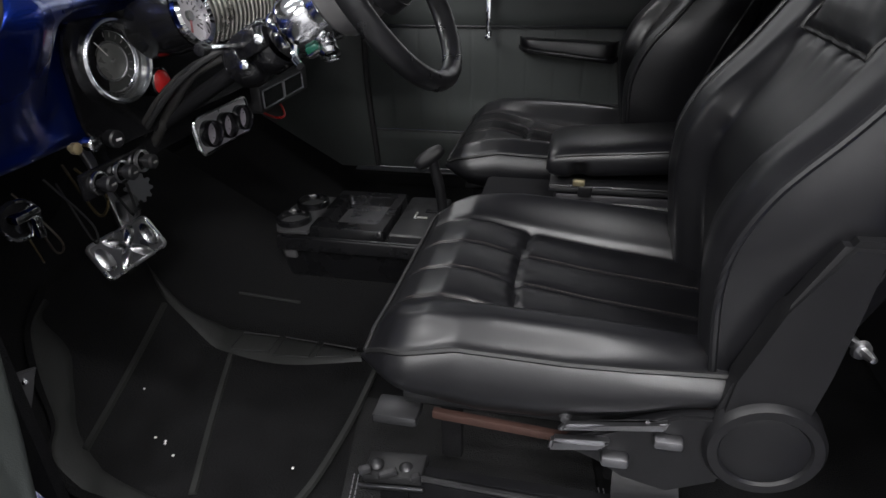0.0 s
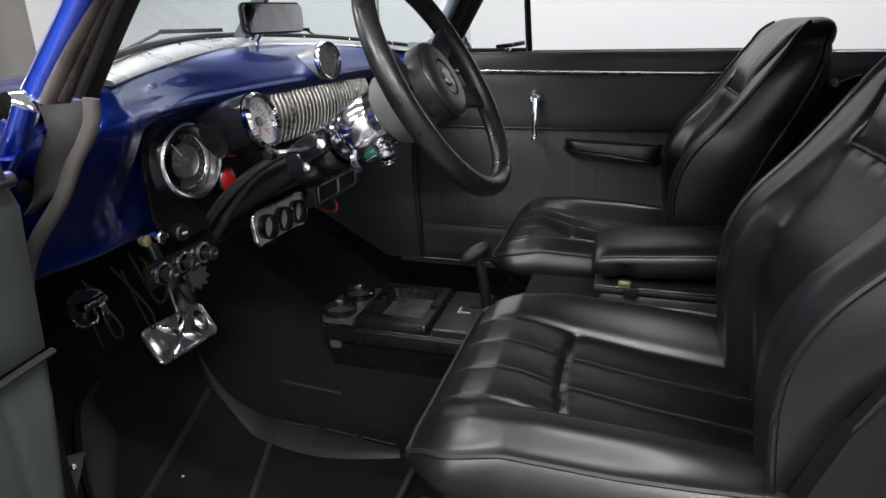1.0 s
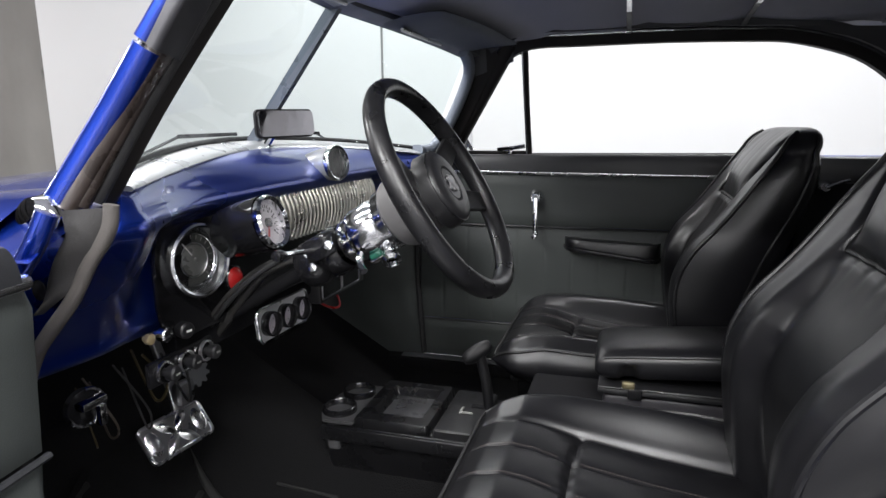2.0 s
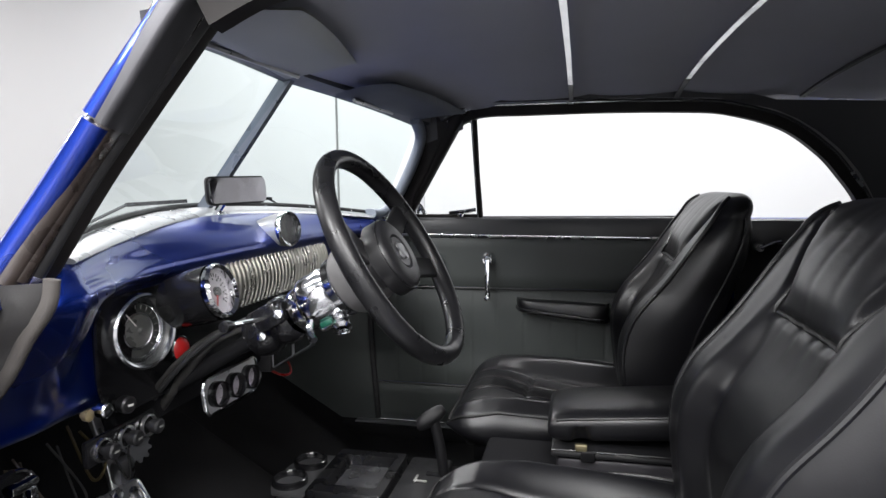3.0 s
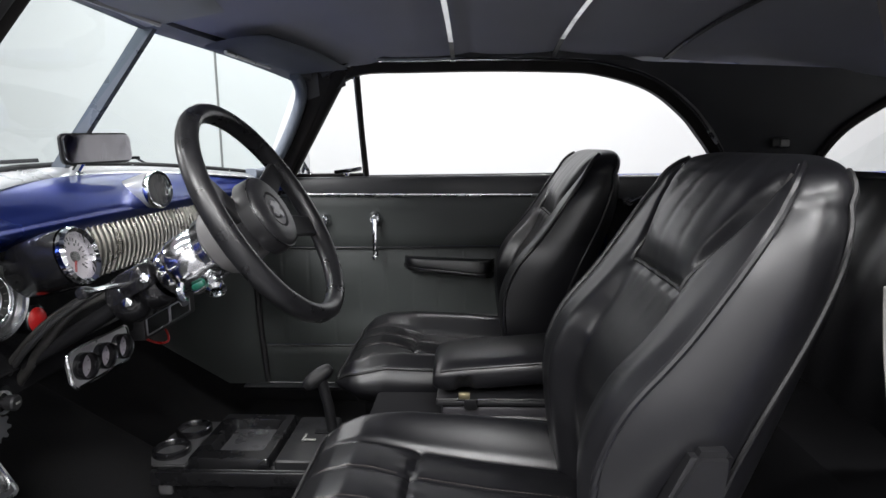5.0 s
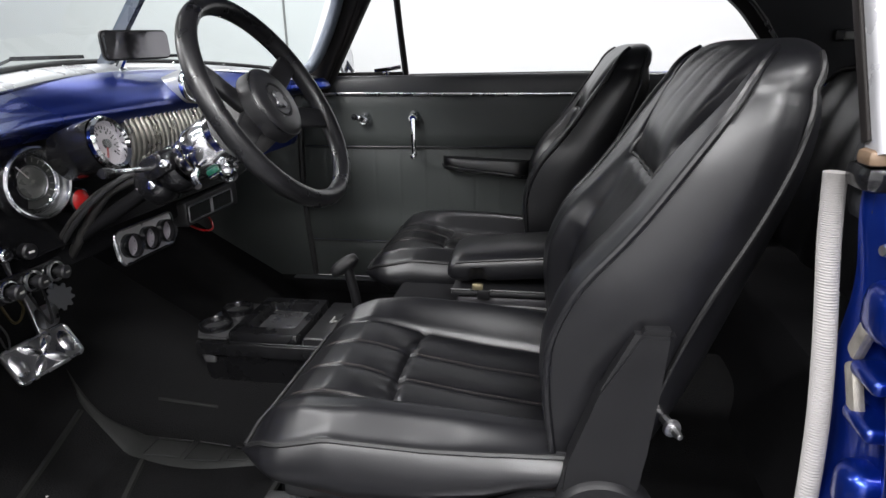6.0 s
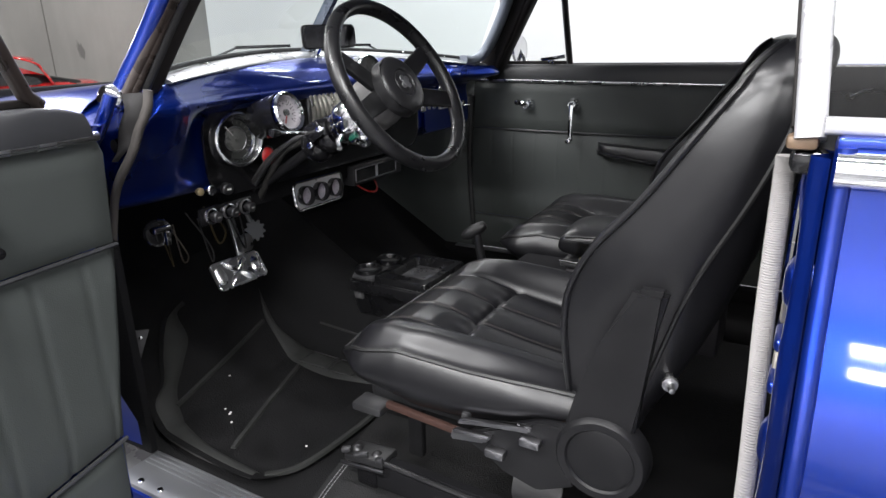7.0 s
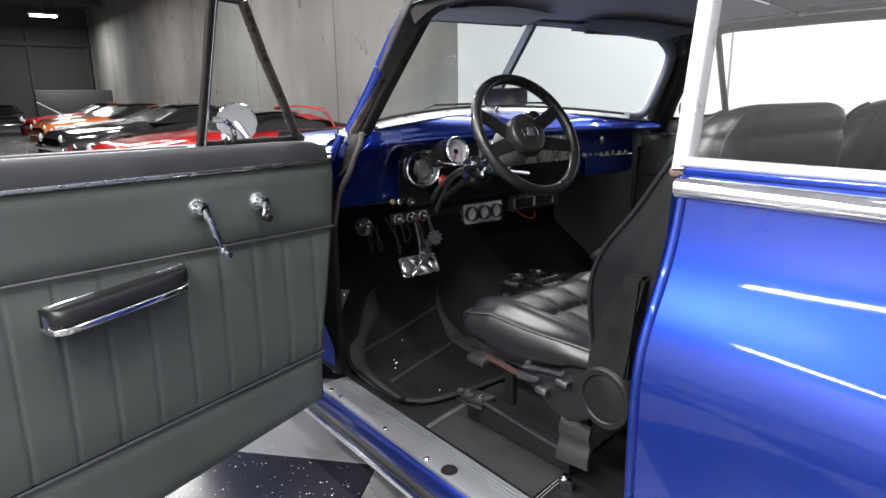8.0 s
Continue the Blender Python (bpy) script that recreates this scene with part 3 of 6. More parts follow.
# rear quarters
def bulge(z):
    tab = [(0.2, 0.07), (0.4, 0.098), (0.6, 0.103), (0.703, 0.104), (0.78, 0.104), (0.834, 0.098), (0.862, 0.087), (0.899, 0.069), (0.931, 0.051), (0.972, 0.036), (1.014, 0.023), (1.065, 0.015), (1.10, 0.012)]
    return sum(lerp_table(tab, z + 0.007 * k) * (9 - abs(k)) for k in range(-8, 9)) / 81


for sd in (-1, 1):
    part("quarter_panel", grid(lambda u, v, s=sd: Vector((0.826 + 1.932 * u, s * (0.845 + bulge(0.2 + 0.89 * v) * (1 + 0.25 * sstep(0, 0.5, u))), 0.2 + 0.89 * v)), 30, 70), BLUE, body, "bulging metallic blue rear quarter panel")
    part("belt_moulding", sweep([(0.822, sd * 0.866, 1.072), (1.4, sd * 0.872, 1.068), (2.2, sd * 0.866, 1.05)], [(-0.01, -0.016), (0.003, -0.0155), (0.008, -0.011), (0.0108, -0.004), (0.0112, 0.002), (0.0085, 0.009), (0.003, 0.0145), (-0.01, 0.016)], up=(0, 0, 1)), CHROME, body, "polished belt moulding on the quarter panel")
    if sd < 0:
        part("quarter_sill", sweep([(0.81, sd * 0.828, 1.106), (1.3, sd * 0.828, 1.104)], rounded(0.034, 0.014, 0.005)), WHITE_POST, body, "pale sill under the quarter window")
    part("belt_cap", box((1.5, sd * 0.835, 1.09), (1.36, 0.035, 0.02), 0.006), BLUE, body)
    part("inner_belt", box((1.05, sd * 0.77, 1.06), (0.5, 0.06, 0.08), 0.015), VINYL_DARK, body)
    # blackened to stand in for the shade behind the front seats
    part("inner_side", box((1.235, sd * 0.765, 0.72), (0.79, 0.03, 0.66), 0.01), BLACK_AND_SHADE, body, "trim beside the rear seat, blackened for the shade there")
part("quarter_post", sweep([(0.800, -0.815, 1.09), (0.778, -0.74, 1.335), (0.766, -0.705, 1.44)], rounded(0.027, 0.034, 0.007), up=(0, 1, 0)), WHITE_POST, body, "pale window post with a brown stained foot")
part("quarter_post_channel", sweep([(0.785, -0.806, 1.10), (0.763, -0.731, 1.335), (0.753, -0.691, 1.43)], rounded(0.005, 0.014, 0.002), up=(0, 1, 0)), PILLAR, body)
part("post_foot", box((0.794, -0.812, 1.088), (0.028, 0.026, 0.014), 0.005), surface("stained_post_foot", (0.17, 0.115, 0.075), 0.5, 0.2, grain=0.3, size=120, mottled=0.6, patch=70), body)
part("quarter_glass", grid(lambda u, v: Vector((0.81 - 0.03 * v + u * (0.40 - 0.30 * v ** 2.2), -(0.81 - 0.11 * v * v), 1.10 + 0.33 * v)), 10, 12), glass("dusty_clear_glass", (0.97, 0.98, 0.98), 0.5, 0.22, 0.022), body, "quarter window glass").visible_shadow = False

# nose, tail and wheels, which close the body
part("nose_panel", grid(lambda u, v: Vector((-2.42 + 0.25 * abs(2 * v - 1) ** 2 - 0.03 * math.sin(math.pi * u), -0.86 + 1.72 * v, 0.32 + 0.56 * u)), 10, 24), BLUE, body)
part("tail_panel", grid(lambda u, v: Vector((2.755 + 0.06 * math.sin(math.pi * u) * (1 - abs(2 * v - 1) ** 3), -0.93 + 1.86 * v, 0.30 + 0.575 * u)), 10, 24), BLUE, body)
for ex, sgn in ((-2.5, -1), (2.86, 1)):
    part("bumper", tube(smooth_path([(ex - 0.3 * sgn, -0.9, 0.45), (ex - 0.04 * sgn, -0.66, 0.45), (ex, 0, 0.45), (ex - 0.04 * sgn, 0.66, 0.45), (ex - 0.3 * sgn, 0.9, 0.45)], 5), 0.05, 8), CHROME, body)
for wx in (-1.35, 1.78):
    for sd in (-1, 1):
        wheel = part("wheel", lathe([(0.2, -0.09), (0.31, -0.09), (0.335, -0.06), (0.335, 0.06), (0.31, 0.09), (0.2, 0.09)], facing((wx, sd * 0.74, 0.335), (0, sd, 0)), 28), TYRE, body)
        part("hub_cap", lathe([(0, 0.1), (0.1, 0.09), (0.2, 0.08), (0.21, 0.05)], facing((wx, sd * 0.74, 0.335), (0, sd, 0)), 24), CHROME, wheel)

# door jambs
part("jamb_rear", grid(lambda u, v: Vector((0.802 + 0.016 * sstep(0.75, 1, u) + 0.022 * math.sin(math.pi * min(1, u * 1.25)) ** 2 + 0.004 * math.sin(v * 31) * (1 - u), -0.785 - 0.06 * u - bulge(0.25 + 0.83 * v) * u, 0.25 + 0.83 * v)), 20, 60), BLUE, body, "blue door jamb")
part("jamb_edge", tube([(0.828, -(0.843 + bulge(z)), z) for z in [0.22 + 0.87 * i / 24 for i in range(25)]], 0.009, 10, up=(1, 0, 0)), BLUE, body)
part("jamb_ridge", tube([(0.817 + 0.003 * math.sin(z * 19), -(0.818 + 0.92 * bulge(z)), z) for z in [0.30 + 0.72 * i / 30 for i in range(31)]], 0.0085, 10, up=(1, 0, 0)), BLUE, body)
for z, y, h, d, b in ((0.955, -0.838, 0.058, 0.058, 0.02), (0.897, -0.846, 0.015, 0.05, 0.006), (0.852, -0.848, 0.015, 0.052, 0.006), (0.775, -0.842, 0.06, 0.05, 0.02)):
    part("striker_block", box((0.822, y, z), (0.05, d, h), b, pose(0, 0, 0, 0, 0, 0), seg=4), BLUE, body)
for z, y, t in ((0.925, -0.822, 24), (0.874, -0.824, -28)):
    part("striker_plate", box((0.805, y, z), (0.012, 0.018, 0.05), 0.005, pose(0, 0, 0, t, 0, 0)), surface("dirty_striker_steel", (0.3, 0.28, 0.25), 0.5, 0.6, grain=0.3, size=200, mottled=0.55, patch=60), body, "dirty bare striker plate")
for z in (1.006, 0.70, 0.60):
    part("jamb_screw", lathe([(0, 0.004), (0.005, 0.003), (0.006, 0)], facing((0.812, -0.815, z), (-1, -0.2, 0)), 10), STEEL, body)
part("hinge_latch", box((0.803, -0.792, 1.068), (0.036, 0.05, 0.026), 0.01), GLOSS_BLACK, body)
LACE = smooth_path([(0.782, -0.764, 1.066), (0.783, -0.773, 1.0), (0.785, -0.797, 0.9), (0.789, -0.805, 0.8), (0.793, -0.80, 0.65), (0.79, -0.797, 0.45), (0.77, -0.79, 0.32)], 8)


def lace_f(u, v):
    k = u * (len(LACE) - 1)
    i = min(int(k), len(LACE) - 2)
    c = Vector(LACE[i]).lerp(Vector(LACE[i + 1]), k - i)
    r = 0.0102 + 0.0006 * math.cos(u * 225 * 2 * math.pi)
    return c + Vector((r * math.cos(2 * math.pi * v), r * math.sin(2 * math.pi * v), 0))


part("windlace", grid(lace_f, 900, 12, wrap_v=True, cap=True), WINDLACE, body, "pale woven windlace cord along the door opening")
part("jamb_inner", box((0.852, -0.748, 0.70), (0.05, 0.02, 0.70), 0.006), LEATHER_MATT, body)
part("jamb_front", grid(lambda u, v: (lambda z: Vector((lerp_table([(0.34, -0.44), (0.55, -0.43), (0.65, -0.418), (0.75, -0.40), (0.85, -0.372), (0.95, -0.335), (1.02, -0.262), (1.075, -0.226)], z) - 0.004 - 0.18 * u, -0.786 - 0.045 * sstep(0.15, 1.0, u) + 0.004 * math.sin(18 * z), z)))(0.34 + 0.735 * v), 10, 40), BLUE, body, "blue hinge jamb")
part("windlace", sweep(smooth_path([(-0.210, -0.786, 1.115), (-0.216, -0.788, 1.085), (-0.245, -0.790, 1.048), (-0.277, -0.792, 1.0), (-0.338, -0.795, 0.93), (-0.370, -0.797, 0.85), (-0.396, -0.797, 0.75), (-0.416, -0.797, 0.63), (-0.428, -0.797, 0.48), (-0.432, -0.797, 0.31)], 8), rounded(0.018, 0.013, 0.006, 4), up=(0, 1, 0)), surface("grey_windlace", (0.058, 0.052, 0.048), 0.8, grain=0.5, size=500, mottled=0.35, patch=30, depth=0.001), body, "grey-brown windlace round the hinge jamb")
part("jamb_ridge", tube(smooth_path([(-0.262, -0.822, 1.108), (-0.274, -0.832, 1.075), (-0.298, -0.834, 1.045), (-0.334, -0.834, 1.012), (-0.362, -0.836, 0.96), (-0.388, -0.838, 0.88), (-0.402, -0.838, 0.78)], 6), 0.012, 12, up=(0, 1, 0)), BLUE, body, "rounded blue edge of the hinge jamb")
part("jamb_hole", lathe([(0, 0.001), (0.009, 0.001), (0.010, 0)], facing((-0.318, -0.7975, 1.012), (0.1, -1, 0)) @ Matrix.Diagonal((1, 1.3, 1, 1)), 18), BLACK_AND_SHADE, body)
part("windlace", tube(smooth_path([(-0.375, 0.775, 0.98), (-0.39, 0.782, 0.7), (-0.37, 0.785, 0.36)], 8), 0.011, 8, up=(1, 0, 0)), RUBBER, body)
sill = part("sill_plate", box((0.2, -0.825, 0.292), (1.2, 0.105, 0.016), 0.004), ALUMINIUM, body, "worn ribbed aluminium sill plate")
for i in range(4):
    part("sill_rib", box((0.2, -0.780 - 0.011 * i, 0.3012), (1.18, 0.0045, 0.004), 0.0012), ALUMINIUM, sill)
for sx in (-0.34, -0.277, -0.026, 0.17, 0.42):
    part("screw", lathe([(0, 0.004), (0.006, 0.003), (0.008, 0)], Matrix.Translation((sx, -0.862, 0.30)), 10), CHROME, sill)
part("plug", lathe([(0, 0.003), (0.014, 0.003), (0.02, 0.004), (0.022, 0)], Matrix.Translation((0.248, -0.85, 0.30)), 18), BLACK_AND_SHADE, sill, "black rubber plug")
part("far_sill", box((0.1, 0.775, 0.325), (1.6, 0.075, 0.045), 0.01), CARPET, body)
part("far_sill_plate", box((0.0, 0.768, 0.350), (0.9, 0.03, 0.006), 0.002), ALUMINIUM, body, "bright sill strip below the far door")

# floor pan
part("floor_pan", grid(lambda u, v: Vector((-0.88 + 2.6 * u, -0.775 + 1.55 * v, 0.30 + 0.6 * max(0, 0.46 - 2.6 * u) + 0.165 * math.exp(-((-0.775 + 1.55 * v) / 0.155) ** 4) + 0.10 * sstep(1.95, 2.1, 2.6 * u))), 104, 60), FLOOR_CARPET, body, "black carpeted car floor with a transmission tunnel")
part("firewall", box((-0.86, 0, 0.82), (0.03, 1.5, 0.56), 0.01), CARPET, body)
for sd in (-1, 1):
    part("kick_panel", box((-0.64, sd * 0.80, 0.70), (0.54, 0.02, 0.76), 0.006), VINYL if sd > 0 else CARPET, body, "grey-green kick panel" if sd > 0 else "")

# ---------------------------------------------------------------- doors
def near_at(u, z, n):
    drop = u * 0.55 * max(0, 0.85 - z) ** 1.6
    return Vector((-0.25 + 0.14 * u + 0.99 * n, -0.855 - 0.99 * u + 0.14 * n, z - drop))


def far_at(u, z, n):
    return Vector((-0.385 + u, 0.79 - n, z))


EDGE = [(0.36, 0.088), (0.469, 0.08), (0.57, 0.068), (0.657, 0.05), (0.854, 0.02), (0.95, 0.012), (1.015, 0.006), (1.05, 0.02), (1.09, 0.046)]


def sheet(at, lead, u0, u1, z0, z1, n, thick, relief=None, nu=60, nz=8):
    """A padded panel on the inside of a door."""
    def f(a, b):
        z = z0(0) * (1 - b) + z1 * b
        ua = u0 + lead * lerp_table(EDGE, z)
        u = ua + (u1 - ua) * a
        edge = min(min(b, 1 - b) * (z1 - z0(u)) / 0.012, min(a, 1 - a) * (u1 - ua) / 0.012, 1)
        return at(u, z, n + thick * edge ** 0.5 + (relief(u, z) if relief else 0))
    return grid(f, nu, nz)


def bar(at, pts, prof, up):
    return sweep([at(*p) for p in pts], prof, up=up)


def car_door(name, at, label, inward, glass_mat, a0, crank_tip, handle_tip):
    root = at(0, 0.36, 0)
    d = tagged(thing(name, root, label, "door", "car doors"), kind="structure")
    L, lead = 1.2, (1 if inward[0] > 0.5 else 0)
    skin = grid(lambda a, b: at(0.085 * lead + (L - 0.085 * lead) * a, 0.36 + 0.71 * b, -0.10 - 0.05 * math.sin(math.pi * b)), 24, 16)
    edge_f = grid(lambda a, b: at(0.085 * lead, 0.36 + 0.71 * a, -0.10 - 0.05 * math.sin(math.pi * a) + (0.098 + 0.05 * math.sin(math.pi * a)) * b), 16, 4)
    edge_r = grid(lambda a, b: at(L, 0.36 + 0.71 * a, -0.10 - 0.05 * math.sin(math.pi * a) + (0.098 + 0.05 * math.sin(math.pi * a)) * b), 16, 4)
    bottom = grid(lambda a, b: at(0.085 * lead + (L - 0.085 * lead) * a, 0.36 - 0.004 * b, -0.10 + 0.098 * b), 24, 4)
    part("door_skin", join(skin, edge_f, edge_r, bottom), BLUE, d, "metallic blue outer skin")
    low = lambda u: 0.352
    part("lower_panel", sheet(at, lead, 0.0, L - 0.01, low, 0.494, -0.004, 0.008, nu=40), VINYL, d)
    pleat = lambda u, z: -(0.0035 if lead else 0.0013) * math.exp(-(((u + 0.045) % 0.092 - 0.046) / 0.0035) ** 2)
    part("pleated_panel", sheet(at, lead, 0.0, L - 0.01, lambda u: 0.498, 0.851, -0.004, 0.009, pleat, 260, 8), VINYL, d, "grey-green vinyl with stitched vertical pleats")
    part("upper_panel", sheet(at, lead, 0.0, L - 0.01, lambda u: 0.857, 1.036, -0.004, 0.008, nu=40), VINYL, d)
    for z in (0.496, 0.854):
        part("piping", tube([at(lead * lerp_table(EDGE, z) + (L - 0.01 - lead * lerp_table(EDGE, z)) * i / 20, z, 0.005) for i in range(21)], 0.0042, 6), VINYL_DARK, d)
    part("chrome_strip", bar(at, [(0.018 * lead + (L - 0.018 * lead) * i / 20, 1.045 - (0.005 if lead else 0.012) * i / 20, 0.004) for i in range(21)], ring_profile(0.0085, 10), (0, 0, 1)), BRIGHT, d, "polished strip under the door top")
    def pad(a, b):
        ang = math.pi * (b * 1.15 - 0.08)
        taper = sstep(0, 0.05, a)
        return at(lead * (0.03 + 0.016 * b) + (L - 0.046 * lead) * a, 1.052 + (0.048 + 0.004 * a) * math.sin(min(math.pi / 2, ang)) * (0.7 + 0.3 * taper) if ang < math.pi / 2 else 1.052 + (0.048 + 0.004 * a) * (0.7 + 0.3 * taper), 0.012 * math.cos(ang) if ang < math.pi / 2 else -0.10 * (ang - math.pi / 2) / (math.pi / 2))
    part("top_pad", grid(pad, 30, 14), VINYL_DARK, d, "charcoal padded door top")
    # armrest
    a1 = a0 + 0.31
    slope = lambda u: 0.757 + 0.11 * (a0 + 0.30 - u)

    def arm_at(s, n, h):
        deep = (0.012 + 0.062 * (1 - abs(2 * s - 1) ** 8) ** 0.5) * (0.86 + 0.14 * s)
        u = a0 + (a1 - a0) * s
        return at(u, slope(u) + (h if lead or h < 0.02 else h * (0.85 + 0.5 * s)), n * deep)
    ring = [(0.05, 0.012), (0.9, 0.008), (1.0, 0.014), (0.99, 0.03), (0.93, 0.04), (0.8, 0.044), (0.3, 0.040), (0.05, 0.040)]
    arm = part("armrest", grid(lambda s, t: arm_at(s, *ring[int(round(t * 8)) % 8]), 28, 8, wrap_v=True, cap=True), LEATHER, d, "black padded armrest")
    # far door's trim is black instead of chrome, to paint in its shade
    part("armrest_trim", sweep([arm_at(s / 24, 1.02, 0.004) for s in range(25)], rounded(0.009, 0.014, 0.003)), CHROME if inward[0] > 0.5 else GLOSS_BLACK, arm, "chrome armrest base" if inward[0] > 0.5 else "")
    if inward[0] > 0.5:
        for s0, s1 in ((0.03, 0.22), (0.66, 0.97)):
            part("armrest_clip", sweep([arm_at(s0 + (s1 - s0) * k / 8, 0.16, 0.042) for k in range(9)], rounded(0.008, 0.008, 0.003)), CHROME, arm)
        part("armrest_cap", sweep([arm_at(0.985, f, 0.02) for f in (0.1, 0.4, 0.7, 1.0)], rounded(0.006, 0.03, 0.002)), CHROME, arm)
    # window crank
    for name2, u, z, tip, ball in (("window_crank", 0.41 if lead else 0.43, 0.957, crank_tip, True), ("door_handle", 0.25, 0.953, handle_tip, False)):
        c = part(name2, join(lathe([(0, 0.02), (0.012, 0.022), (0.018, 0.012), (0.024, 0.004), (0.026, -0.002)], facing(at(u, z, 0.004), inward, (0, 0, 1)), 20), *[tube([at(u + 0.017 * math.cos(k * math.pi / 5), z + 0.017 * math.sin(k * math.pi / 5), 0.006), at(u + 0.013 * math.cos(k * math.pi / 5), z + 0.013 * math.sin(k * math.pi / 5), 0.03)], 0.0042, 6, up=(0.2, 0.3, 1)) for k in range(10)],
                             tube([at(u, z, 0.022), at(u, z, 0.04)], 0.011, 10, up=(0.2, 0.3, 1)),
                             sweep(smooth_path([at(u, z, 0.036), at((u + tip[0]) / 2, (z + tip[1]) / 2, 0.046), at(tip[0], tip[1], 0.042)], 5), ring_profile(0.009, 8, 0.006), up=inward)), CHROME, d, "chrome " + name2.replace("_", " "))
        part("knob", lathe([(0, 0.03), (0.008, 0.028), (0.011, 0.018), (0.007, 0.004), (0.007, 0)], facing(at(tip[0], tip[1], 0.042), inward, (0, 0, 1)), 14), CHROME if ball else GLOSS_BLACK, c)
    # vent window
    tum = lambda z: -0.03 + 0.13 * max(0, (z - 1.09) / 0.34)
    zt = 1.425
    vp = 0.375 if lead else 0.398
    front_bar = [(0.088, 1.102), (0.112, 1.12), (0.165, 1.205), (0.235, 1.312), (0.302, zt)] if lead else [(0.135, 1.10), (0.215, 1.25), (0.31, zt)]
    part("vent_post", bar(at, [(vp, 1.09, tum(1.09)), (vp - 0.002, 1.26, tum(1.26)), (vp, zt, tum(zt))], rounded(0.018, 0.02, 0.005), inward), PILLAR, d, "dark steel vent window post")
    part("vent_post_strip", bar(at, [(vp - 0.007, 1.10, tum(1.10) + 0.011), (vp - 0.008, zt, tum(zt) + 0.011)], rounded(0.006, 0.005, 0.002), inward), STAINLESS, d)
    part("vent_bar", bar(at, [(u, z, tum(z)) for u, z in front_bar], rounded(0.022, 0.022, 0.007), inward), SEAL if lead else PILLAR, d, "worn front bar of the vent window")
    part("vent_top", bar(at, [(0.30, zt, tum(zt)), (vp + 0.004, zt + 0.004, tum(zt))], rounded(0.014, 0.02, 0.004), (0, 0, 1)), PILLAR, d)
    part("vent_sill", bar(at, [(0.10 if lead else 0.13, 1.106, tum(1.1)), (vp, 1.106, tum(1.1))], rounded(0.016, 0.014, 0.004), (0, 0, 1)), PILLAR, d)
    part("vent_glass", grid(lambda s, t: at(front_bar[0][0] + 0.015 + (0.30 - front_bar[0][0] - 0.01) * t + (vp - front_bar[0][0] - 0.02 - (0.30 - front_bar[0][0] - 0.02) * t) * s, 1.112 + 0.31 * t, tum(1.112 + 0.31 * t)), 3, 4), glass_mat, d).visible_shadow = False
    latch = [(0.362, 1.164, 0.05), (0.335, 1.161, 0.055), (0.313, 1.142, 0.05), (0.302, 1.112, 0.03)] if lead else [(0.29, 1.118, 0.012), (0.35, 1.124, 0.03), (0.385, 1.13, 0.026)]
    part("vent_latch", join(tube(smooth_path([at(u, z, tum(1.1) + n) for u, z, n in latch], 4), 0.007, 8), lathe([(0, 0.014), (0.012, 0.012), (0.014, 0)], facing(at(0.31 if lead else 0.33, 1.114, tum(1.1) + 0.008), inward, (0, 0, 1)), 14)), CHROME, d, "chrome vent latch")
    part("glass_slot", bar(at, [(0.41, 1.101, -0.03), (L, 1.103, -0.03)], rounded(0.02, 0.008, 0.003), (0, 0, 1)), RUBBER, d)
    # outside mirror
    mc = Vector((-0.44, -1.055, 1.147)) if lead else at(0.14, 1.15, -0.155)
    mn = Vector((0.95, -0.27, 0.14)) if lead else Vector((1, -0.1, 0))
    mir = part("mirror", lathe([(0, -0.03), (0.03, -0.026), (0.05, -0.008), (0.056, 0.003), (0.0555, 0.006), (0.052, 0.0065)], facing(mc, mn, (0, 0, 1)), 26), CHROME, d, "round chrome outside mirror")
    part("mirror_glass", slab([(0.053 * math.cos(k * math.pi / 20), 0.053 * math.sin(k * math.pi / 20)) for k in range(40)], 0.004, facing(mc, mn, (0, 0, 1)) @ Matrix.Translation((0, 0, 0.002))), surface("mirror_silver", (0.8, 0.8, 0.82), 0.12, 1.0, rough_var=0.02), mir)
    part("mirror_stalk", tube(smooth_path([at(0.16, 1.07, -0.13), at(0.165, 1.10, -0.16), mc], 5), 0.008, 8), CHROME, mir)
    return d


car_door("door_1", near_at, "open driver door with grey-green pleated vinyl and chrome handles", (0.99, 0.14, 0), GLASS, 0.46, (0.375, 0.845), (0.258, 0.918))
car_door("door_2", far_at, "closed passenger door with grey-green pleated vinyl and chrome handles", (0, -1, 0), GLASS, 0.53, (0.432, 0.83), (0.225, 0.965))
# rear side window winder on the far side
wc = thing("quarter_window_crank", (0.91, 0.75, 1.01), "small chrome winder on the dark rear side trim", "window crank")
part("rosette", lathe([(0, 0.02), (0.012, 0.02), (0.02, 0.006), (0.022, 0)], facing((0.90, 0.742, 1.012), (0, -1, 0)), 16), CHROME, wc)
part("arm", tube([(0.90, 0.715, 1.012), (0.935, 0.71, 1.03), (0.955, 0.712, 1.035)], 0.006, 8), CHROME, wc)

# ---------------------------------------------------------------- seats
FRONT = [(0.60, 0.56), (0.70, 0.545), (0.80, 0.535), (0.865, 0.548), (0.91, 0.577), (0.952, 0.606), (1.0, 0.636), (1.047, 0.665), (1.09, 0.694), (1.118, 0.714), (1.15, 0.733), (1.175, 0.752), (1.19, 0.772)]
REAR = [(0.60, 0.63), (0.70, 0.685), (0.759, 0.712), (0.843, 0.743), (0.938, 0.774), (1.02, 0.803), (1.07, 0.815), (1.11, 0.818), (1.15, 0.812), (1.175, 0.800), (1.19, 0.786)]
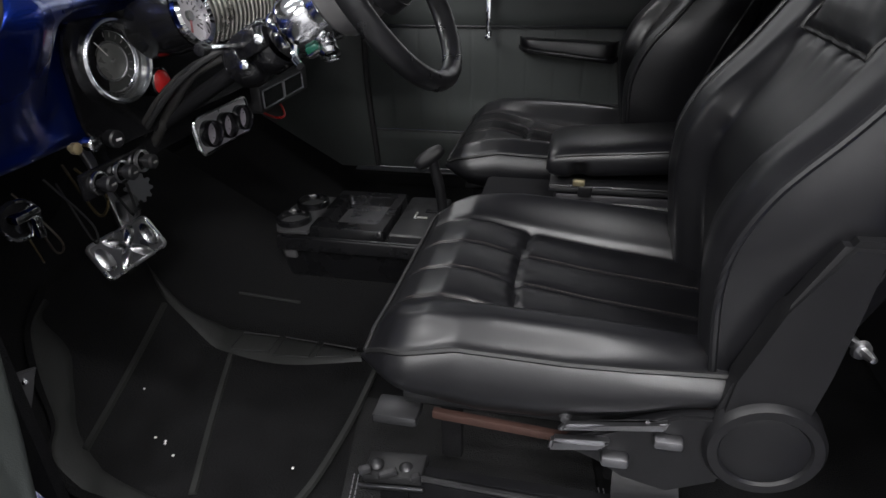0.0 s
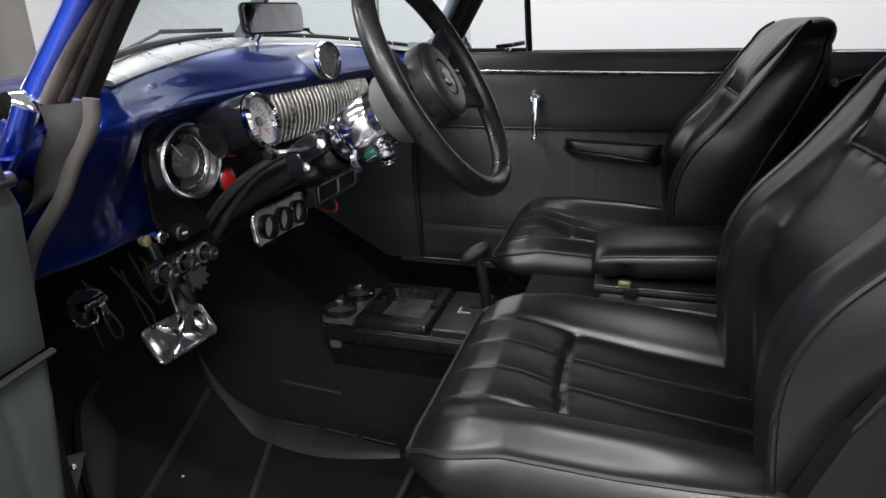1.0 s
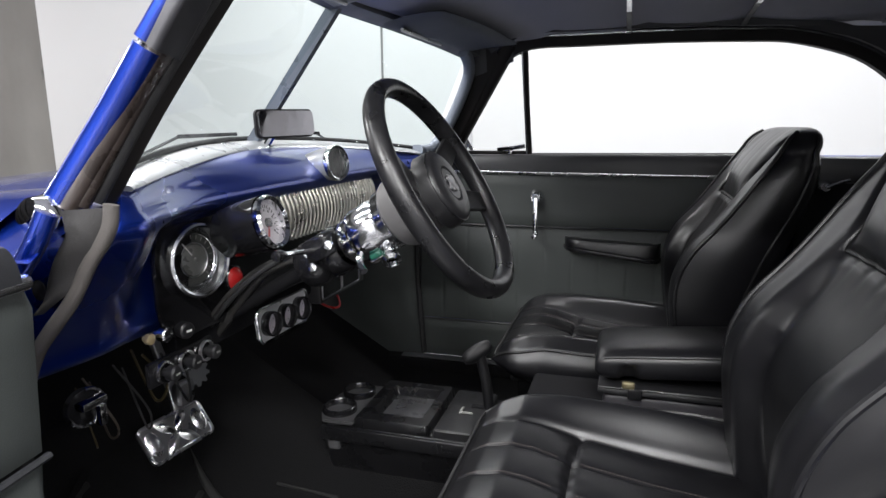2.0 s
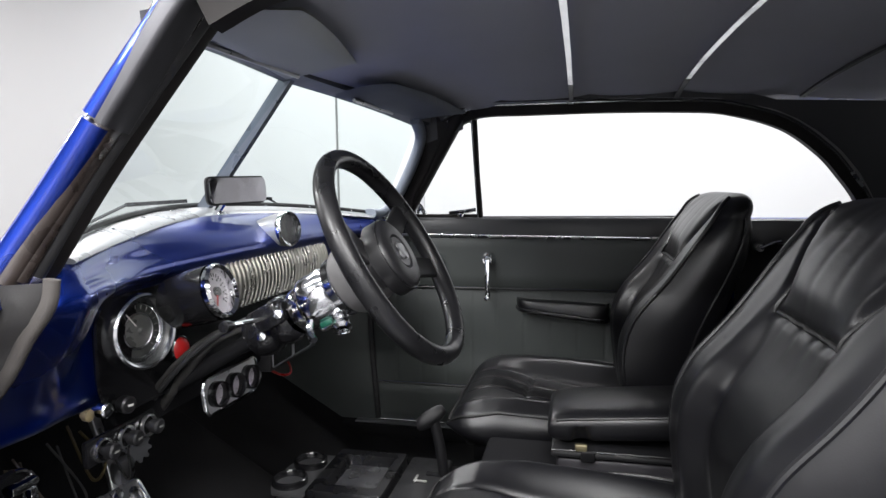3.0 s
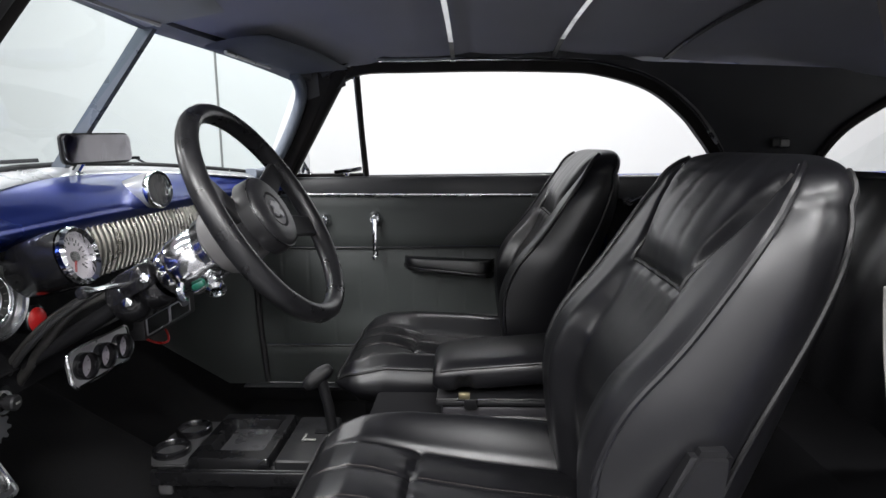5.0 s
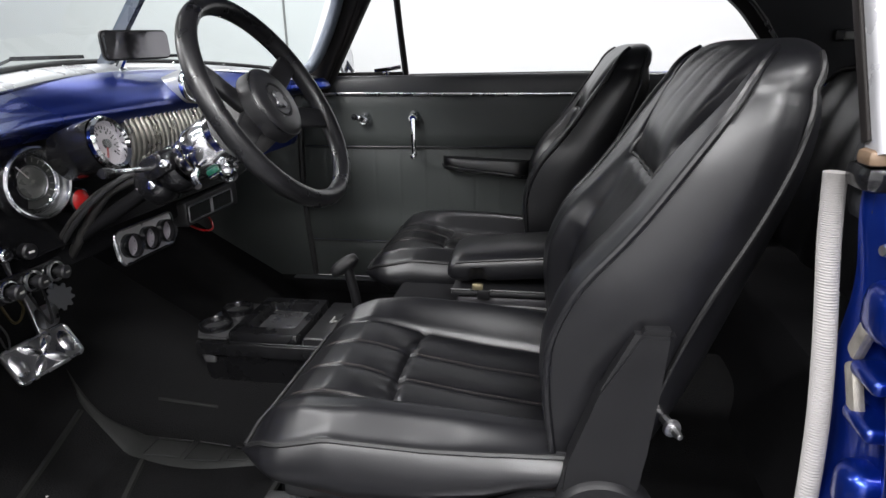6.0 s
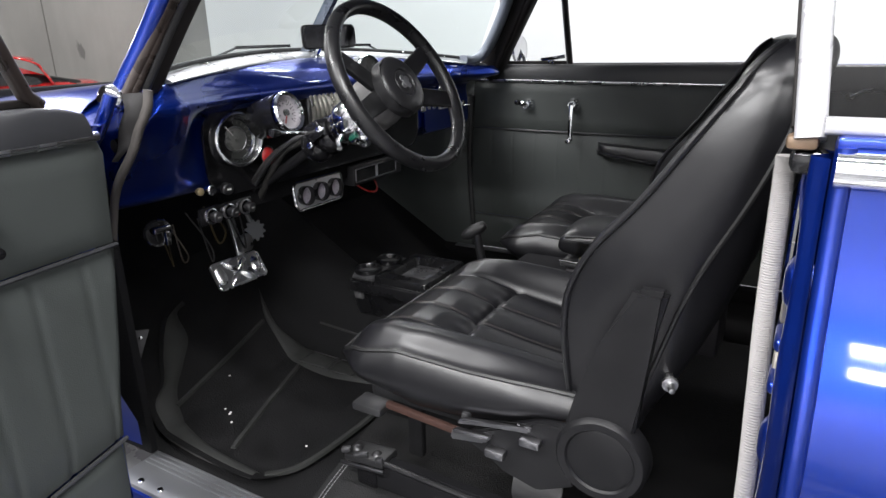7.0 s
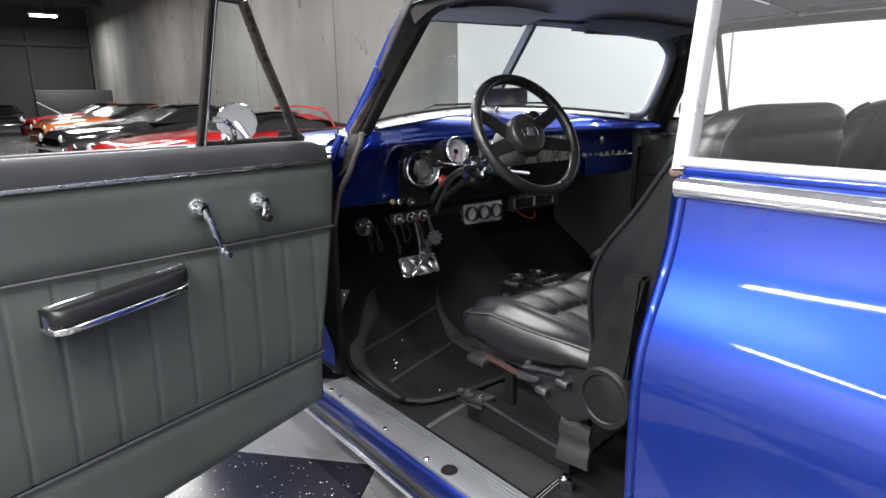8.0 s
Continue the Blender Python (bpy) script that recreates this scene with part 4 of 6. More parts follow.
HALF = [(0.60, 0.232), (0.68, 0.240), (0.78, 0.244), (0.92, 0.248), (1.02, 0.248), (1.09, 0.246), (1.14, 0.234), (1.17, 0.214), (1.183, 0.195), (1.19, 0.16)]


def groove(d, w, depth):
    return -depth * math.exp(-(d / w) ** 2)


def bucket_seat(cy, dx, out, label, drop=0.0):
    """A bucket seat at cy across the car; out: -1 or 1, the side that carries the recliner."""
    s = thing("bucket_seat", (0.35 + dx, cy, 0.33), label, "car seat", "front bucket seats")
    W = 0.256
    # cushion, as sections across the car from front to back
    X0, X1 = 0.088, 0.60

    def cushion(a, b):
        x = X0 + (X1 - X0) * a ** 1.25
        front = sstep(0, 0.13, a)
        k = 2 * b
        w = W * (0.90 + 0.10 * sstep(0, 0.2, a)) - 0.012 * sstep(0.75, 1, a)
        zc = lerp_table([(0.088, 0.635), (0.10, 0.655), (0.125, 0.676), (0.17, 0.690), (0.26, 0.694), (0.4, 0.688), (0.6, 0.672)], x)
        zi = lerp_table([(0.088, 0.632), (0.10, 0.643), (0.13, 0.658), (0.17, 0.667), (0.21, 0.663), (0.275, 0.646), (0.4, 0.626), (0.6, 0.604)], x)
        zp = lerp_table([(0.088, 0.628), (0.12, 0.645), (0.22, 0.668), (0.36, 0.664), (0.48, 0.668), (0.6, 0.664)], x)
        zb = lerp_table([(0.088, 0.605), (0.10, 0.592), (0.136, 0.575), (0.25, 0.55), (0.336, 0.554), (0.434, 0.576), (0.486, 0.595), (0.6, 0.615)], x)
        if k <= 1:
            y = -1 + 2 * k
            yy = y * w
            q = -out * yy  # towards the middle of the car
            side = max(sstep(-0.118, -0.19, q), 0.9 * sstep(0.135, 0.225, q))
            z = zi + (zc - zi) * side
            z -= (zc - zp) * (1 - sstep(0.0, 0.05, w - abs(yy))) * side
            z += 0.008 * math.exp(-((q - 0.205) / 0.03) ** 2) * sstep(0.15, 0.45, a) * (1 - sstep(0.6, 1.0, a))
            inn = sstep(-0.14, -0.125, q) * sstep(0.158, 0.143, q)
            for i in range(3):
                mid_q, half_q = (-0.085, 0.005, 0.10)[i], 0.046
                z += 0.003 * max(0.0, 1 - ((q - mid_q) / half_q) ** 2) * sstep(0.04, 0.30, a) * (1 - 0.8 * math.exp(-((x - 0.272) / 0.02) ** 2))
            for g, gw, gd in ((-0.13, 0.007, 0.007), (-0.04, 0.004, 0.004), (0.052, 0.004, 0.004), (0.149, 0.007, 0.007)):
                z += groove(q - g, gw, gd) * (0.35 + 0.65 * sstep(0.08, 0.32, a)) * sstep(0.02, 0.08, a)
            z += groove(x - 0.272 - 0.012 * (q - 0.01) ** 2 / 0.02, 0.006, 0.008) * inn
            # small pulled wrinkles beside the cross seam
            z += 0.0007 * math.sin(q * 190) * math.exp(-((x - 0.272) / 0.022) ** 2) * inn
            return Vector((x + dx, cy + y * w, z - drop))
        t = k - 1
        m = min(t, 1 - t)
        sgn = 1 if t < 0.5 else -1
        if m < 0.34:
            q = m / 0.34
            y = w + 0.020 * math.sin(math.pi * min(1, q * 1.05)) ** 0.8 * front - 0.022 * q ** 4
            return Vector((x + dx - 0.012 * math.sin(math.pi * q) * (1 - front), cy + sgn * y, zp + (zb - zp) * q - drop))
        q = (m - 0.34) / 0.16
        return Vector((x + dx, cy + sgn * (w - 0.022) * (1 - q), zb - drop))

    cu = part("cushion", grid(cushion, 84, 320, wrap_v=True, cap=True), LEATHER, s, "black leather cushion with stitched pleats", 55)
    for sg in (-1, 1):
        pts = [cushion(0.004 + 0.99 * i / 40, 0.0 if sg < 0 else 0.5) + Vector((0, sg * 0.002, 0.0)) for i in range(41)]
        part("piping", tube(pts, 0.0042, 6), LEATHER_MATT, cu)
    part("piping", tube([cushion(0.004, 0.5 * i / 30) + Vector((-0.003, 0, 0)) for i in range(31)], 0.0042, 6), LEATHER_MATT, cu)
    for g in [-out * q for q in (-0.136, -0.044, 0.048)]:
        for a0, a1 in ((0.10, 0.40), (0.47, 0.95)):
            n = 40
            b = 0.25 * (g / W + 1)
            st = [cushion(a0 + (a1 - a0) * i / n, b) + Vector((0, 0.0045, 0.0035)) for i in range(n + 1)]
            part("stitching", join(*[tube([st[i], st[i].lerp(st[i + 1], 0.6)], 0.0007, 4) for i in range(n)]), THREAD, cu)
    # backrest, as level sections with a domed top
    ZS = 1.132
    rise = lambda z: 0.006 + 0.036 * sstep(1.06, 0.90, z)
    rec = lambda z: 0.006 + 0.016 * sstep(1.06, 0.94, z)

    def back(a, b):
        if a < 0.8:
            z, k1 = 0.60 + (ZS - 0.60) * a / 0.8, 1.0
            zz = z
        else:
            ph = (a - 0.8) / 0.2 * math.pi / 2
            z, k1, zz = ZS + 0.056 * math.sin(ph), math.cos(ph), ZS
        xf, xr, w = (sum(lerp_table(tb, zz + 0.014 * q) for q in range(-3, 4)) / 7 for tb in (FRONT, REAR, HALF))
        lean = 0.42 * (z - zz)
        xm = xf + (xr - xf) * 0.55 + lean
        w *= 0.45 + 0.55 * k1 ** 0.8
        k = 2 * b
        if k <= 1:
            y = -1 + 2 * k
            v = abs(y)
            yy = y * w
            low = sstep(1.12, 0.96, z)
            bol = sstep(0.40, 0.64, v) * (1 - 0.12 * sstep(0.80, 1.0, v) - 0.14 * math.sin(math.pi * sstep(0.62, 1.0, v)) * -1)
            x = xf + rec(z) - bol * rise(z)
            fold = 1.014
            up = sstep(-0.004, 0.07, z - fold)
            half = 0.118 + 0.066 * sstep(1.02, 1.17, z)
            x -= 0.02 * max(0, 1 - (yy / half) ** 4) * up * sstep(1.20, 1.10, z)
            x += 0.016 * math.exp(-((abs(yy) - half) / 0.011) ** 2) * up * sstep(1.185, 1.15, z)
            x += 0.006 * math.exp(-((z - fold + 0.002) / 0.007) ** 2) * sstep(0.135, 0.115, abs(yy))
            for g, deep in ((-0.08, 0.0022), (-0.045, 0.0034), (0.012, 0.004), (0.068, 0.0026)):
                below = max(0, fold - z)
                x += deep * math.exp(-((yy - g - 0.3 * below) / 0.009) ** 2) * math.exp(-below / 0.028) * (z < fold)
            for g in (-0.05, 0.03):
                x += 0.001 * math.exp(-((yy - g - 0.25 * (z - 1.1)) / 0.012) ** 2) * up
            x = xm + (x + lean - xm) * k1 ** 0.9
            return Vector((x + dx, cy + yy, z))
        t = k - 1
        cs, sn = math.cos(math.pi * t), math.sin(math.pi * t)
        yy = math.copysign(abs(cs) ** 0.16, cs) if abs(cs) > 1e-6 else 0.0
        deep = sn ** 0.60
        bow = 0.072 * sstep(0.74, 0.92, z) * math.sin(math.pi * min(1.0, deep)) * (1 if abs(cs) > 0.3 else abs(cs) / 0.3)
        ed = xf + rec(z) - 0.88 * rise(z)
        xx = ed + (xr - ed) * deep
        xx = xm + (xx + lean - xm) * k1 ** 0.9
        return Vector((xx + dx, cy + yy * w * (1 + bow), z))

    bk = part("backrest", grid(back, 124, 240, wrap_v=True, cap=True), LEATHER, s, "tall black leather backrest with built-in headrest", 55)
    for sg, sy in ((0.0, -1), (0.5, 1)):
        part("piping", tube([back(0.06 + 0.86 * i / 60, sg) + Vector((-0.001, sy * 0.002, 0)) for i in range(61)], 0.0052, 8), LEATHER, bk)
        part("piping", tube([back(0.10 + 0.80 * i / 60, 0.5 + 0.5 * (0.80 if sy < 0 else 0.20)) + Vector((0.001, sy * 0.003, 0)) for i in range(61)], 0.0034, 6), LEATHER_MATT, bk)
    fy = [-0.115 + 0.23 * i / 24 for i in range(25)]
    part("piping", tube([back(0.8 * (1.012 - 0.60) / (ZS - 0.60), 0.25 * (y / lerp_table(HALF, 1.02) + 1)) + Vector((-0.003, 0, 0)) for y in fy], 0.0038, 6), LEATHER_MATT, bk)
    for sy in (-1, 1):
        seam = []
        for i in range(25):
            z = 1.012 + 0.155 * i / 24
            a = 0.8 * (z - 0.60) / (ZS - 0.60) if z < ZS else 0.8 + 0.2 * math.asin((z - ZS) / 0.056) / (math.pi / 2)
            w = sum(lerp_table(HALF, min(z, ZS) + 0.014 * q) for q in range(-3, 4)) / 7
            k1 = 1.0 if z < ZS else math.sqrt(1 - ((z - ZS) / 0.056) ** 2)
            w *= 0.45 + 0.55 * k1 ** 0.8
            half = 0.122 + 0.066 * sstep(1.02, 1.17, z)
            seam.append(back(a, 0.25 * (max(-0.96, min(0.96, sy * half / w)) + 1)) + Vector((-0.002, 0, 0)))
        part("piping", tube(seam, 0.0032, 6), LEATHER_MATT, bk)
    # recliner and frame on the outer side
    oy = cy + out * 0.262

    def side_slab(outline, y0, thick, bevel):
        m = Matrix(((1, 0, 0, dx), (0, 0, out, y0), (0, 1, 0, 0), (0, 0, 0, 1)))
        return slab(outline, thick, m, bevel)
    cov = part("recliner_cover", side_slab([(0.538, 0.62), (0.553, 0.68), (0.586, 0.778), (0.627, 0.866), (0.672, 0.866), (0.657, 0.79), (0.648, 0.70), (0.640, 0.60), (0.605, 0.53), (0.55, 0.54)], cy + out * 0.244, 0.034, 0.008), COVER, s, "black plastic recliner cover")
    part("recliner_disc", lathe([(0, 0.012), (0.045, 0.012), (0.05, 0.010), (0.053, 0.014), (0.064, 0.014), (0.069, 0.008), (0.071, -0.02)], facing((0.599 + dx, cy + out * 0.274, 0.588), (0, out, 0)), 40), COVER, cov, "round plastic disc")
    part("recliner_arm", side_slab([(0.36, 0.545), (0.38, 0.565), (0.50, 0.62), (0.56, 0.625), (0.56, 0.52), (0.50, 0.49), (0.44, 0.505), (0.41, 0.535)], oy - out * 0.004, 0.02, 0.004), COVER, s)
    part("recliner_handle", join(side_slab([(0.355, 0.575), (0.365, 0.588), (0.465, 0.602), (0.49, 0.612), (0.485, 0.596), (0.44, 0.592)], oy + out * 0.01, 0.012, 0.003), side_slab([(0.345, 0.545), (0.35, 0.566), (0.425, 0.573), (0.41, 0.556)], oy + out * 0.012, 0.016, 0.004)), LEVER, s, "bright metal recliner lever")
    part("lever_tip", box((0.43 + dx, oy + out * 0.024, 0.545), (0.035, 0.02, 0.016), 0.005), LEVER, s)
    part("recliner_lever", box((0.49 + dx, oy + out * 0.024, 0.585), (0.035, 0.018, 0.014), 0.004), LEVER, s)
    part("seat_bolt", join(lathe([(0, 0.02), (0.004, 0.018), (0.006, 0.008), (0.007, -0.03)], facing((0.682 + dx, oy - out * 0.012, 0.722), (0.3, out, 0)), 8), lathe([(0, 0.006), (0.011, 0.005), (0.012, 0)], facing((0.68 + dx, oy - out * 0.016, 0.722), (0.3, out, 0)), 14)), STEEL, s)
    part("hinge_plate", side_slab([(0.49, 0.615), (0.535, 0.632), (0.575, 0.648), (0.59, 0.63), (0.545, 0.605)], oy - out * 0.014, 0.008, 0.002), RUST, s, "rusty hinge plate")
    part("seat_screw", lathe([(0, 0.01), (0.006, 0.009), (0.009, 0)], facing((0.365 + dx, cy + out * 0.262, 0.585), (0, out, 0)), 10), DULL_STEEL, s)
    # frame and rails
    part("seat_pan", box((0.34 + dx, cy, 0.545), (0.42, 0.44, 0.03), 0.01), PLASTIC, s)
    part("front_bracket", box((0.115 + dx, cy + out * 0.195, 0.492), (0.07, 0.05, 0.018), 0.005), DULL_STEEL, s, "grey steel bracket")
    part("frame_bar", box((0.29 + dx, cy + out * 0.236, 0.528), (0.22, 0.012, 0.014), 0.003, pose(0, 0, 0, 0, 4, 0)), RUST, s, "rusty steel frame bar")
    for yy in (-0.2, 0.2):
        # rails and risers get near-black colours for the shade under the seat
        part("rail", sweep([(0.13 + dx, cy + yy, 0.362), (0.30 + dx, cy + yy, 0.362), (0.46 + dx, cy + yy, 0.362)], [(-0.016, -0.05), (0.016, -0.05), (0.016, 0.004), (0.009, 0.014), (-0.009, 0.014), (-0.016, 0.004)]), BLACK_AND_SHADE, s)
        part("rail_top", tube([(0.14 + dx, cy + yy + out * 0.018, 0.378), (0.46 + dx, cy + yy + out * 0.018, 0.366)], 0.006, 8), PLASTIC, s)
        for xx in (0.19, 0.45):
            part("riser", box((xx + dx, cy + yy * 0.75, 0.455), (0.035, 0.02, 0.17), 0.006), CARPET, s)
        part("rail_foot", sweep(smooth_path([(0.482 + dx, cy + yy + out * 0.020, 0.465), (0.483 + dx, cy + yy + out * 0.032, 0.44), (0.486 + dx, cy + yy + out * 0.030, 0.415), (0.489 + dx, cy + yy + out * 0.042, 0.388), (0.492 + dx, cy + yy + out * 0.046, 0.366)], 4), [(-0.044, -0.003), (0.044, -0.003), (0.044, 0.003), (-0.044, 0.003)], up=(0, -out, 0.3), scale=lambda t: 1 + 0.12 * t), FOOT, s, "bent dark steel foot plate")
        part("floor_bolt", join(lathe([(0, 0.014), (0.009, 0.013), (0.011, 0.004), (0.015, 0.003), (0.016, -0.02)], Matrix.Translation((0.478 + dx, cy + yy + out * 0.052, 0.322)), 8), lathe([(0, 0.01), (0.006, 0.009), (0.008, -0.02)], Matrix.Translation((0.497 + dx, cy + yy + out * 0.056, 0.32)), 8)), CHROME, s)
    lt = part("track_latch", box((0.105 + dx, cy + out * 0.2, 0.372), (0.10, 0.055, 0.018), 0.005, pose(0, 0, 0, 0, -6, 0)), FOOT, s, "greasy steel seat track end")
    for xx in (0.075, 0.125):
        part("rivet", lathe([(0, 0.008), (0.007, 0.007), (0.012, 0.002), (0.013, 0)], Matrix.Translation((xx + dx, cy + out * 0.205, 0.381)), 12), DULL_STEEL, lt)
    for xx, ww in ((0.062, 0.02), (0.10, 0.03), (0.145, 0.016)):
        part("latch_tab", box((xx + dx, cy + out * 0.225, 0.386), (ww, 0.012, 0.012), 0.003, pose(0, 0, 0, 0, -6, 25)), DULL_STEEL, lt)
    part("latch_lip", box((0.105 + dx, cy + out * 0.232, 0.362), (0.11, 0.006, 0.008), 0.002, pose(0, 0, 0, 0, -6, 0)), LEVER, lt)
    part("track_end", box((0.105 + dx, cy + out * 0.2, 0.335), (0.05, 0.04, 0.06), 0.006), GLOSS_BLACK, s)
    return s


bucket_seat(-0.43, 0.0, -1, "black leather driver bucket seat with pleats and plastic recliner cover")
bucket_seat(0.43, -0.062, 1, "black leather passenger bucket seat with pleats beside the far door", 0.03)

# rear bench
rb = thing("rear_bench", (1.3, 0, 0.4), "black vinyl rear bench seat behind the bucket seats", "car seat")
def rear_back(u, v):
    y = -0.66 + 1.32 * v
    t = u * 2.2
    x = 1.16 + 0.16 * min(t, 1.0) - 0.03 * math.sin(math.pi * min(t, 1)) + (0.16 * (t - 1) if t > 1 else 0)
    z = 0.62 + 0.51 * min(t, 1) ** 0.9 + (0.02 * math.sin(math.pi * min(1, (t - 1) / 1.2)) - 0.06 * (t - 1) if t > 1 else 0)
    return Vector((x + 0.006 * math.cos(y * 40), y, z - 0.05 * (abs(y) / 0.66) ** 8))
part("backrest", grid(rear_back, 30, 60), LEATHER, rb)
part("piping", tube([rear_back(0.44, i / 40) + Vector((-0.004, 0, 0.004)) for i in range(41)], 0.005, 6), LEATHER_MATT, rb)
# cushion colour carries the deep shade behind the bucket seats
part("cushion", grid(lambda u, v: Vector((0.92 + 0.34 * u, -0.66 + 1.32 * v, 0.40 + 0.24 * sstep(0, 0.18, u) + 0.01 * math.sin(3 * u))), 20, 30), BLACK_AND_SHADE, rb)

# ---------------------------------------------------------------- dashboard
def dash_x(y):
    return -0.372 + 0.07 * (abs(y) / 0.72) ** 9


dash = thing("dashboard", (-0.4, 0, 0.9), "metallic blue steel dashboard with a black instrument panel", "dashboard")




@functools.lru_cache(maxsize=None)
def dash_section(y):
    wb = ws_base(max(-0.70, min(0.70, y)))
    flush = sstep(0.56, 0.66, -y)
    end = sstep(0.60, 0.80, y)
    a, b = -0.372, wb.x + 0.038
    lip = 0.5 * (a + b + math.sqrt((a - b) ** 2 + 0.0025))
    back, z0, zl = wb.x + 0.02 + 0.03 * (1 - min(1, abs(y) / 0.7) ** 3), wb.z - 0.012, 1.098
    prof = [(back, z0), (back + (lip - back) * 0.4, z0 - 0.2 * (z0 - zl)), (back + (lip - back) * 0.75, z0 - 0.55 * (z0 - zl)), (lip, zl), (lip + 0.012, 1.082), (lip + 0.012, 1.066)]
    low = -0.372 - 0.014 * sstep(0.66, 0.79, -y)
    recessed = [(0.5 * (lip - 0.372) + 0.004, 1.050), (-0.378, 1.03), (-0.377, 0.97), (-0.375, 0.91), (-0.382, 0.885), (-0.402, 0.868), (-0.462, 0.862)]
    reach = lip + 0.010 - low
    flat = [(low + reach * 0.93, 1.045), (low + reach * 0.8, 1.02), (low + reach * 0.42, 0.96), (low + reach * 0.12, 0.91), (low + reach * 0.02, 0.882), (low - 0.03, 0.868), (low - 0.09, 0.862)]
    prof += [(p[0] + (q[0] - p[0]) * flush - 0.02 * end * 0, p[1] + (q[1] - p[1]) * flush) for p, q in zip(recessed, flat)]
    cap = 1.16 - 0.10 * sstep(0.67, 0.785, abs(y))
    return [Vector((p.x, 0, p.z if p.z < cap - 0.01 else cap - 0.01 + 0.01 * math.tanh((p.z - cap + 0.01) / 0.03))) for p in smooth_path([(x, 0, z) for x, z in prof], 7)]


def dash_f(u, v):
    y = -0.792 + 1.53 * v
    p = along(dash_section(y), u)
    return Vector((p.x, y, p.z))


part("dash_shell", grid(dash_f, 84, 140), BLUE, dash, "glossy metallic blue dash")
FX = -0.372
panel_m = Matrix(((0, 0, 1, FX + 0.001), (1, 0, 0, 0), (0, 1, 0, 0), (0, 0, 0, 1)))


def on_dash(outline, thick, bevel=0.0, lift=0.0):
    return slab(outline, thick, Matrix.Translation((lift, 0, 0)) @ panel_m, bevel)


def shift(outline, y, z):
    return [(a + y, b + z) for a, b in outline]


part("instrument_panel", on_dash(shift(rounded(0.90, 0.20, 0.06, 6), -0.105, 0.952), 0.009, 0.003, -0.004), GLOSS_BLACK, dash, "gloss black instrument panel")
part("panel_rim", tube([(FX + 0.004, a, b) for a, b in shift(rounded(0.90, 0.20, 0.06, 6), -0.105, 0.952)], 0.004, 6, True, up=(1, 0, 0)), GLOSS_BLACK, dash)
# underside painted near-black for the shade below the dash
part("lower_panel", box((-0.395, -0.15, 0.835), (0.03, 0.72, 0.07), 0.01), BLACK_AND_SHADE, dash)
# speaker grille
GRILLE = surface("warm_ribbed_steel", (0.66, 0.64, 0.58), 0.3, 1.0, mottled=0.2, patch=22, rough_var=0.1)
gr = part("speaker_grille", on_dash(shift(rounded(0.515, 0.10, 0.012), 0.05, 1.006), 0.006, 0.002, 0.004), STEEL, dash, "ribbed bright metal speaker grille")
for i in range(29):
    y = -0.197 + 0.496 * i / 28
    part("rib", tube(smooth_path([(FX + 0.008, y, 0.957), (FX + 0.017, y, 0.98), (FX + 0.021, y, 1.006), (FX + 0.017, y, 1.034), (FX + 0.007, y, 1.056)], 4), 0.0062, 8, up=(0, 1, 0)), GRILLE, gr)
# speedometer
def gauge(name, parent, c, nrm, r, cup, label, face, rim=0.012, ticks=0, needle=None, ring=CHROME):
    m = facing(c, nrm)
    g = part(name, lathe([(r * 0.8, -cup), (r * 0.98, -cup * 0.9), (r * 0.98, 0.0), (r, 0.008), (r - rim * 0.4, 0.013), (r - rim, 0.008), (r - rim, -0.004)], m, 36), ring, parent, label)
    part("dial", lathe([(0, -0.004), (r - rim, -0.004)], m, 30), face, g)
    for i in range(ticks):
        a = radians(225 - 270 * i / max(1, ticks - 1))
        q = m @ pose(0, 0, -0.003, 0, 0, math.degrees(a))
        part("tick", box((0, 0, 0), (r * 0.13, r * 0.03, 0.0012)), needle or DIAL, g).data.transform(q @ Matrix.Translation((r * 0.62, 0, 0)))
    part("lens", lathe([(0, 0.004), (r - rim, 0.004)], m, 30), LENS, g).visible_shadow = False
    return g


sm_at = facing((-0.352, -0.470, 0.978), (1, -0.17, 0.04)) @ Matrix.Scale(0.94, 4)
sp = part("speedometer", lathe([(0.062, -0.03), (0.067, -0.02), (0.068, 0.0), (0.067, 0.008), (0.0635, 0.011), (0.060, 0.009), (0.053, -0.012), (0.052, -0.016)], sm_at, 48), STAINLESS, dash, "large speedometer with a wide sloping chrome bezel")
part("dial", lathe([(0, -0.014), (0.053, -0.014)], sm_at, 36), DIAL, sp)
DIM = surface("dim_tick", (0.16, 0.16, 0.15), 0.5, patch=40)
for k in range(17):
    part("tick", box((0, 0, 0), (0.007, 0.0016, 0.001)), DIM, sp).data.transform(sm_at @ pose(0, 0, -0.0135, 0, 0, 225 - 270 * k / 16) @ Matrix.Translation((0.042, 0, 0)))
part("needle", box((0, 0, 0), (0.030, 0.0016, 0.001)), CREAM, sp).data.transform(sm_at @ pose(0, 0, -0.006, 0, 0, 128) @ Matrix.Translation((0.028, 0, 0)))
part("inner_ring", tube([sm_at @ Vector((0.0495 * math.cos(k * math.pi / 20), 0.0495 * math.sin(k * math.pi / 20), -0.013)) for k in range(40)], 0.0016, 6, True, up=(1, 0, 0)), CHROME, sp)
part("dial_ring", tube([sm_at @ Vector((0.031 * math.cos(k * math.pi / 18), 0.031 * math.sin(k * math.pi / 18), -0.011)) for k in range(36)], 0.0012, 6, True, up=(1, 0, 0)), STEEL, sp)
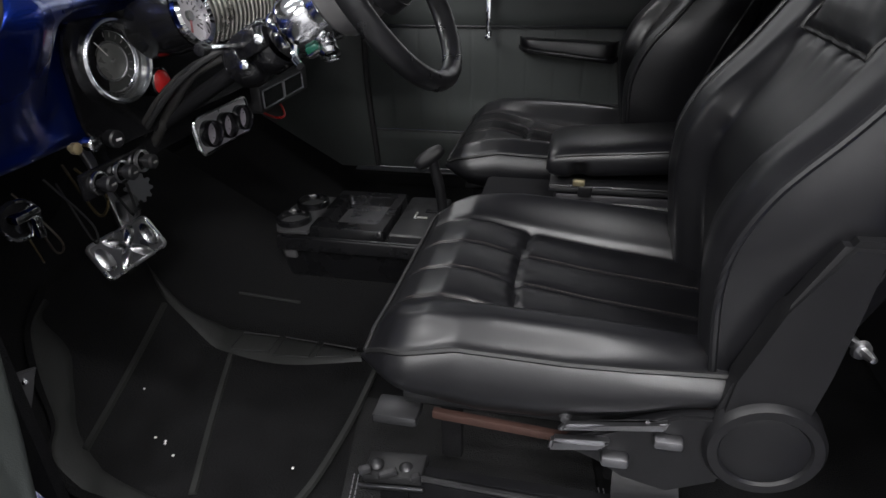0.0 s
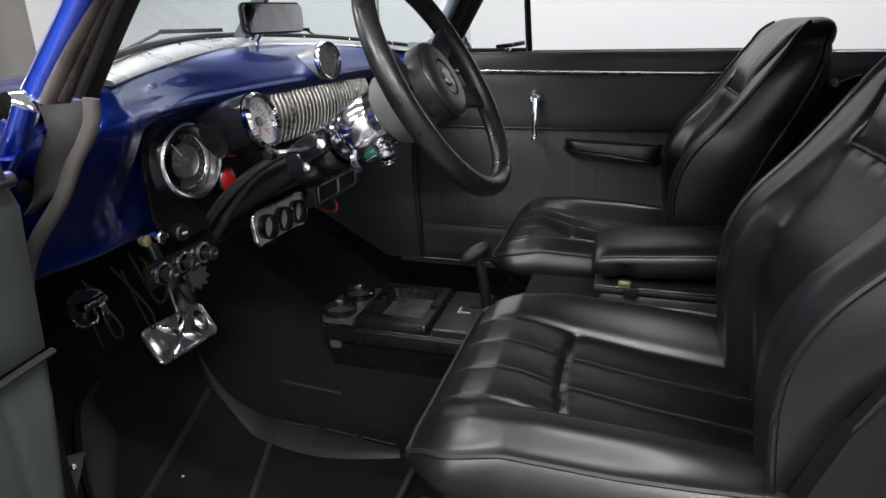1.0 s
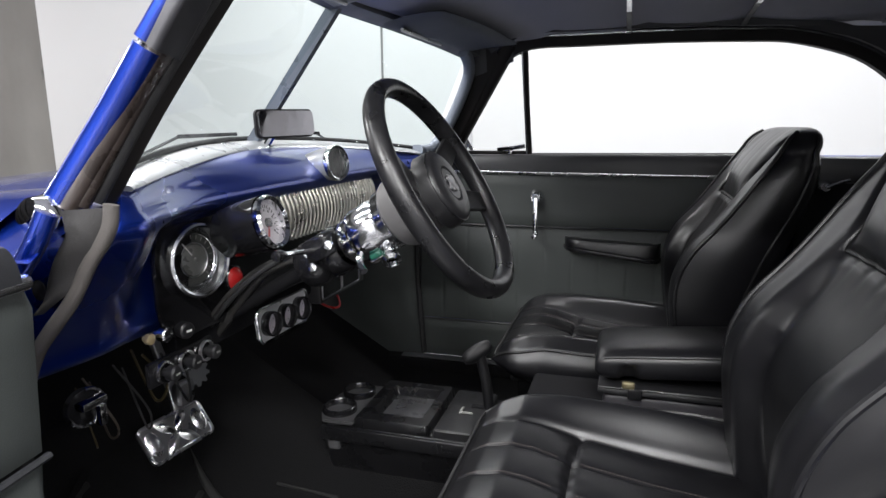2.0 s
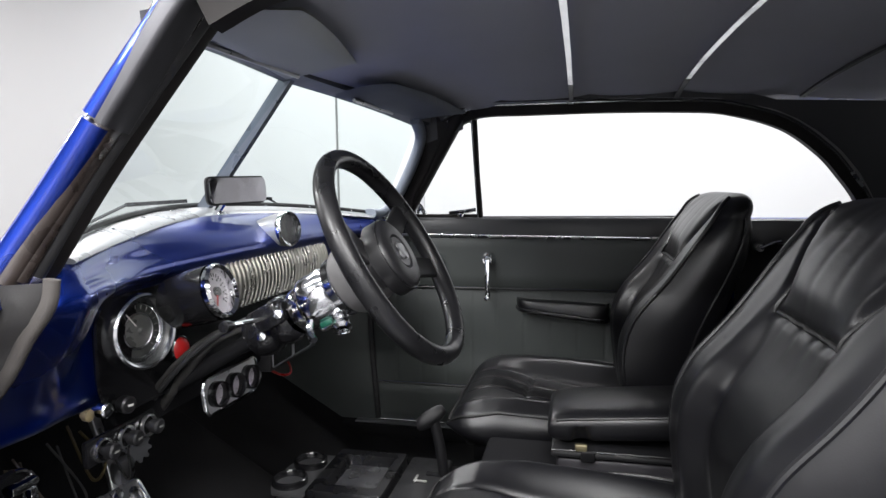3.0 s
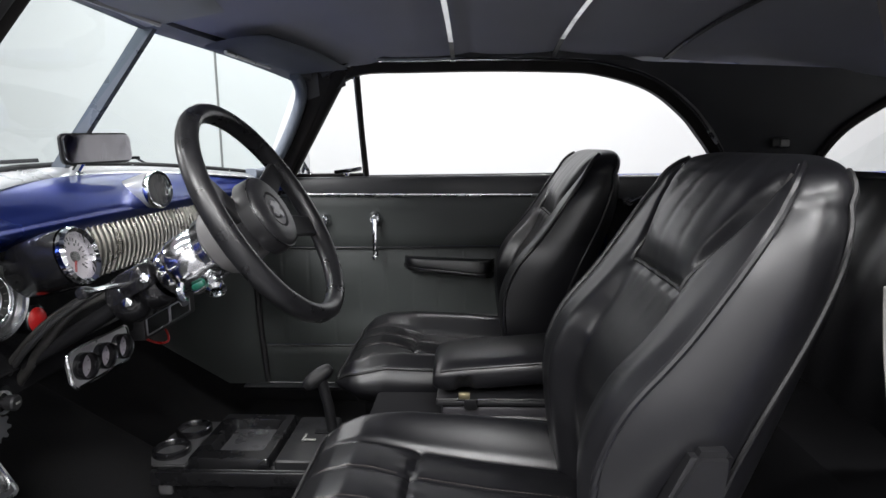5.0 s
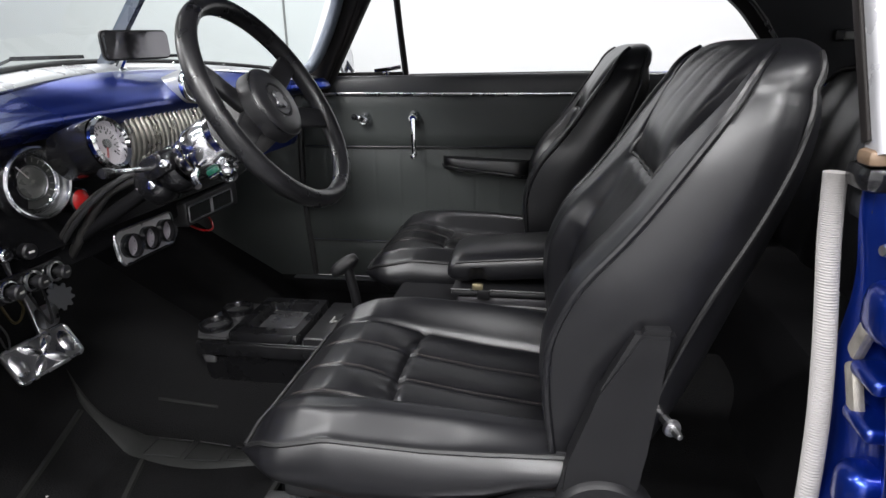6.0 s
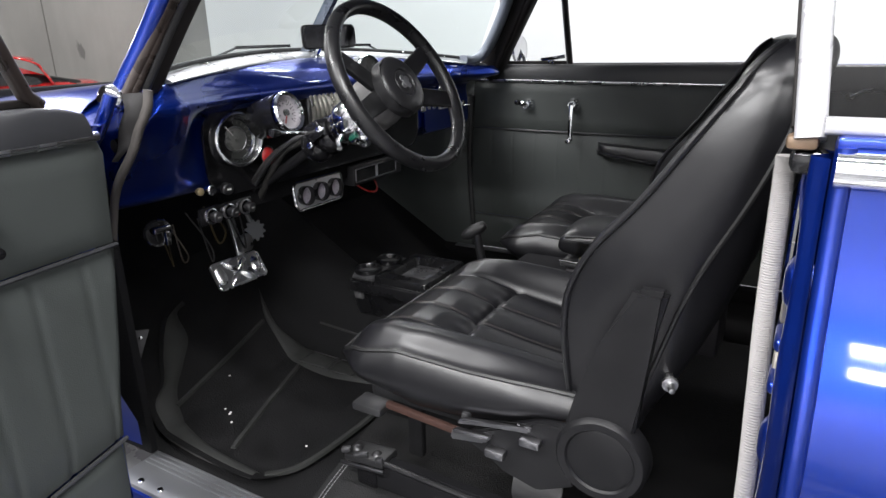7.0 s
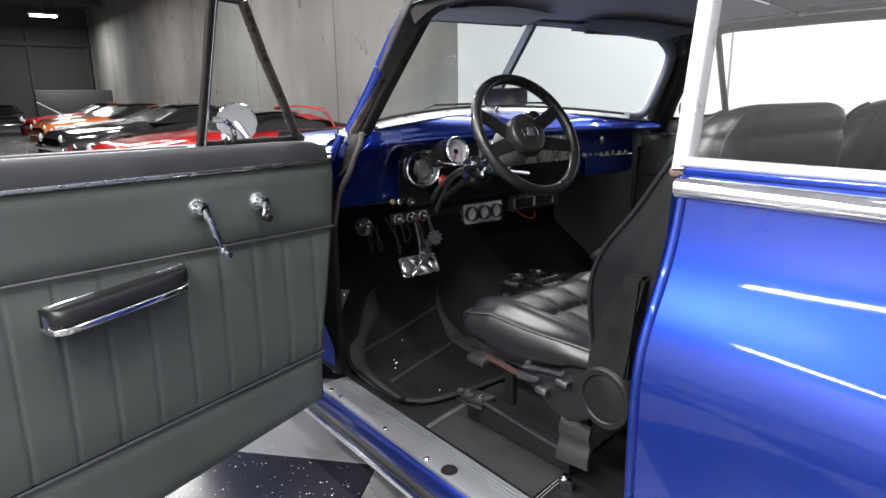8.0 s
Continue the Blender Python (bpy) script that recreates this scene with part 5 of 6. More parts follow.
part("dial_hub", lathe([(0, 0.0), (0.004, -0.001), (0.006, -0.006), (0.022, -0.008), (0.029, -0.010), (0.030, -0.014)], sm_at, 26), surface("brushed_hub", (0.17, 0.175, 0.165), 0.3, 0.5, patch=30), sp, "grey centre disc of the dial")
part("lens", lathe([(0, 0.003), (0.055, 0.003)], sm_at, 30), LENS, sp).visible_shadow = False
wl = part("warning_lamp", lathe([(0, -0.06), (0.014, -0.058), (0.021, -0.03), (0.022, 0.0), (0.020, 0.002)], facing((-0.332, -0.40, 0.93), (1, -0.25, 0.05)) @ Matrix.Diagonal((0.9, 1.12, 1, 1)), 22), GLOSS_BLACK, dash, "black lamp cup")
part("lens", lathe([(0, 0.007), (0.012, 0.006), (0.019, 0.001), (0.0195, -0.002)], facing((-0.332, -0.40, 0.93), (1, -0.25, 0.05)) @ Matrix.Diagonal((0.9, 1.12, 1, 1)), 22), RED, wl, "red lamp lens")
# knobs
def knob(parent, at, r, length, mat, label, nrm=(1, 0, 0), cap=None):
    k = part("knob", lathe([(r * 0.5, 0), (r * 0.5, length * 0.3), (r * 0.95, length * 0.4), (r, length * 0.9), (r * 0.8, length), (0, length * 1.04)], facing(at, nrm), 18), mat, parent, label)
    if cap:
        part("cap_mark", box((0, 0, 0), (r * 0.7, r * 0.25, 0.001)), cap, k).data.transform(facing(Vector(at) + Vector(nrm).normalized() * (length * 1.05), nrm))
    return k


knob(dash, (FX + 0.004, -0.592, 0.878), 0.009, 0.016, IVORY, "yellowed knob")
knob(dash, (FX + 0.004, -0.568, 0.878), 0.012, 0.026, CHROME, "chrome knob")
knob(dash, (FX + 0.004, -0.520, 0.872), 0.014, 0.03, PLASTIC, "black knob with a white mark", (1, -0.2, 0), CREAM)
knob(dash, (FX + 0.004, 0.476, 1.025), 0.016, 0.022, CHROME, "chrome knob")
sw = part("switch_plate", box((-0.36, -0.525, 0.818), (0.012, 0.155, 0.042), 0.005), GLOSS_BLACK, dash)
for y in (-0.575, -0.524, -0.473):
    part("switch_ring", lathe([(0.0185, 0), (0.0185, 0.005), (0.016, 0.006), (0.015, 0)], facing((-0.352, y, 0.818), (1, 0, 0)), 24), BRIGHT, sw)
    knob(sw, (-0.352, y, 0.818), 0.0125, 0.026, PLASTIC, "black switch knob", (1, 0, 0), GREY_DIAL)
part("pilot_lamp", lathe([(0, 0.008), (0.004, 0.006), (0.005, 0)], facing((-0.352, -0.50, 0.806), (1, 0, 0)), 10), RED, sw)
# script on the passenger side: unreadable, so plain bars
for i, (w, h) in enumerate([(0.03, 0.018), (0.02, 0.011), (0.024, 0.011), (0.02, 0.011), (0.022, 0.013), (0.022, 0.02), (0.024, 0.011), (0.02, 0.018)]):
    y = 0.385 + 0.036 * i
    part("script_bar", on_dash(shift(rounded(w, h, 0.004, 2), y, 0.966), 0.004, 0.001, dash_x(y) - FX + 0.004), BRIGHT, dash)
part("script_line", tube([(dash_x(0.37 + 0.3 * i / 8) + 0.005, 0.37 + 0.3 * i / 8, 0.957) for i in range(9)], 0.0025, 6), BRIGHT, dash)
# clock pod
pod = part("clock_pod", lathe([(0, -0.13), (0.016, -0.12), (0.03, -0.08), (0.04, -0.03), (0.0435, 0.0)], facing((-0.338, 0.035, 1.113), (1, -0.2, 0.1)) @ Matrix.Scale(0.98, 4), 30), SILVER, dash, "silver clock pod on the dash top")
pod_at = facing((-0.338, 0.035, 1.113), (1, -0.2, 0.1)) @ Matrix.Scale(0.98, 4)
part("clock_bezel", lathe([(0.0435, -0.002), (0.0445, 0.006), (0.042, 0.011), (0.037, 0.009), (0.034, -0.004)], pod_at, 32), CHROME, pod, "chrome bezel")
part("clock_face", lathe([(0, -0.004), (0.036, -0.004)], pod_at, 26), surface("grey_clock_face", (0.13, 0.135, 0.13), 0.3, patch=30), pod)
for k in range(12):
    part("tick", box((0, 0, 0), (0.006, 0.0014, 0.001)), DIM, pod).data.transform(pod_at @ pose(0, 0, -0.0032, 0, 0, 30 * k) @ Matrix.Translation((0.029, 0, 0)))
part("lens", lathe([(0, 0.005), (0.037, 0.005)], pod_at, 26), LENS, pod).visible_shadow = False
# glove box line and lower trim
part("glove_box_door", on_dash(shift(rounded(0.26, 0.085, 0.012), 0.52, 0.925), 0.004, 0.0015, 0.004), BLUE, dash)
# triple gauge panel
tg = thing("gauge_panel", (-0.35, -0.18, 0.79), "chrome three-gauge panel hung under the dash", "gauge panel")
tm = facing((-0.378, -0.181, 0.792), (1, -0.03, 0.06))
TRIPLE = [(a * (1 + 0.9 * b), b) for a, b in rounded(0.192, 0.076, 0.016, 5)]
part("plate", slab(TRIPLE, 0.006, tm, 0.002), PLATE, tg, "polished gauge plate")
part("frame", tube([tm @ Vector((a, b, 0.007)) for a, b in TRIPLE], 0.0034, 6, True, up=(1, 0, 0)), CHROME, tg)
part("mount", box((-0.405, -0.181, 0.845), (0.03, 0.12, 0.05), 0.004), CARPET, tg)
for y in (-0.060, 0.0, 0.060):
    gauge("gauge", tg, tm @ Vector((y, 0.0, 0.013)), (1, -0.03, 0.06), 0.027, 0.012, "small round gauge", surface("violet_grey_dial", (0.66, 0.61, 0.68), 0.35, patch=40), 0.004, 5, DIAL, GLOSS_BLACK)
# radio
rd = thing("radio", (-0.36, 0.09, 0.8), "black under-dash radio with two chrome edged windows", "radio")
part("case", box((-0.40, 0.09, 0.808), (0.09, 0.26, 0.062), 0.006), PLASTIC, rd)
for y in (0.018, 0.128):
    part("window", slab(rounded(0.1, 0.036, 0.004), 0.003, Matrix(((0, 0, 1, -0.356), (1, 0, 0, y), (0, 1, 0, 0.808), (0, 0, 0, 1))), 0.001), GLOSS_BLACK, rd)
    part("window_frame", tube([(-0.352, y + a, 0.808 + b) for a, b in rounded(0.104, 0.04, 0.004)], 0.0019, 6, True, up=(1, 0, 0)), LEVER, rd)
solo("wire", tube(smooth_path([(-0.42, 0.02, 0.78), (-0.38, 0.05, 0.745), (-0.37, 0.09, 0.738), (-0.39, 0.11, 0.765), (-0.43, 0.10, 0.79)], 8), 0.003, 8), RED, "thin red wire loop under the radio", "wire")
# chrome pull under the left end
tp = thing("chrome_pull", (-0.4, -0.68, 0.8), "chrome pull handle with a slotted plate under the dash", "pull handle")
part("plate", lathe([(0, 0.004), (0.026, 0.003), (0.029, -0.004)], facing((-0.405, -0.68, 0.80), (1, -0.2, 0)), 24), GLOSS_BLACK, tp)
part("ring", tube([facing((-0.40, -0.68, 0.80), (1, -0.2, 0)) @ Vector((0.028 * math.cos(a * math.pi / 14), 0.028 * math.sin(a * math.pi / 14), 0)) for a in range(-12, 8)], 0.003, 6, up=(1, 0, 0)), CHROME, tp)
part("handle", join(box((-0.385, -0.685, 0.812), (0.02, 0.045, 0.014), 0.005), box((-0.382, -0.675, 0.79), (0.018, 0.014, 0.034), 0.005)), CHROME, tp)
# wiring
TAN_WIRE = surface("tan_wire", (0.022, 0.016, 0.01), 0.6, patch=40)
for i in (0, 1, 4, 5, 8):
    r = random.Random(i)
    pts = smooth_path([(-0.5 + 0.03 * r.random(), -0.66 + 0.03 * i + 0.04 * r.random(), 0.80), (-0.46, -0.64 + 0.03 * i + 0.05 * r.random(), 0.70 + 0.04 * r.random()), (-0.48, -0.60 + 0.028 * i, 0.66 + 0.06 * r.random()), (-0.55, -0.56 + 0.025 * i, 0.74 + 0.05 * r.random())], 8)
    solo("wire", tube(pts, 0.0013 + 0.0007 * (i % 3), 6), (WIRE_YELLOW, TAN_WIRE, RUBBER, TAN_WIRE, RUBBER, WIRE_YELLOW, RUBBER, TAN_WIRE, RUBBER)[i], "loose wire hanging under the dashboard", "wire", group="loose wires")

# ---------------------------------------------------------------- steering wheel and column
HUB = Vector((0.066, -0.404, 1.1036))
AX = Vector((0.8648, -0.0172, 0.502)).normalized()
wm = facing(HUB, AX)
st = thing("steering_wheel", HUB, "black three-spoke steering wheel with a padded rim", "steering wheel")
R = 0.177
part("rim", grid(lambda u, v: wm @ (Vector((math.cos(2 * math.pi * u), math.sin(2 * math.pi * u), 0)) * (R + 0.0145 * math.cos(2 * math.pi * v)) + Vector((0, 0, 0.0165 * math.sin(2 * math.pi * v)))), 72, 14, True, True), RIM_BLACK, st)
for ang in (155, 25, 196, 344):
    ca, sa = math.cos(radians(ang)), math.sin(radians(ang))
    part("spoke", sweep([wm @ Vector((ca * r, sa * r, z)) for r, z in ((0.03, -0.028), (0.07, -0.024), (0.12, -0.012), (R - 0.006, -0.002))], rounded(0.048, 0.012, 0.005), up=AX, scale=lambda t: 1 - 0.22 * t), PLASTIC, st)
part("hub_pad", lathe([(0, 0.012), (0.026, 0.012), (0.028, 0.010), (0.031, 0.013), (0.052, 0.012), (0.059, 0.008), (0.062, 0.0), (0.063, -0.02), (0.05, -0.028)], wm, 40), PLASTIC, st)
part("hub_ring", tube([wm @ Vector((0.0605 * math.cos(k * math.pi / 20), 0.0605 * math.sin(k * math.pi / 20), 0.004)) for k in range(40)], 0.0016, 6, True, up=AX), RIM_BLACK, st)
part("emblem", join(slab(rounded(0.034, 0.014, 0.006), 0.003, wm @ pose(0, 0, 0.012, 0, 0, 35), 0.001), slab(rounded(0.014, 0.034, 0.006), 0.003, wm @ pose(0, 0, 0.0125, 0, 0, 35), 0.001)), STEEL, st, "worn metal emblem")
part("hub_bell", lathe([(0.046, -0.022), (0.052, -0.034), (0.057, -0.06), (0.058, -0.088), (0.053, -0.096), (0.044, -0.098)], wm, 34), surface("grey_hub_plastic", (0.12, 0.117, 0.117), 0.5, patch=20), st, "grey plastic drum behind the wheel hub")
colm = thing("steering_column", HUB - AX * 0.2, "chrome and black steering column with a clamp and switches", "steering column")
cm = lambda d: facing(HUB - AX * d, AX)
part("chrome_collar", lathe([(0.028, -0.058), (0.036, -0.056), (0.039, -0.050), (0.039, -0.036), (0.044, -0.032), (0.046, -0.024), (0.046, 0.012), (0.043, 0.017), (0.043, 0.024), (0.050, 0.028), (0.051, 0.040), (0.046, 0.046)], cm(0.14), 36), surface("polished_collar", (0.66, 0.66, 0.68), 0.14, 1.0, mottled=0.06, patch=20, rough_var=0.05), colm, "polished stepped column collar")
for ang, ln in ((255, 0.05), (300, 0.04)):
    q = cm(0.145) @ pose(0, 0, 0, 0, 0, ang)
    part("collar_lug", box((0, 0, 0), (0.014, 0.022, ln), 0.006, seg=3), CHROME, colm).data.transform(q @ Matrix.Translation((0.046, 0, 0)))
part("tilt_lever", tube(smooth_path([HUB - AX * 0.15 + Vector((0, -0.045, -0.03)), HUB - AX * 0.14 + Vector((0, -0.068, -0.045)), HUB - AX * 0.125 + Vector((0, -0.08, -0.062))], 5), 0.006, 8), CHROME, colm)
TAPE = surface("dusty_black_tape", (0.028, 0.027, 0.026), 0.4, grain=0.4, size=160, mottled=0.85, patch=40, depth=0.0015)
part("column_tube", tube([HUB - AX * 0.18, HUB - AX * 0.50], 0.013, 14), BLACK_AND_SHADE, colm)
for i in range(2):
    ph = i * math.pi / 2
    part("column_cable", tube(smooth_path([Vector((-0.165 - 0.052 * k, -0.405 - 0.003 * k * (5 - k) + 0.008 * math.cos(ph + 0.8 * k), 0.992 - 0.012 * k - 0.0052 * k * k + 0.008 * math.sin(ph + 0.8 * k))) for k in range(6)], 6), 0.0042 + 0.0012 * (i % 2), 8, scale=lambda t, i=i: 1 + 0.06 * math.sin(60 * t + i)), (TAPE, RUBBER)[i], colm)
part("column_wrap", tube(smooth_path([(-0.17, -0.405, 0.985), (-0.215, -0.412, 0.972), (-0.266, -0.416, 0.945), (-0.33, -0.405, 0.88), (-0.388, -0.39, 0.815)], 12), 0.0085, 14, scale=lambda t: 1 + 0.025 * math.sin(150 * t) + 0.04 * math.sin(23 * t)), TAPE, colm, "taped cable wrap")
part("clamp", lathe([(0.02, -0.05), (0.036, -0.046), (0.041, -0.034), (0.041, -0.012), (0.037, -0.006), (0.037, 0.004), (0.042, 0.010), (0.042, 0.032), (0.036, 0.04)], cm(0.245), 22), GLOSS_BLACK, colm, "black column clamp")
part("ignition_ring", lathe([(0.008, 0), (0.014, 0.002), (0.016, 0.012), (0.01, 0.016)], facing(HUB - AX * 0.10 + Vector((0, -0.02, -0.06)), (0.3, -0.6, -0.4)), 16), CHROME, colm)
part("switch_box", box((-0.138, -0.43, 1.004), (0.05, 0.05, 0.04), 0.008, pose(0, 0, 0, 0, -28, 0)), GLOSS_BLACK, colm, "black switch box")
part("signal_lever", tube([(-0.148, -0.445, 1.0), (-0.136, -0.565, 1.016)], 0.0042, 8), CHROME, colm, "chrome turn signal lever")
part("signal_knob", lathe([(0, 0.012), (0.008, 0.01), (0.009, 0), (0.006, -0.012)], facing((-0.136, -0.567, 1.016), (0, -1, 0.1)), 12), GLOSS_BLACK, colm)
part("green_tag", box(HUB - AX * 0.125 + Vector((0, -0.03, -0.046)), (0.022, 0.011, 0.010), 0.003, pose(0, 0, 0, 0, -28, 0)), GREEN, colm)
for i in range(2):
    part("clamp_bolt", lathe([(0, 0.01), (0.007, 0.009), (0.008, 0)], facing(HUB - AX * (0.21 + 0.035 * i) + Vector((0, -0.05, 0.012 - 0.02 * (i % 2))), (0.2, -1, 0.2)), 8), CHROME, colm)
part("shift_rod", tube([HUB - AX * 0.2 + Vector((0, 0.05, -0.02)), HUB - AX * 0.22 + Vector((0, 0.20, -0.035))], 0.006, 8), CHROME, colm)
# tachometer
tc = thing("tachometer", (-0.25, -0.415, 1.037), "chrome ringed tachometer with a white face on the column", "tachometer")
gauge("gauge", tc, (-0.250, -0.408, 1.037), (0.96, 0.05, 0.27), 0.048, 0.012, "", surface("pale_violet_dial", (0.47, 0.44, 0.47), 0.4, patch=40), 0.009, 21, DIAL)
part("cup", lathe([(0, -0.10), (0.03, -0.10), (0.045, -0.085), (0.049, -0.04), (0.049, -0.002)], facing((-0.250, -0.408, 1.037), (0.96, 0.05, 0.27)), 30), GLOSS_BLACK, tc, "gloss black tachometer cup")
tach_at = facing((-0.250, -0.408, 1.037), (0.96, 0.05, 0.27))
for k in range(9):
    part("numeral_bar", box((0, 0, 0), (0.004, 0.003, 0.001)), DIAL, tc).data.transform(tach_at @ pose(0, 0, -0.003, 0, 0, 225 - 270 * k / 8) @ Matrix.Translation((0.0225, 0, 0)))
part("needle", box((0, 0, 0), (0.03, 0.003, 0.002)), RED, tc).data.transform(facing((-0.250, -0.408, 1.037), (0.96, 0.05, 0.27)) @ pose(0, 0, 0, 0, 0, 240) @ Matrix.Translation((0.012, 0, 0)))
part("needle_cap", lathe([(0, 0.003), (0.008, 0.002), (0.009, -0.003)], facing((-0.250, -0.408, 1.037), (0.96, 0.05, 0.27)), 14), GLOSS_BLACK, tc)

# ---------------------------------------------------------------- pedal
pd = thing("brake_pedal", (-0.47, -0.40, 0.6), "bright metal brake pedal pressed with a cross", "pedal")
pm = facing((-0.520, -0.375, 0.590), (0.80, -0.18, 0.56)) @ pose(0, 0, 0, 0, 0, 4)
part("pad", slab(rounded(0.15, 0.078, 0.01), 0.008, pm, 0.002), STEEL, pd)
part("pad_rim", tube([pm @ Vector((a, b, 0.008)) for a, b in rounded(0.145, 0.074, 0.01)], 0.004, 6, True), BRIGHT, pd)
for k in range(4):
    q = pm @ pose(0, 0, 0.008, 0, 0, 90 * k + 45)
    part("cross_arm", lathe([(0, 0.010), (0.3, 0.008), (0.8, 0.003), (1.0, 0)], Matrix.Diagonal((0.026, 0.011, 1, 1)), 14), BRIGHT, pd).data.transform(q @ Matrix.Translation((0.026, 0, 0)))
for sx in (-1, 1):
    part("pad_leaf", lathe([(0, 0.006), (0.6, 0.004), (1.0, 0)], Matrix.Diagonal((0.016, 0.026, 1, 1)), 12), BRIGHT, pd).data.transform(pm @ Matrix.Translation((0.055 * sx, 0, 0.008)))
part("pedal_arm", sweep(smooth_path([(-0.525, -0.35, 0.605), (-0.555, -0.34, 0.69), (-0.61, -0.34, 0.85)], 5), rounded(0.022, 0.012, 0.003)), STEEL, pd)
part("arm_boss", box((-0.525, -0.335, 0.66), (0.03, 0.045, 0.05), 0.012), STEEL, pd)
gp = thing("toothed_bracket", (-0.44, -0.34, 0.7), "grey toothed steel bracket under the column", "bracket")
teeth = []
for k in range(40):
    a = 2 * math.pi * k / 40
    r = 0.021 + (0.006 if (k // 2) % 2 else 0)
    teeth.append((r * math.cos(a), r * math.sin(a)))
part("plate", slab(teeth, 0.004, facing((-0.528, -0.29, 0.685), (0.9, -0.3, 0.2)) @ Matrix.Scale(1.15, 4), 0.0), ALUMINIUM, gp)
part("stem", tube([(-0.532, -0.29, 0.685), (-0.57, -0.31, 0.83)], 0.007, 8), ALUMINIUM, gp)
hl = thing("floor_lever", (-0.55, -0.73, 0.48), "small grey metal lever on the kick panel", "lever")
km = facing((-0.402, -0.778, 0.570), (0.78, -0.60, 0.15))
part("plate", slab([(-0.020, 0.036), (0.032, 0.033), (0.020, 0.012), (0.010, -0.018), (0.003, -0.036), (-0.020, -0.032), (-0.024, 0.002)], 0.006, km, 0.002), DULL_STEEL, hl)
part("stem", box((-0.42, -0.78, 0.568), (0.04, 0.02, 0.03), 0.006), FOOT, hl)
for a, b in ((0.012, 0.018), (-0.020, -0.018)):
    part("screw", lathe([(0, 0.004), (0.004, 0.003), (0.005, 0)], km @ Matrix.Translation((a, b, 0.006)), 10), CHROME, hl)

# ---------------------------------------------------------------- mirror and visors
rm = thing("rear_view_mirror", (-0.5, 0.01, 1.17), "black rear view mirror standing on the dash", "mirror")
mm = facing((-0.448, 0.011, 1.208), (0.967, -0.255, 0.05)) @ pose(0, 0, 0, 0, 0, 1)
part("shell", slab(rounded(0.188, 0.067, 0.014), 0.016, mm @ Matrix.Translation((0, 0, -0.016)), 0.005), PLASTIC, rm)
part("mirror_glass", slab(rounded(0.179, 0.059, 0.012), 0.002, mm, 0.0), surface("mirror_face", (0.8, 0.79, 0.84), 0.08, 1.0, patch=20), rm)
part("bracket", tube([(-0.475, 0.0, 1.19), (-0.51, 0.0, 1.145)], 0.009, 8), CHROME, rm)
part("bracket_foot", box((-0.505, 0.0, 1.148), (0.04, 0.03, 0.016), 0.005), CHROME, rm)
# a matching pair: near visor coloured as lit, far one as shaded
VIS = surface("visor_vinyl_lit", (0.38, 0.39, 0.375), 0.6, grain=0.2, size=400, patch=8)
for nm, cy, mat, lab in (("sun_visor", -0.36, VIS, "grey sun visor folded against the headliner, paler for the light on it"), ("sun_visor", 0.36, surface("visor_shaded", (0.13, 0.14, 0.155), 0.7, patch=8), "grey sun visor folded against the headliner, darkened for its shade")):
    v = thing(nm, (-0.2, cy, 1.44), lab, "sun visor", "sun visors")
    hx = ws_top(cy).x + 0.04

    def flap(u, v, low):
        p, q = 2 * u - 1, 2 * v - 1
        p, q = p * math.sqrt(1 - 0.16 * q * q), q * math.sqrt(1 - 0.16 * p * p)
        y = cy + 0.25 * p
        x = ws_top(y).x + 0.122 + 0.085 * q
        return Vector((x, y, head_z(x, y) - 0.022 - low * (1 - max(abs(p), abs(q)) ** 6)))
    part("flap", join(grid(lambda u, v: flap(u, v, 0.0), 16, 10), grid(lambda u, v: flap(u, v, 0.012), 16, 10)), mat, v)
    part("rod", tube([(hx + 0.005, cy - 0.2, 1.43), (hx + 0.005, cy + 0.2, 1.435)], 0.005, 6), STEEL, v)

# ---------------------------------------------------------------- console
cs = thing("console", (-0.1, 0.01, 0.45), "black plastic centre console with cup holders and a tray", "console")
def loft(rings):
    """Closed rings of (x, y, z), joined one after another, the first and last capped."""
    bm = bmesh.new()
    rows = [[bm.verts.new(p) for p in r] for r in rings]
    for a, b in zip(rows, rows[1:]):
        for i in range(len(a)):
            k = (i + 1) % len(a)
            bm.faces.new((a[i], a[k], b[k], b[i]))
    bm.faces.new(rows[0][::-1]), bm.faces.new(rows[-1])
    return bm


def plan(cx, cy, w, h, r, z):
    return [(cx + a, cy + b, z) for a, b in rounded(w, h, r, 4)]


CONSOLE_GLOSS = surface("scuffed_black_plastic", (0.007, 0.007, 0.0078), 0.3, grain=0.1, size=500, mottled=0.3, patch=18, rough_var=0.1, depth=0.0004)
part("body", loft([plan(-0.08, -0.012, 0.46, 0.22, 0.02, 0.40), plan(-0.08, -0.012, 0.47, 0.25, 0.02, 0.47), plan(-0.08, -0.012, 0.475, 0.262, 0.02, 0.505), plan(-0.08, -0.012, 0.46, 0.25, 0.016, 0.514)]), CONSOLE_GLOSS, cs)
# shade between the seats is put into this near-black colour
part("rear_body", box((0.24, 0.01, 0.50), (0.20, 0.22, 0.20), 0.014), BLACK_AND_SHADE, cs)
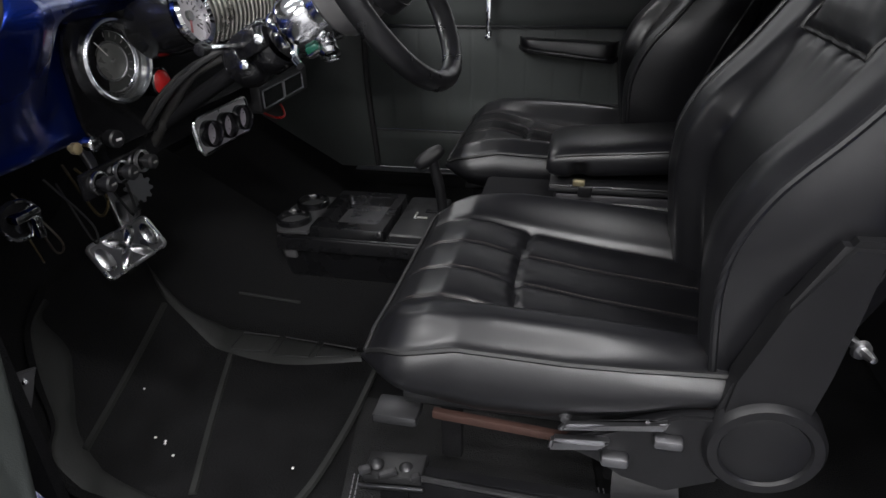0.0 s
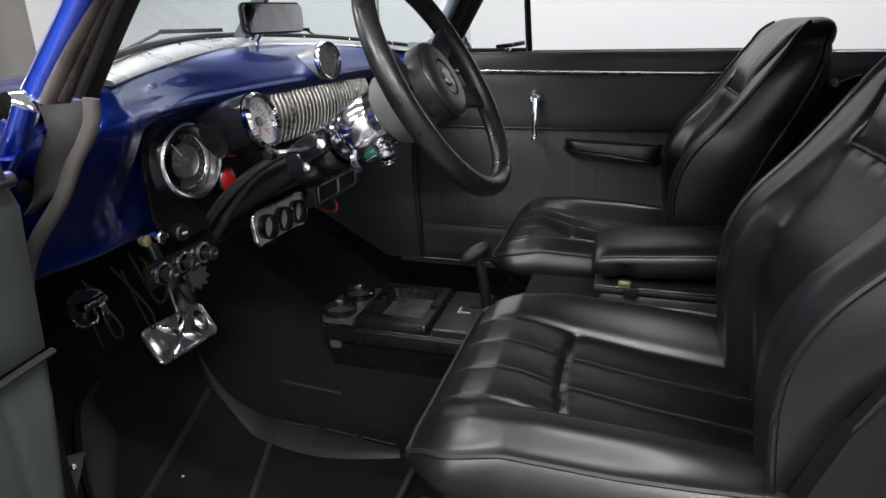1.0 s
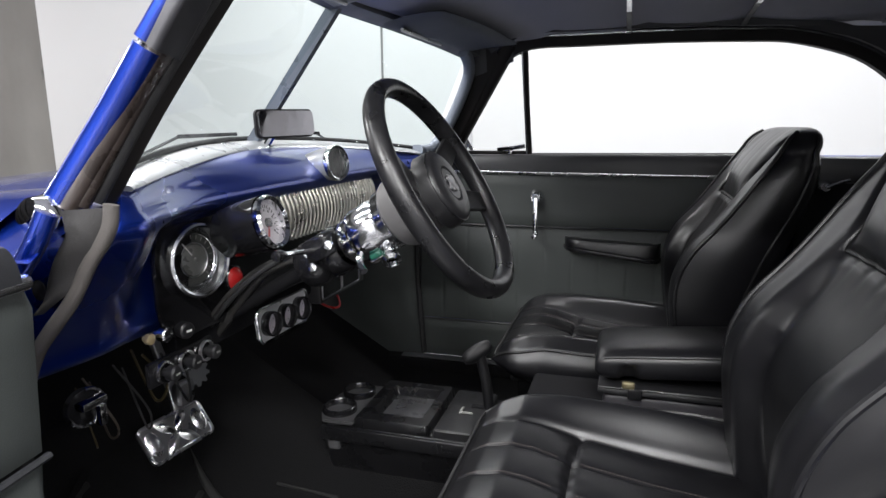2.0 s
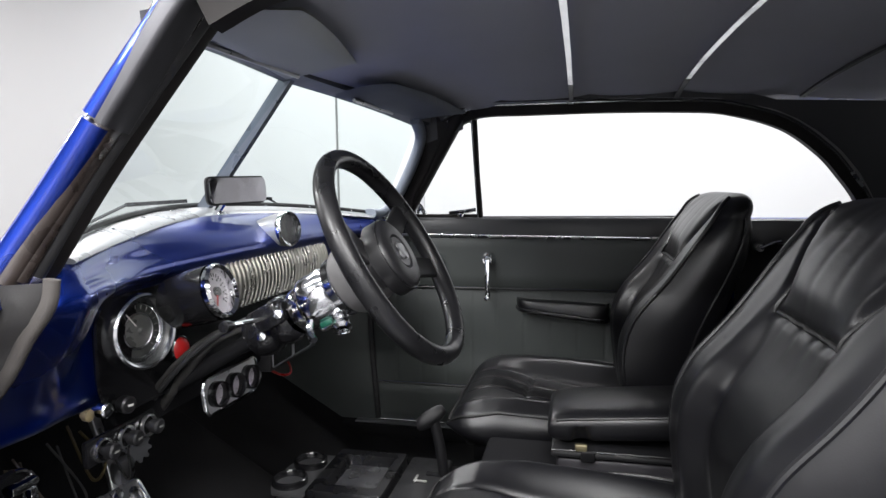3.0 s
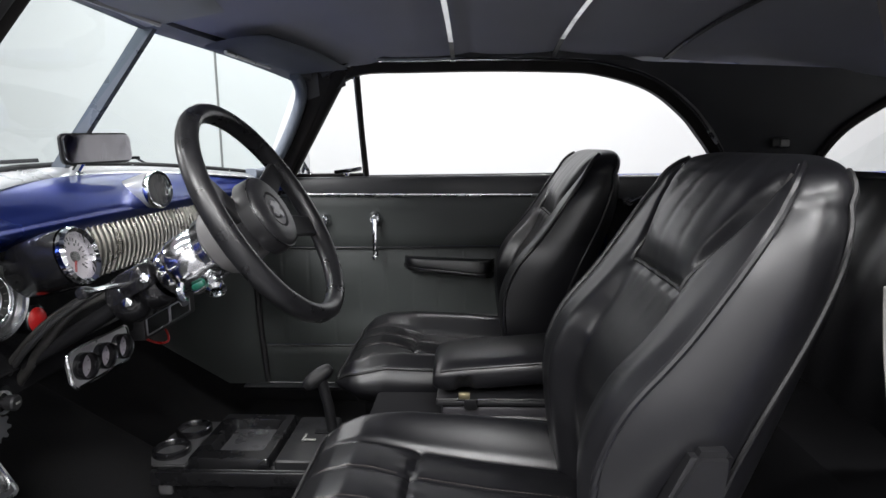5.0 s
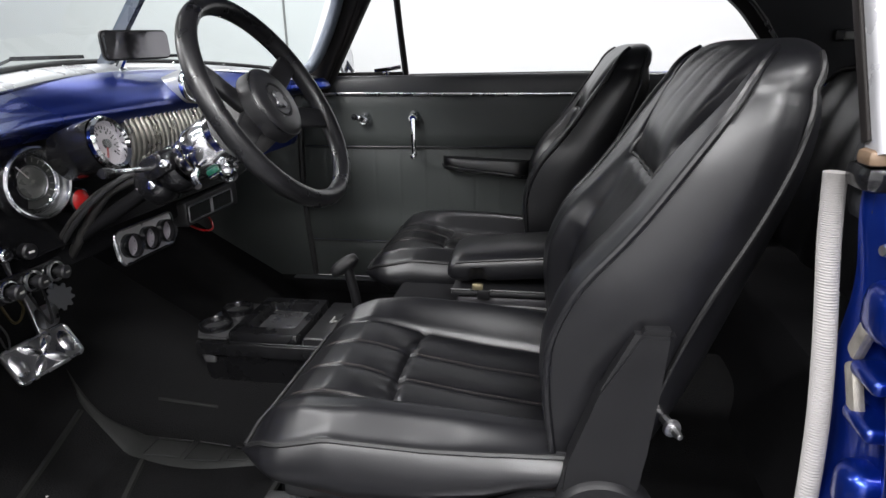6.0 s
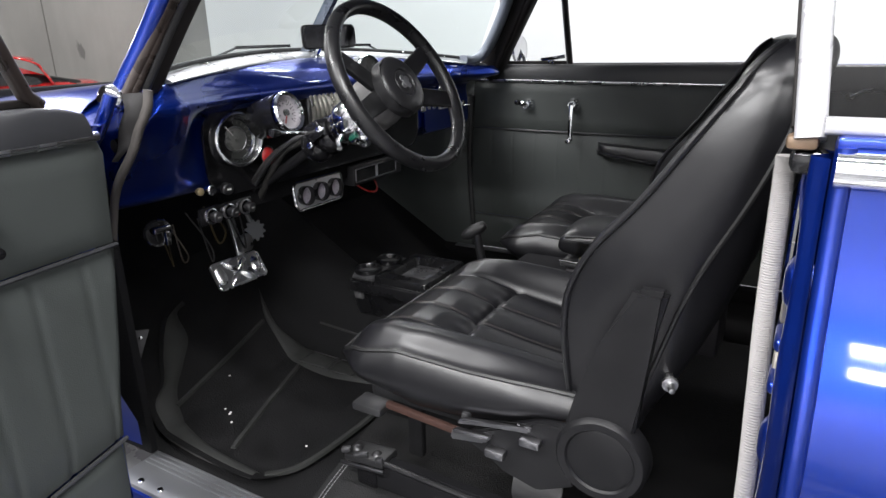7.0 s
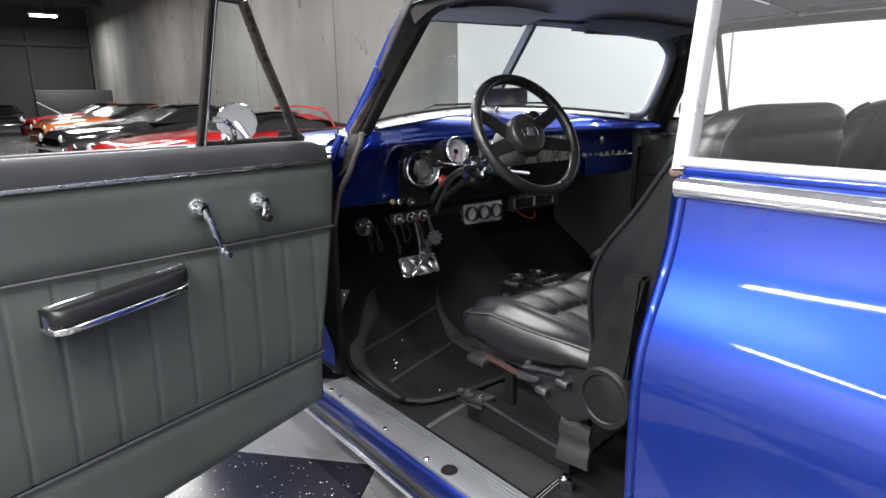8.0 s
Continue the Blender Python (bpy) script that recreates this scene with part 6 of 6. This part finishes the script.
# the tray: a raised rim round a sunk floor
part("tray", loft([plan(-0.152, -0.008, 0.182, 0.232, 0.008, 0.512), plan(-0.152, -0.008, 0.180, 0.230, 0.008, 0.534), plan(-0.152, -0.008, 0.174, 0.224, 0.007, 0.539), plan(-0.150, -0.004, 0.128, 0.160, 0.010, 0.539), plan(-0.150, -0.004, 0.122, 0.154, 0.010, 0.535), plan(-0.150, -0.004, 0.106, 0.136, 0.008, 0.517)]), CONSOLE_GLOSS, cs, "shiny black tray with a sunk floor")
part("tray_liner", box((-0.150, -0.004, 0.5185), (0.10, 0.13, 0.003), 0.001), surface("tray_floor", (0.05, 0.05, 0.053), 0.32, mottled=0.3, patch=30), cs, "worn grey tray floor")
# cup holders in a grey wedge
part("cup_plate", slab([(-0.248, -0.118), (-0.248, 0.10), (-0.335, 0.075), (-0.350, 0.02), (-0.345, -0.08), (-0.325, -0.118)], 0.008, Matrix.Translation((0, 0, 0.514)), 0.003), surface("grey_cup_plate", (0.05, 0.05, 0.052), 0.45, grain=0.1, size=300, patch=20), cs, "worn grey cup holder plate")
for cx, cy0 in ((-0.298, 0.04), (-0.305, -0.062)):
    cup = part("cup_holder", lathe([(0.024, -0.03), (0.032, -0.028), (0.0335, 0.012), (0.037, 0.017), (0.041, 0.015), (0.042, 0.006), (0.042, 0.0)], Matrix.Translation((cx, cy0, 0.520)), 28), GLOSS_BLACK, cs, "gloss black cup holder ring")
    part("cup_floor", lathe([(0, -0.016), (0.033, -0.016)], Matrix.Translation((cx, cy0, 0.520)), 22), CARPET, cup)
part("cup_tab", box((-0.285, -0.135, 0.485), (0.03, 0.02, 0.04), 0.004), surface("grey_tab", (0.06, 0.06, 0.062), 0.5, patch=20), cs)
part("side_rail", sweep([(-0.31, -0.146, 0.507), (-0.10, -0.147, 0.507), (0.13, -0.146, 0.507)], rounded(0.012, 0.034, 0.004)), CONSOLE_GLOSS, cs, "side rail of the console")
part("rail_edge", tube([(-0.24, -0.148, 0.5255), (0.12, -0.148, 0.5255)], 0.0028, 8), CONSOLE_GLOSS, cs)
part("gate_plate", loft([plan(0.0, -0.006, 0.104, 0.228, 0.006, 0.512), plan(0.0, -0.006, 0.102, 0.226, 0.006, 0.530), plan(0.0, -0.006, 0.096, 0.220, 0.006, 0.533)]), PLASTIC, cs)
part("gate_slot", box((0.03, 0.02, 0.534), (0.05, 0.016, 0.004), 0.001), BLACK_AND_SHADE, cs)
part("gate_badge", join(box((-0.012, -0.012, 0.5355), (0.006, 0.034, 0.004), 0.001), box((0.004, -0.022, 0.5355), (0.026, 0.006, 0.004), 0.001)), GREY_DIAL, cs, "pale gear position mark")
part("screw", lathe([(0, 0.004), (0.006, 0.003), (0.007, 0)], facing((0.03, -0.154, 0.505), (0, -1, 0)), 10), STEEL, cs)
sh = thing("gear_shifter", (0.03, 0.03, 0.53), "black gear shifter with a rounded grip on the console", "gear shifter")
part("lever", tube([(0.048, 0.022, 0.53), (0.04, 0.02, 0.60), (0.026, 0.019, 0.665)], 0.0125, 10, up=(1, 0, 0)), COVER, sh)
part("grip", grid(lambda u, v: Vector((0.018, 0.019, 0.672)) + Vector((0.75, 0.35, 0.5)).normalized() * (0.076 * (u - 0.5)) + Vector((-0.4, 0.9, 0)).normalized() * (0.0175 * math.sin(math.pi * min(1, max(0.02, u * 0.98))) ** 0.26 * math.cos(2 * math.pi * v)) + Vector((-0.5, -0.1, 0.8)).normalized() * (0.0185 * math.sin(math.pi * min(1, max(0.02, u * 0.98))) ** 0.26 * math.sin(2 * math.pi * v)), 22, 16, wrap_v=True, cap=True), COVER, sh)
ar = thing("console_box", (0.45, 0.05, 0.43), "black storage box with a padded lid between the seats", "console box")
def pad_f(u, v):
    x = 0.292 + 0.37 * u
    a = 2 * math.pi * v
    e = 0.45 + 0.55 * math.sqrt(max(0.0, 1 - (1 - min(1.0, u / 0.14)) ** 2))
    cy2 = math.copysign(abs(math.cos(a)) ** 0.5, math.cos(a))
    sz = math.copysign(abs(math.sin(a)) ** 0.6, math.sin(a))
    crown = 0.006 * (1 - cy2 ** 2) if sz > 0 else 0.0
    notch = 0.022 * math.exp(-((x - 0.362) / 0.016) ** 4) * max(0.0, -cy2) ** 6 * max(0.0, -sz + 0.25)
    return Vector((x, 0.05 + 0.105 * cy2 * (0.86 + 0.14 * e) + notch * 0.8, 0.690 + 0.030 * u + 0.036 * sz * e + crown + notch))


part("pad", grid(pad_f, 60, 72, wrap_v=True, cap=True), LEATHER, ar, "padded black leather lid")
part("seam", tube([pad_f(0.05 + 0.95 * i / 20, 0.44) + Vector((0, -0.001, 0.004)) for i in range(21)], 0.0026, 6), LEATHER_MATT, ar)
part("box", box((0.50, 0.05, 0.53), (0.38, 0.19, 0.20), 0.012), surface("violet_grey_plastic", (0.017, 0.016, 0.019), 0.4, grain=0.15, size=400, patch=20, depth=0.0005), ar)
part("box_lip", box((0.495, 0.05, 0.640), (0.392, 0.204, 0.014), 0.005), PLASTIC, ar)
part("box_lip_bead", tube([(0.30, -0.053, 0.650), (0.69, -0.053, 0.650)], 0.003, 8), CONSOLE_GLOSS, ar)
part("latch", box((0.362, -0.052, 0.658), (0.026, 0.012, 0.016), 0.004), surface("brass_latch", (0.30, 0.26, 0.16), 0.35, 0.8, mottled=0.3, patch=60), ar, "worn brass latch")
part("latch_plate", box((0.376, -0.055, 0.640), (0.030, 0.008, 0.024), 0.003), CONSOLE_GLOSS, ar)

# ---------------------------------------------------------------- floor mat
def floor_z(x, y):
    return 0.30 + 0.6 * max(0, -0.42 - x) + 0.165 * math.exp(-(y / 0.155) ** 4)


def floored(pts, lift, n=6):
    return [Vector((p.x, p.y, floor_z(p.x, p.y) + lift)) for p in smooth_path([(x, y, 0) for x, y in pts], n)]


fm = thing("floor_mat", (-0.35, -0.5, 0.32), "worn black rubber floor mat with grey ribs", "floor mat")
OUTER = smooth_path([(-0.72, -0.42, 0), (-0.663, -0.532, 0), (-0.594, -0.604, 0), (-0.521, -0.662, 0), (-0.467, -0.735, 0), (-0.30, -0.764, 0), (-0.11, -0.764, 0), (-0.05, -0.69, 0)], 6)
INNER = smooth_path([(-0.72, -0.17, 0), (-0.66, -0.195, 0), (-0.60, -0.215, 0), (-0.513, -0.253, 0), (-0.417, -0.24, 0), (-0.25, -0.249, 0), (-0.10, -0.27, 0), (-0.025, -0.31, 0)], 6)


def mat_pt(u, v, lift=0.012):
    p = along(OUTER, u).lerp(along(INNER, u), v)
    return Vector((p.x, p.y, floor_z(p.x, p.y) + lift + 0.012 * sstep(0.08, 0.0, v) + 0.003 * math.sin(11 * u + 3 * v)))


part("sheet", grid(lambda u, v: mat_pt(u, v), 60, 40), MAT, fm)


def mat_rib(pts, w):
    return sweep(floored(pts, 0.018), [(-w, -0.004), (w, -0.004), (w * 0.7, 0.003), (-w * 0.7, 0.003)])


def mat_band(a, b, lift=0.019):
    A, B = smooth_path([(x, y, 0) for x, y in a], 6), smooth_path([(x, y, 0) for x, y in b], 6)
    def f(u, v):
        p = along(A, u).lerp(along(B, u), v)
        return Vector((p.x, p.y, floor_z(p.x, p.y) + lift + 0.004 * math.sin(math.pi * v) - 0.006 * (abs(2 * v - 1) ** 6)))
    return grid(f, 36, 8)


part("rib", mat_rib([(-0.548, -0.281), (-0.505, -0.46), (-0.46, -0.668)], 0.007), MAT_EDGE, fm)
part("rib", mat_rib([(-0.363, -0.338), (-0.30, -0.52), (-0.233, -0.700)], 0.007), MAT_EDGE, fm)
part("rib", mat_rib([(-0.03, -0.324), (-0.03, -0.5), (-0.05, -0.672), (-0.10, -0.735)], 0.007), MAT_EDGE, fm)
part("edge_band", mat_band([(-0.70, -0.44), (-0.663, -0.528), (-0.594, -0.60), (-0.521, -0.658), (-0.470, -0.728), (-0.30, -0.758), (-0.12, -0.758)], [(-0.69, -0.435), (-0.674, -0.475), (-0.601, -0.507), (-0.544, -0.575), (-0.466, -0.659), (-0.30, -0.715), (-0.11, -0.735)]), MAT_EDGE, fm, "worn grey edge of the mat")
part("edge_band", mat_band([(-0.64, -0.20), (-0.513, -0.256), (-0.417, -0.243), (-0.238, -0.254), (-0.079, -0.278)], [(-0.60, -0.232), (-0.541, -0.272), (-0.397, -0.322), (-0.236, -0.344), (-0.069, -0.303)]), MAT_EDGE, fm, "worn grey edge of the mat")
for x0, x1, ya, yb, yc, yd in ((-0.37, -0.28, -0.262, -0.262, -0.325, -0.322), (-0.265, -0.185, -0.262, -0.268, -0.33, -0.322), (-0.17, -0.09, -0.268, -0.276, -0.318, -0.302)):
    part("mat_cell", tube([Vector((x, y, floor_z(x, y) + 0.024)) for x, y in ((x0, ya), (x1, yb), (x1, yd), (x0, yc))], 0.0018, 5, True), RUBBER, fm)
# dusty carpet, its colour also raised for the light falling by the sill
part("sill_carpet", grid(lambda u, v: (lambda x, y: Vector((x, y, floor_z(x, y) + 0.005 + 0.0015 * math.sin(21 * x + 9 * y) * math.sin(17 * y))))(0.035 - 0.19 * (v * 0.37) + 0.425 * u + 0.1 * u * v * 0.2, -0.772 + 0.37 * v), 30, 24), surface("dusty_lit_carpet", (0.022, 0.022, 0.0225), 0.95, grain=0.9, size=380, mottled=0.75, patch=9, depth=0.004, spec=0.1), body, "dusty charcoal carpet beside the seat, paler for the light there")
part("tunnel_edge", tube([(-0.43, -0.16, floor_z(-0.43, -0.16) + 0.004), (-0.27, -0.162, floor_z(-0.27, -0.162) + 0.004)], 0.0035, 6), MAT_EDGE, fm)
for pts in ([(0.022, -0.60), (0.04, -0.70), (0.058, -0.775)], [(0.436, -0.55), (0.455, -0.66), (0.475, -0.775)]):
    for k in (-0.004, 0.004):
        q = floored([(x + k, y) for x, y in pts], 0.0085, 10)
        solo("carpet_seam", join(*[tube([q[i], q[i].lerp(q[i + 1], 0.75)], 0.0011, 4) for i in range(len(q) - 1)]), surface("pale_thread", (0.2, 0.2, 0.21), 0.8, patch=60), "pale stitched seam in the carpet", "seam", "structure")
for i, (x, y) in enumerate(((-0.375, -0.595), (-0.351, -0.60), (-0.348, -0.606), (-0.316, -0.629), (-0.09, -0.615), (-0.46, -0.5))):
    solo("crumb", box((x, y, floor_z(x, y) + 0.016), (0.0045, 0.0045, 0.003), 0.001), CREAM, "tiny pale crumb lying on the floor mat", "crumb", group="crumbs")

# ---------------------------------------------------------------- parked cars in the hall
def parked_car(at, turn, paint, roof_paint, label, low=1.0, hoop=False):
    c = thing("car", (0, 0, 0), label, "car", "parked cars")
    top = [(-2.25, 0.62), (-2.15, 0.74), (-1.6, 0.80), (-0.8, 0.88), (0.0, 0.89), (1.2, 0.91), (2.0, 0.88), (2.25, 0.78), (2.3, 0.6)]

    def shell(u, v):
        x = -2.28 + 4.56 * u
        zt = lerp_table(top, x) * low
        w = 0.90 - 0.16 * abs(x / 2.28) ** 5
        a = math.pi * v
        cx = math.copysign(abs(math.cos(a)) ** 0.35, math.cos(a))
        arch = 0.0
        for wx in (-1.35, 1.35):
            arch = max(arch, 0.34 - abs(x - wx)) if abs(x - wx) < 0.34 else arch
        zb = 0.22 + (math.sqrt(max(0, 0.34 ** 2 - (0.34 - arch) ** 2)) * 1.15 if arch > 0 else 0)
        return Vector((x, w * cx, zb + (zt - zb) * min(1, abs(math.sin(a)) ** 0.55)))
    part("body", grid(shell, 60, 26), paint, c)

    def cabin(u, v):
        x = lerp_table([(0, -0.75), (0.35, -0.1), (0.6, 0.6), (1, 1.6)], u)
        zt = lerp_table([(-0.75, 0.87), (-0.1, 1.14), (0.1, 1.19), (0.6, 1.19), (1.6, 0.9)], x) * low
        w = 0.74 - 0.16 * max(0, (zt / low - 0.87) / 0.32)
        a = math.pi * v
        cx = math.copysign(abs(math.cos(a)) ** 0.4, math.cos(a))
        return Vector((x, (w + 0.1 * abs(math.cos(a))) * cx, 0.84 * low + (zt - 0.84 * low) * abs(math.sin(a)) ** 0.5))
    part("window", grid(cabin, 24, 18), GLOSS_BLACK, c, "dark car windows")
    part("roof", grid(lambda u, v: Vector((-0.12 + 0.85 * u, -0.52 + 1.04 * v, (1.175 + 0.025 * math.sin(math.pi * u) - 0.03 * (2 * v - 1) ** 4) * low + 0.012)), 8, 8), roof_paint, c)
    for sy in (-1, 1):
        part("rear_pillar", slab([(0.5, 1.13 * low), (0.78, 1.13 * low), (1.4, 0.9 * low), (1.08, 0.88 * low)], 0.04, Matrix(((1, 0, 0, 0), (0, 0, sy, sy * 0.64), (0, 1, 0, 0), (0, 0, 0, 1)))), paint, c)
    for wx in (-1.35, 1.35):
        for sy in (-1, 1):
            w = part("wheel", lathe([(0.20, -0.1), (0.31, -0.1), (0.335, -0.07), (0.335, 0.07), (0.31, 0.1), (0.20, 0.1)], facing((wx, sy * 0.78, 0.335), (0, sy, 0)), 24), TYRE, c)
            part("hub_cap", lathe([(0, 0.09), (0.12, 0.085), (0.2, 0.095), (0.21, 0.06)], facing((wx, sy * 0.78, 0.335), (0, sy, 0)), 20), CHROME, w)
    for ex in (-2.27, 2.27):
        part("bumper", tube([(ex * 0.96, -0.8, 0.45), (ex * 1.01, -0.5, 0.45), (ex * 1.02, 0.5, 0.45), (ex * 0.96, 0.8, 0.45)], 0.05, 8), CHROME, c)
    for sy in (-0.6, 0.6):
        part("headlight", lathe([(0, 0.03), (0.06, 0.02), (0.08, 0)], facing((-2.24, sy, 0.62 * low), (-1, 0, 0.1)), 16), CREAM, c)
        part("tail_light", box((2.24, sy, 0.68 * low), (0.04, 0.2, 0.08), 0.01), RED, c)
    if hoop:
        part("roof_hoop", sweep(smooth_path([(1.2, -0.80, 0.74), (1.12, -0.73, 0.94), (1.0, -0.60, 1.085), (0.98, 0, 1.11), (1.0, 0.60, 1.085), (1.12, 0.73, 0.94), (1.2, 0.80, 0.74)], 6), rounded(0.20, 0.03, 0.01), up=(0, 0, 1)), paint, c, "red roof hoop behind the side window")
    c.matrix_basis = Matrix.Translation(at) @ pose(0, 0, 0, 0, 0, turn)
    return c


RED_PAINT = surface("red_car_paint", (0.45, 0.012, 0.012), 0.2, 0.1, coat=1.0, patch=4)
BLACK_PAINT = surface("black_car_paint", (0.012, 0.012, 0.013), 0.15, coat=1.0, patch=4)
ORANGE_PAINT = surface("orange_car_paint", (0.30, 0.085, 0.025), 0.22, 0.1, coat=1.0, patch=4)
WHITE_PAINT = surface("white_car_paint", (0.45, 0.44, 0.42), 0.25, coat=0.6, patch=4)
BROWN_PAINT = surface("copper_car_paint", (0.22, 0.07, 0.025), 0.22, 0.4, coat=1.0, patch=4)
parked_car((-8.9, 2.25, 0), 97, RED_PAINT, BLACK_PAINT, "bright red low sports coupe with dark windows parked in the row", 0.88, True)
parked_car((-12.2, 2.0, 0), 98, BLACK_PAINT, BLACK_PAINT, "gloss black low coupe parked behind the red one", 0.98)
parked_car((-15.3, 2.55, 0), 98, WHITE_PAINT, BLACK_PAINT, "white coupe with a black roof parked in the row", 0.95)
parked_car((-18.3, 2.45, 0), 98, ORANGE_PAINT, BLACK_PAINT, "orange coupe with a dark roof parked in the row", 1.0)
parked_car((-21.4, 2.85, 0), 98, BROWN_PAINT, BROWN_PAINT, "copper brown coupe parked in the row", 1.02)
parked_car((-24.4, 2.85, 0), 98, RED_PAINT, BLACK_PAINT, "dark red coupe near the end of the row", 1.02)
parked_car((-31.0, 0.3, 0), 178, BLACK_PAINT, BLACK_PAINT, "dark car far back in the hall", 1.0)
pole = thing("barrier_pole", (-12.6, 0.9, 0), "thin pale leaning pole among the parked cars", "pole")
part("rod", tube([(-12.35, 0.34, 0.0), (-12.3, 0.3, 0.8), (-12.7, 0.1, 1.02), (-13.2, -0.2, 1.24)], 0.012, 6), WINDLACE, pole)

# ---------------------------------------------------------------- floor tiles
TILE_BLACK, tn, tl, tb = nodes_of("black_flecked_tile")
tco = tn.new("ShaderNodeTexCoord")
tv = tn.new("ShaderNodeTexVoronoi")
tv.inputs["Scale"].default_value, tv.inputs["Randomness"].default_value = 78, 1.0
tl.new(tco.outputs["Object"], tv.inputs["Vector"])
tr = tn.new("ShaderNodeValToRGB")
tr.color_ramp.elements[0].position, tr.color_ramp.elements[0].color = 0.10, (0.55, 0.55, 0.56, 1)
tr.color_ramp.elements[1].position, tr.color_ramp.elements[1].color = 0.16, (0.012, 0.012, 0.016, 1)
tz = tn.new("ShaderNodeTexNoise")
tz.inputs["Scale"].default_value = 30
tl.new(tco.outputs["Object"], tz.inputs["Vector"])
tg2 = tn.new("ShaderNodeMath")
tg2.operation = "MULTIPLY_ADD"
tg2.inputs[1].default_value, tg2.inputs[2].default_value = 0.7, -0.28
tl.new(tz.outputs["Fac"], tg2.inputs[0])
ta = tn.new("ShaderNodeMath")
ta.operation = "ADD"
tl.new(tv.outputs["Distance"], ta.inputs[0])
tl.new(tg2.outputs[0], ta.inputs[1])
tl.new(ta.outputs[0], tr.inputs[0])
tl.new(tr.outputs[0], tb.inputs["Base Color"])
tb.inputs["Roughness"].default_value = 0.2
TILE_PALE = surface("pale_tile", (0.125, 0.125, 0.13), 0.24, grain=0.04, size=60, mottled=0.1, patch=4, coat=0.2)
tile_root = bpy.data.objects["floor"]
meshes = {}
for key, mat in ((0, TILE_PALE), (1, TILE_BLACK)):
    tbm = box((0, 0, 0), (TILE - 0.003, TILE - 0.003, 0.012), 0.0015, seg=1)
    me = bpy.data.meshes.new("tile")
    tbm.to_mesh(me)
    tbm.free()
    me.materials.append(mat)
    meshes[key] = me
CORNER = Vector((-0.287, -0.735, 0))
tu = Vector((-0.756, -0.655, 0)).normalized()
tw = Vector((-tu.y, tu.x, 0))
for i in range(-6, 7):
    for j in range(-6, 7):
        ob = new("tile", meshes[(i + j + 1) % 2])
        p = CORNER + tu * (TILE * (i + 0.5)) + tw * (TILE * (j + 0.5))
        ob.matrix_basis = Matrix.Translation((p.x, p.y, -0.002)) @ pose(0, 0, 0, 0, 0, math.degrees(math.atan2(tu.y, tu.x)))
        ob.parent = tile_root
# the rest of the chequered floor, too far off to pick apart
rest = {0: bmesh.new(), 1: bmesh.new()}
half = (TILE - 0.003) / 2
for i in range(-16, 17):
    for j in range(-16, 17):
        p = CORNER + tu * (TILE * (i + 0.5)) + tw * (TILE * (j + 0.5))
        if (-6 <= i <= 6 and -6 <= j <= 6) or not (-6.6 < p.x < 7.2 and -7.6 < p.y < 4.6):
            continue
        b = rest[(i + j + 1) % 2]
        top = [b.verts.new(p + tu * (half * a) + tw * (half * c) + Vector((0, 0, 0.004))) for a, c in ((-1, -1), (1, -1), (1, 1), (-1, 1))]
        low = [b.verts.new(v.co - Vector((0, 0, 0.012))) for v in top]
        b.faces.new(top)
        for k in range(4):
            b.faces.new((top[k], low[k], low[(k + 1) % 4], top[(k + 1) % 4]))
for key, mat in ((0, TILE_PALE), (1, TILE_BLACK)):
    tagged(part("tiles", rest[key], mat, tile_root), kind="stuff")
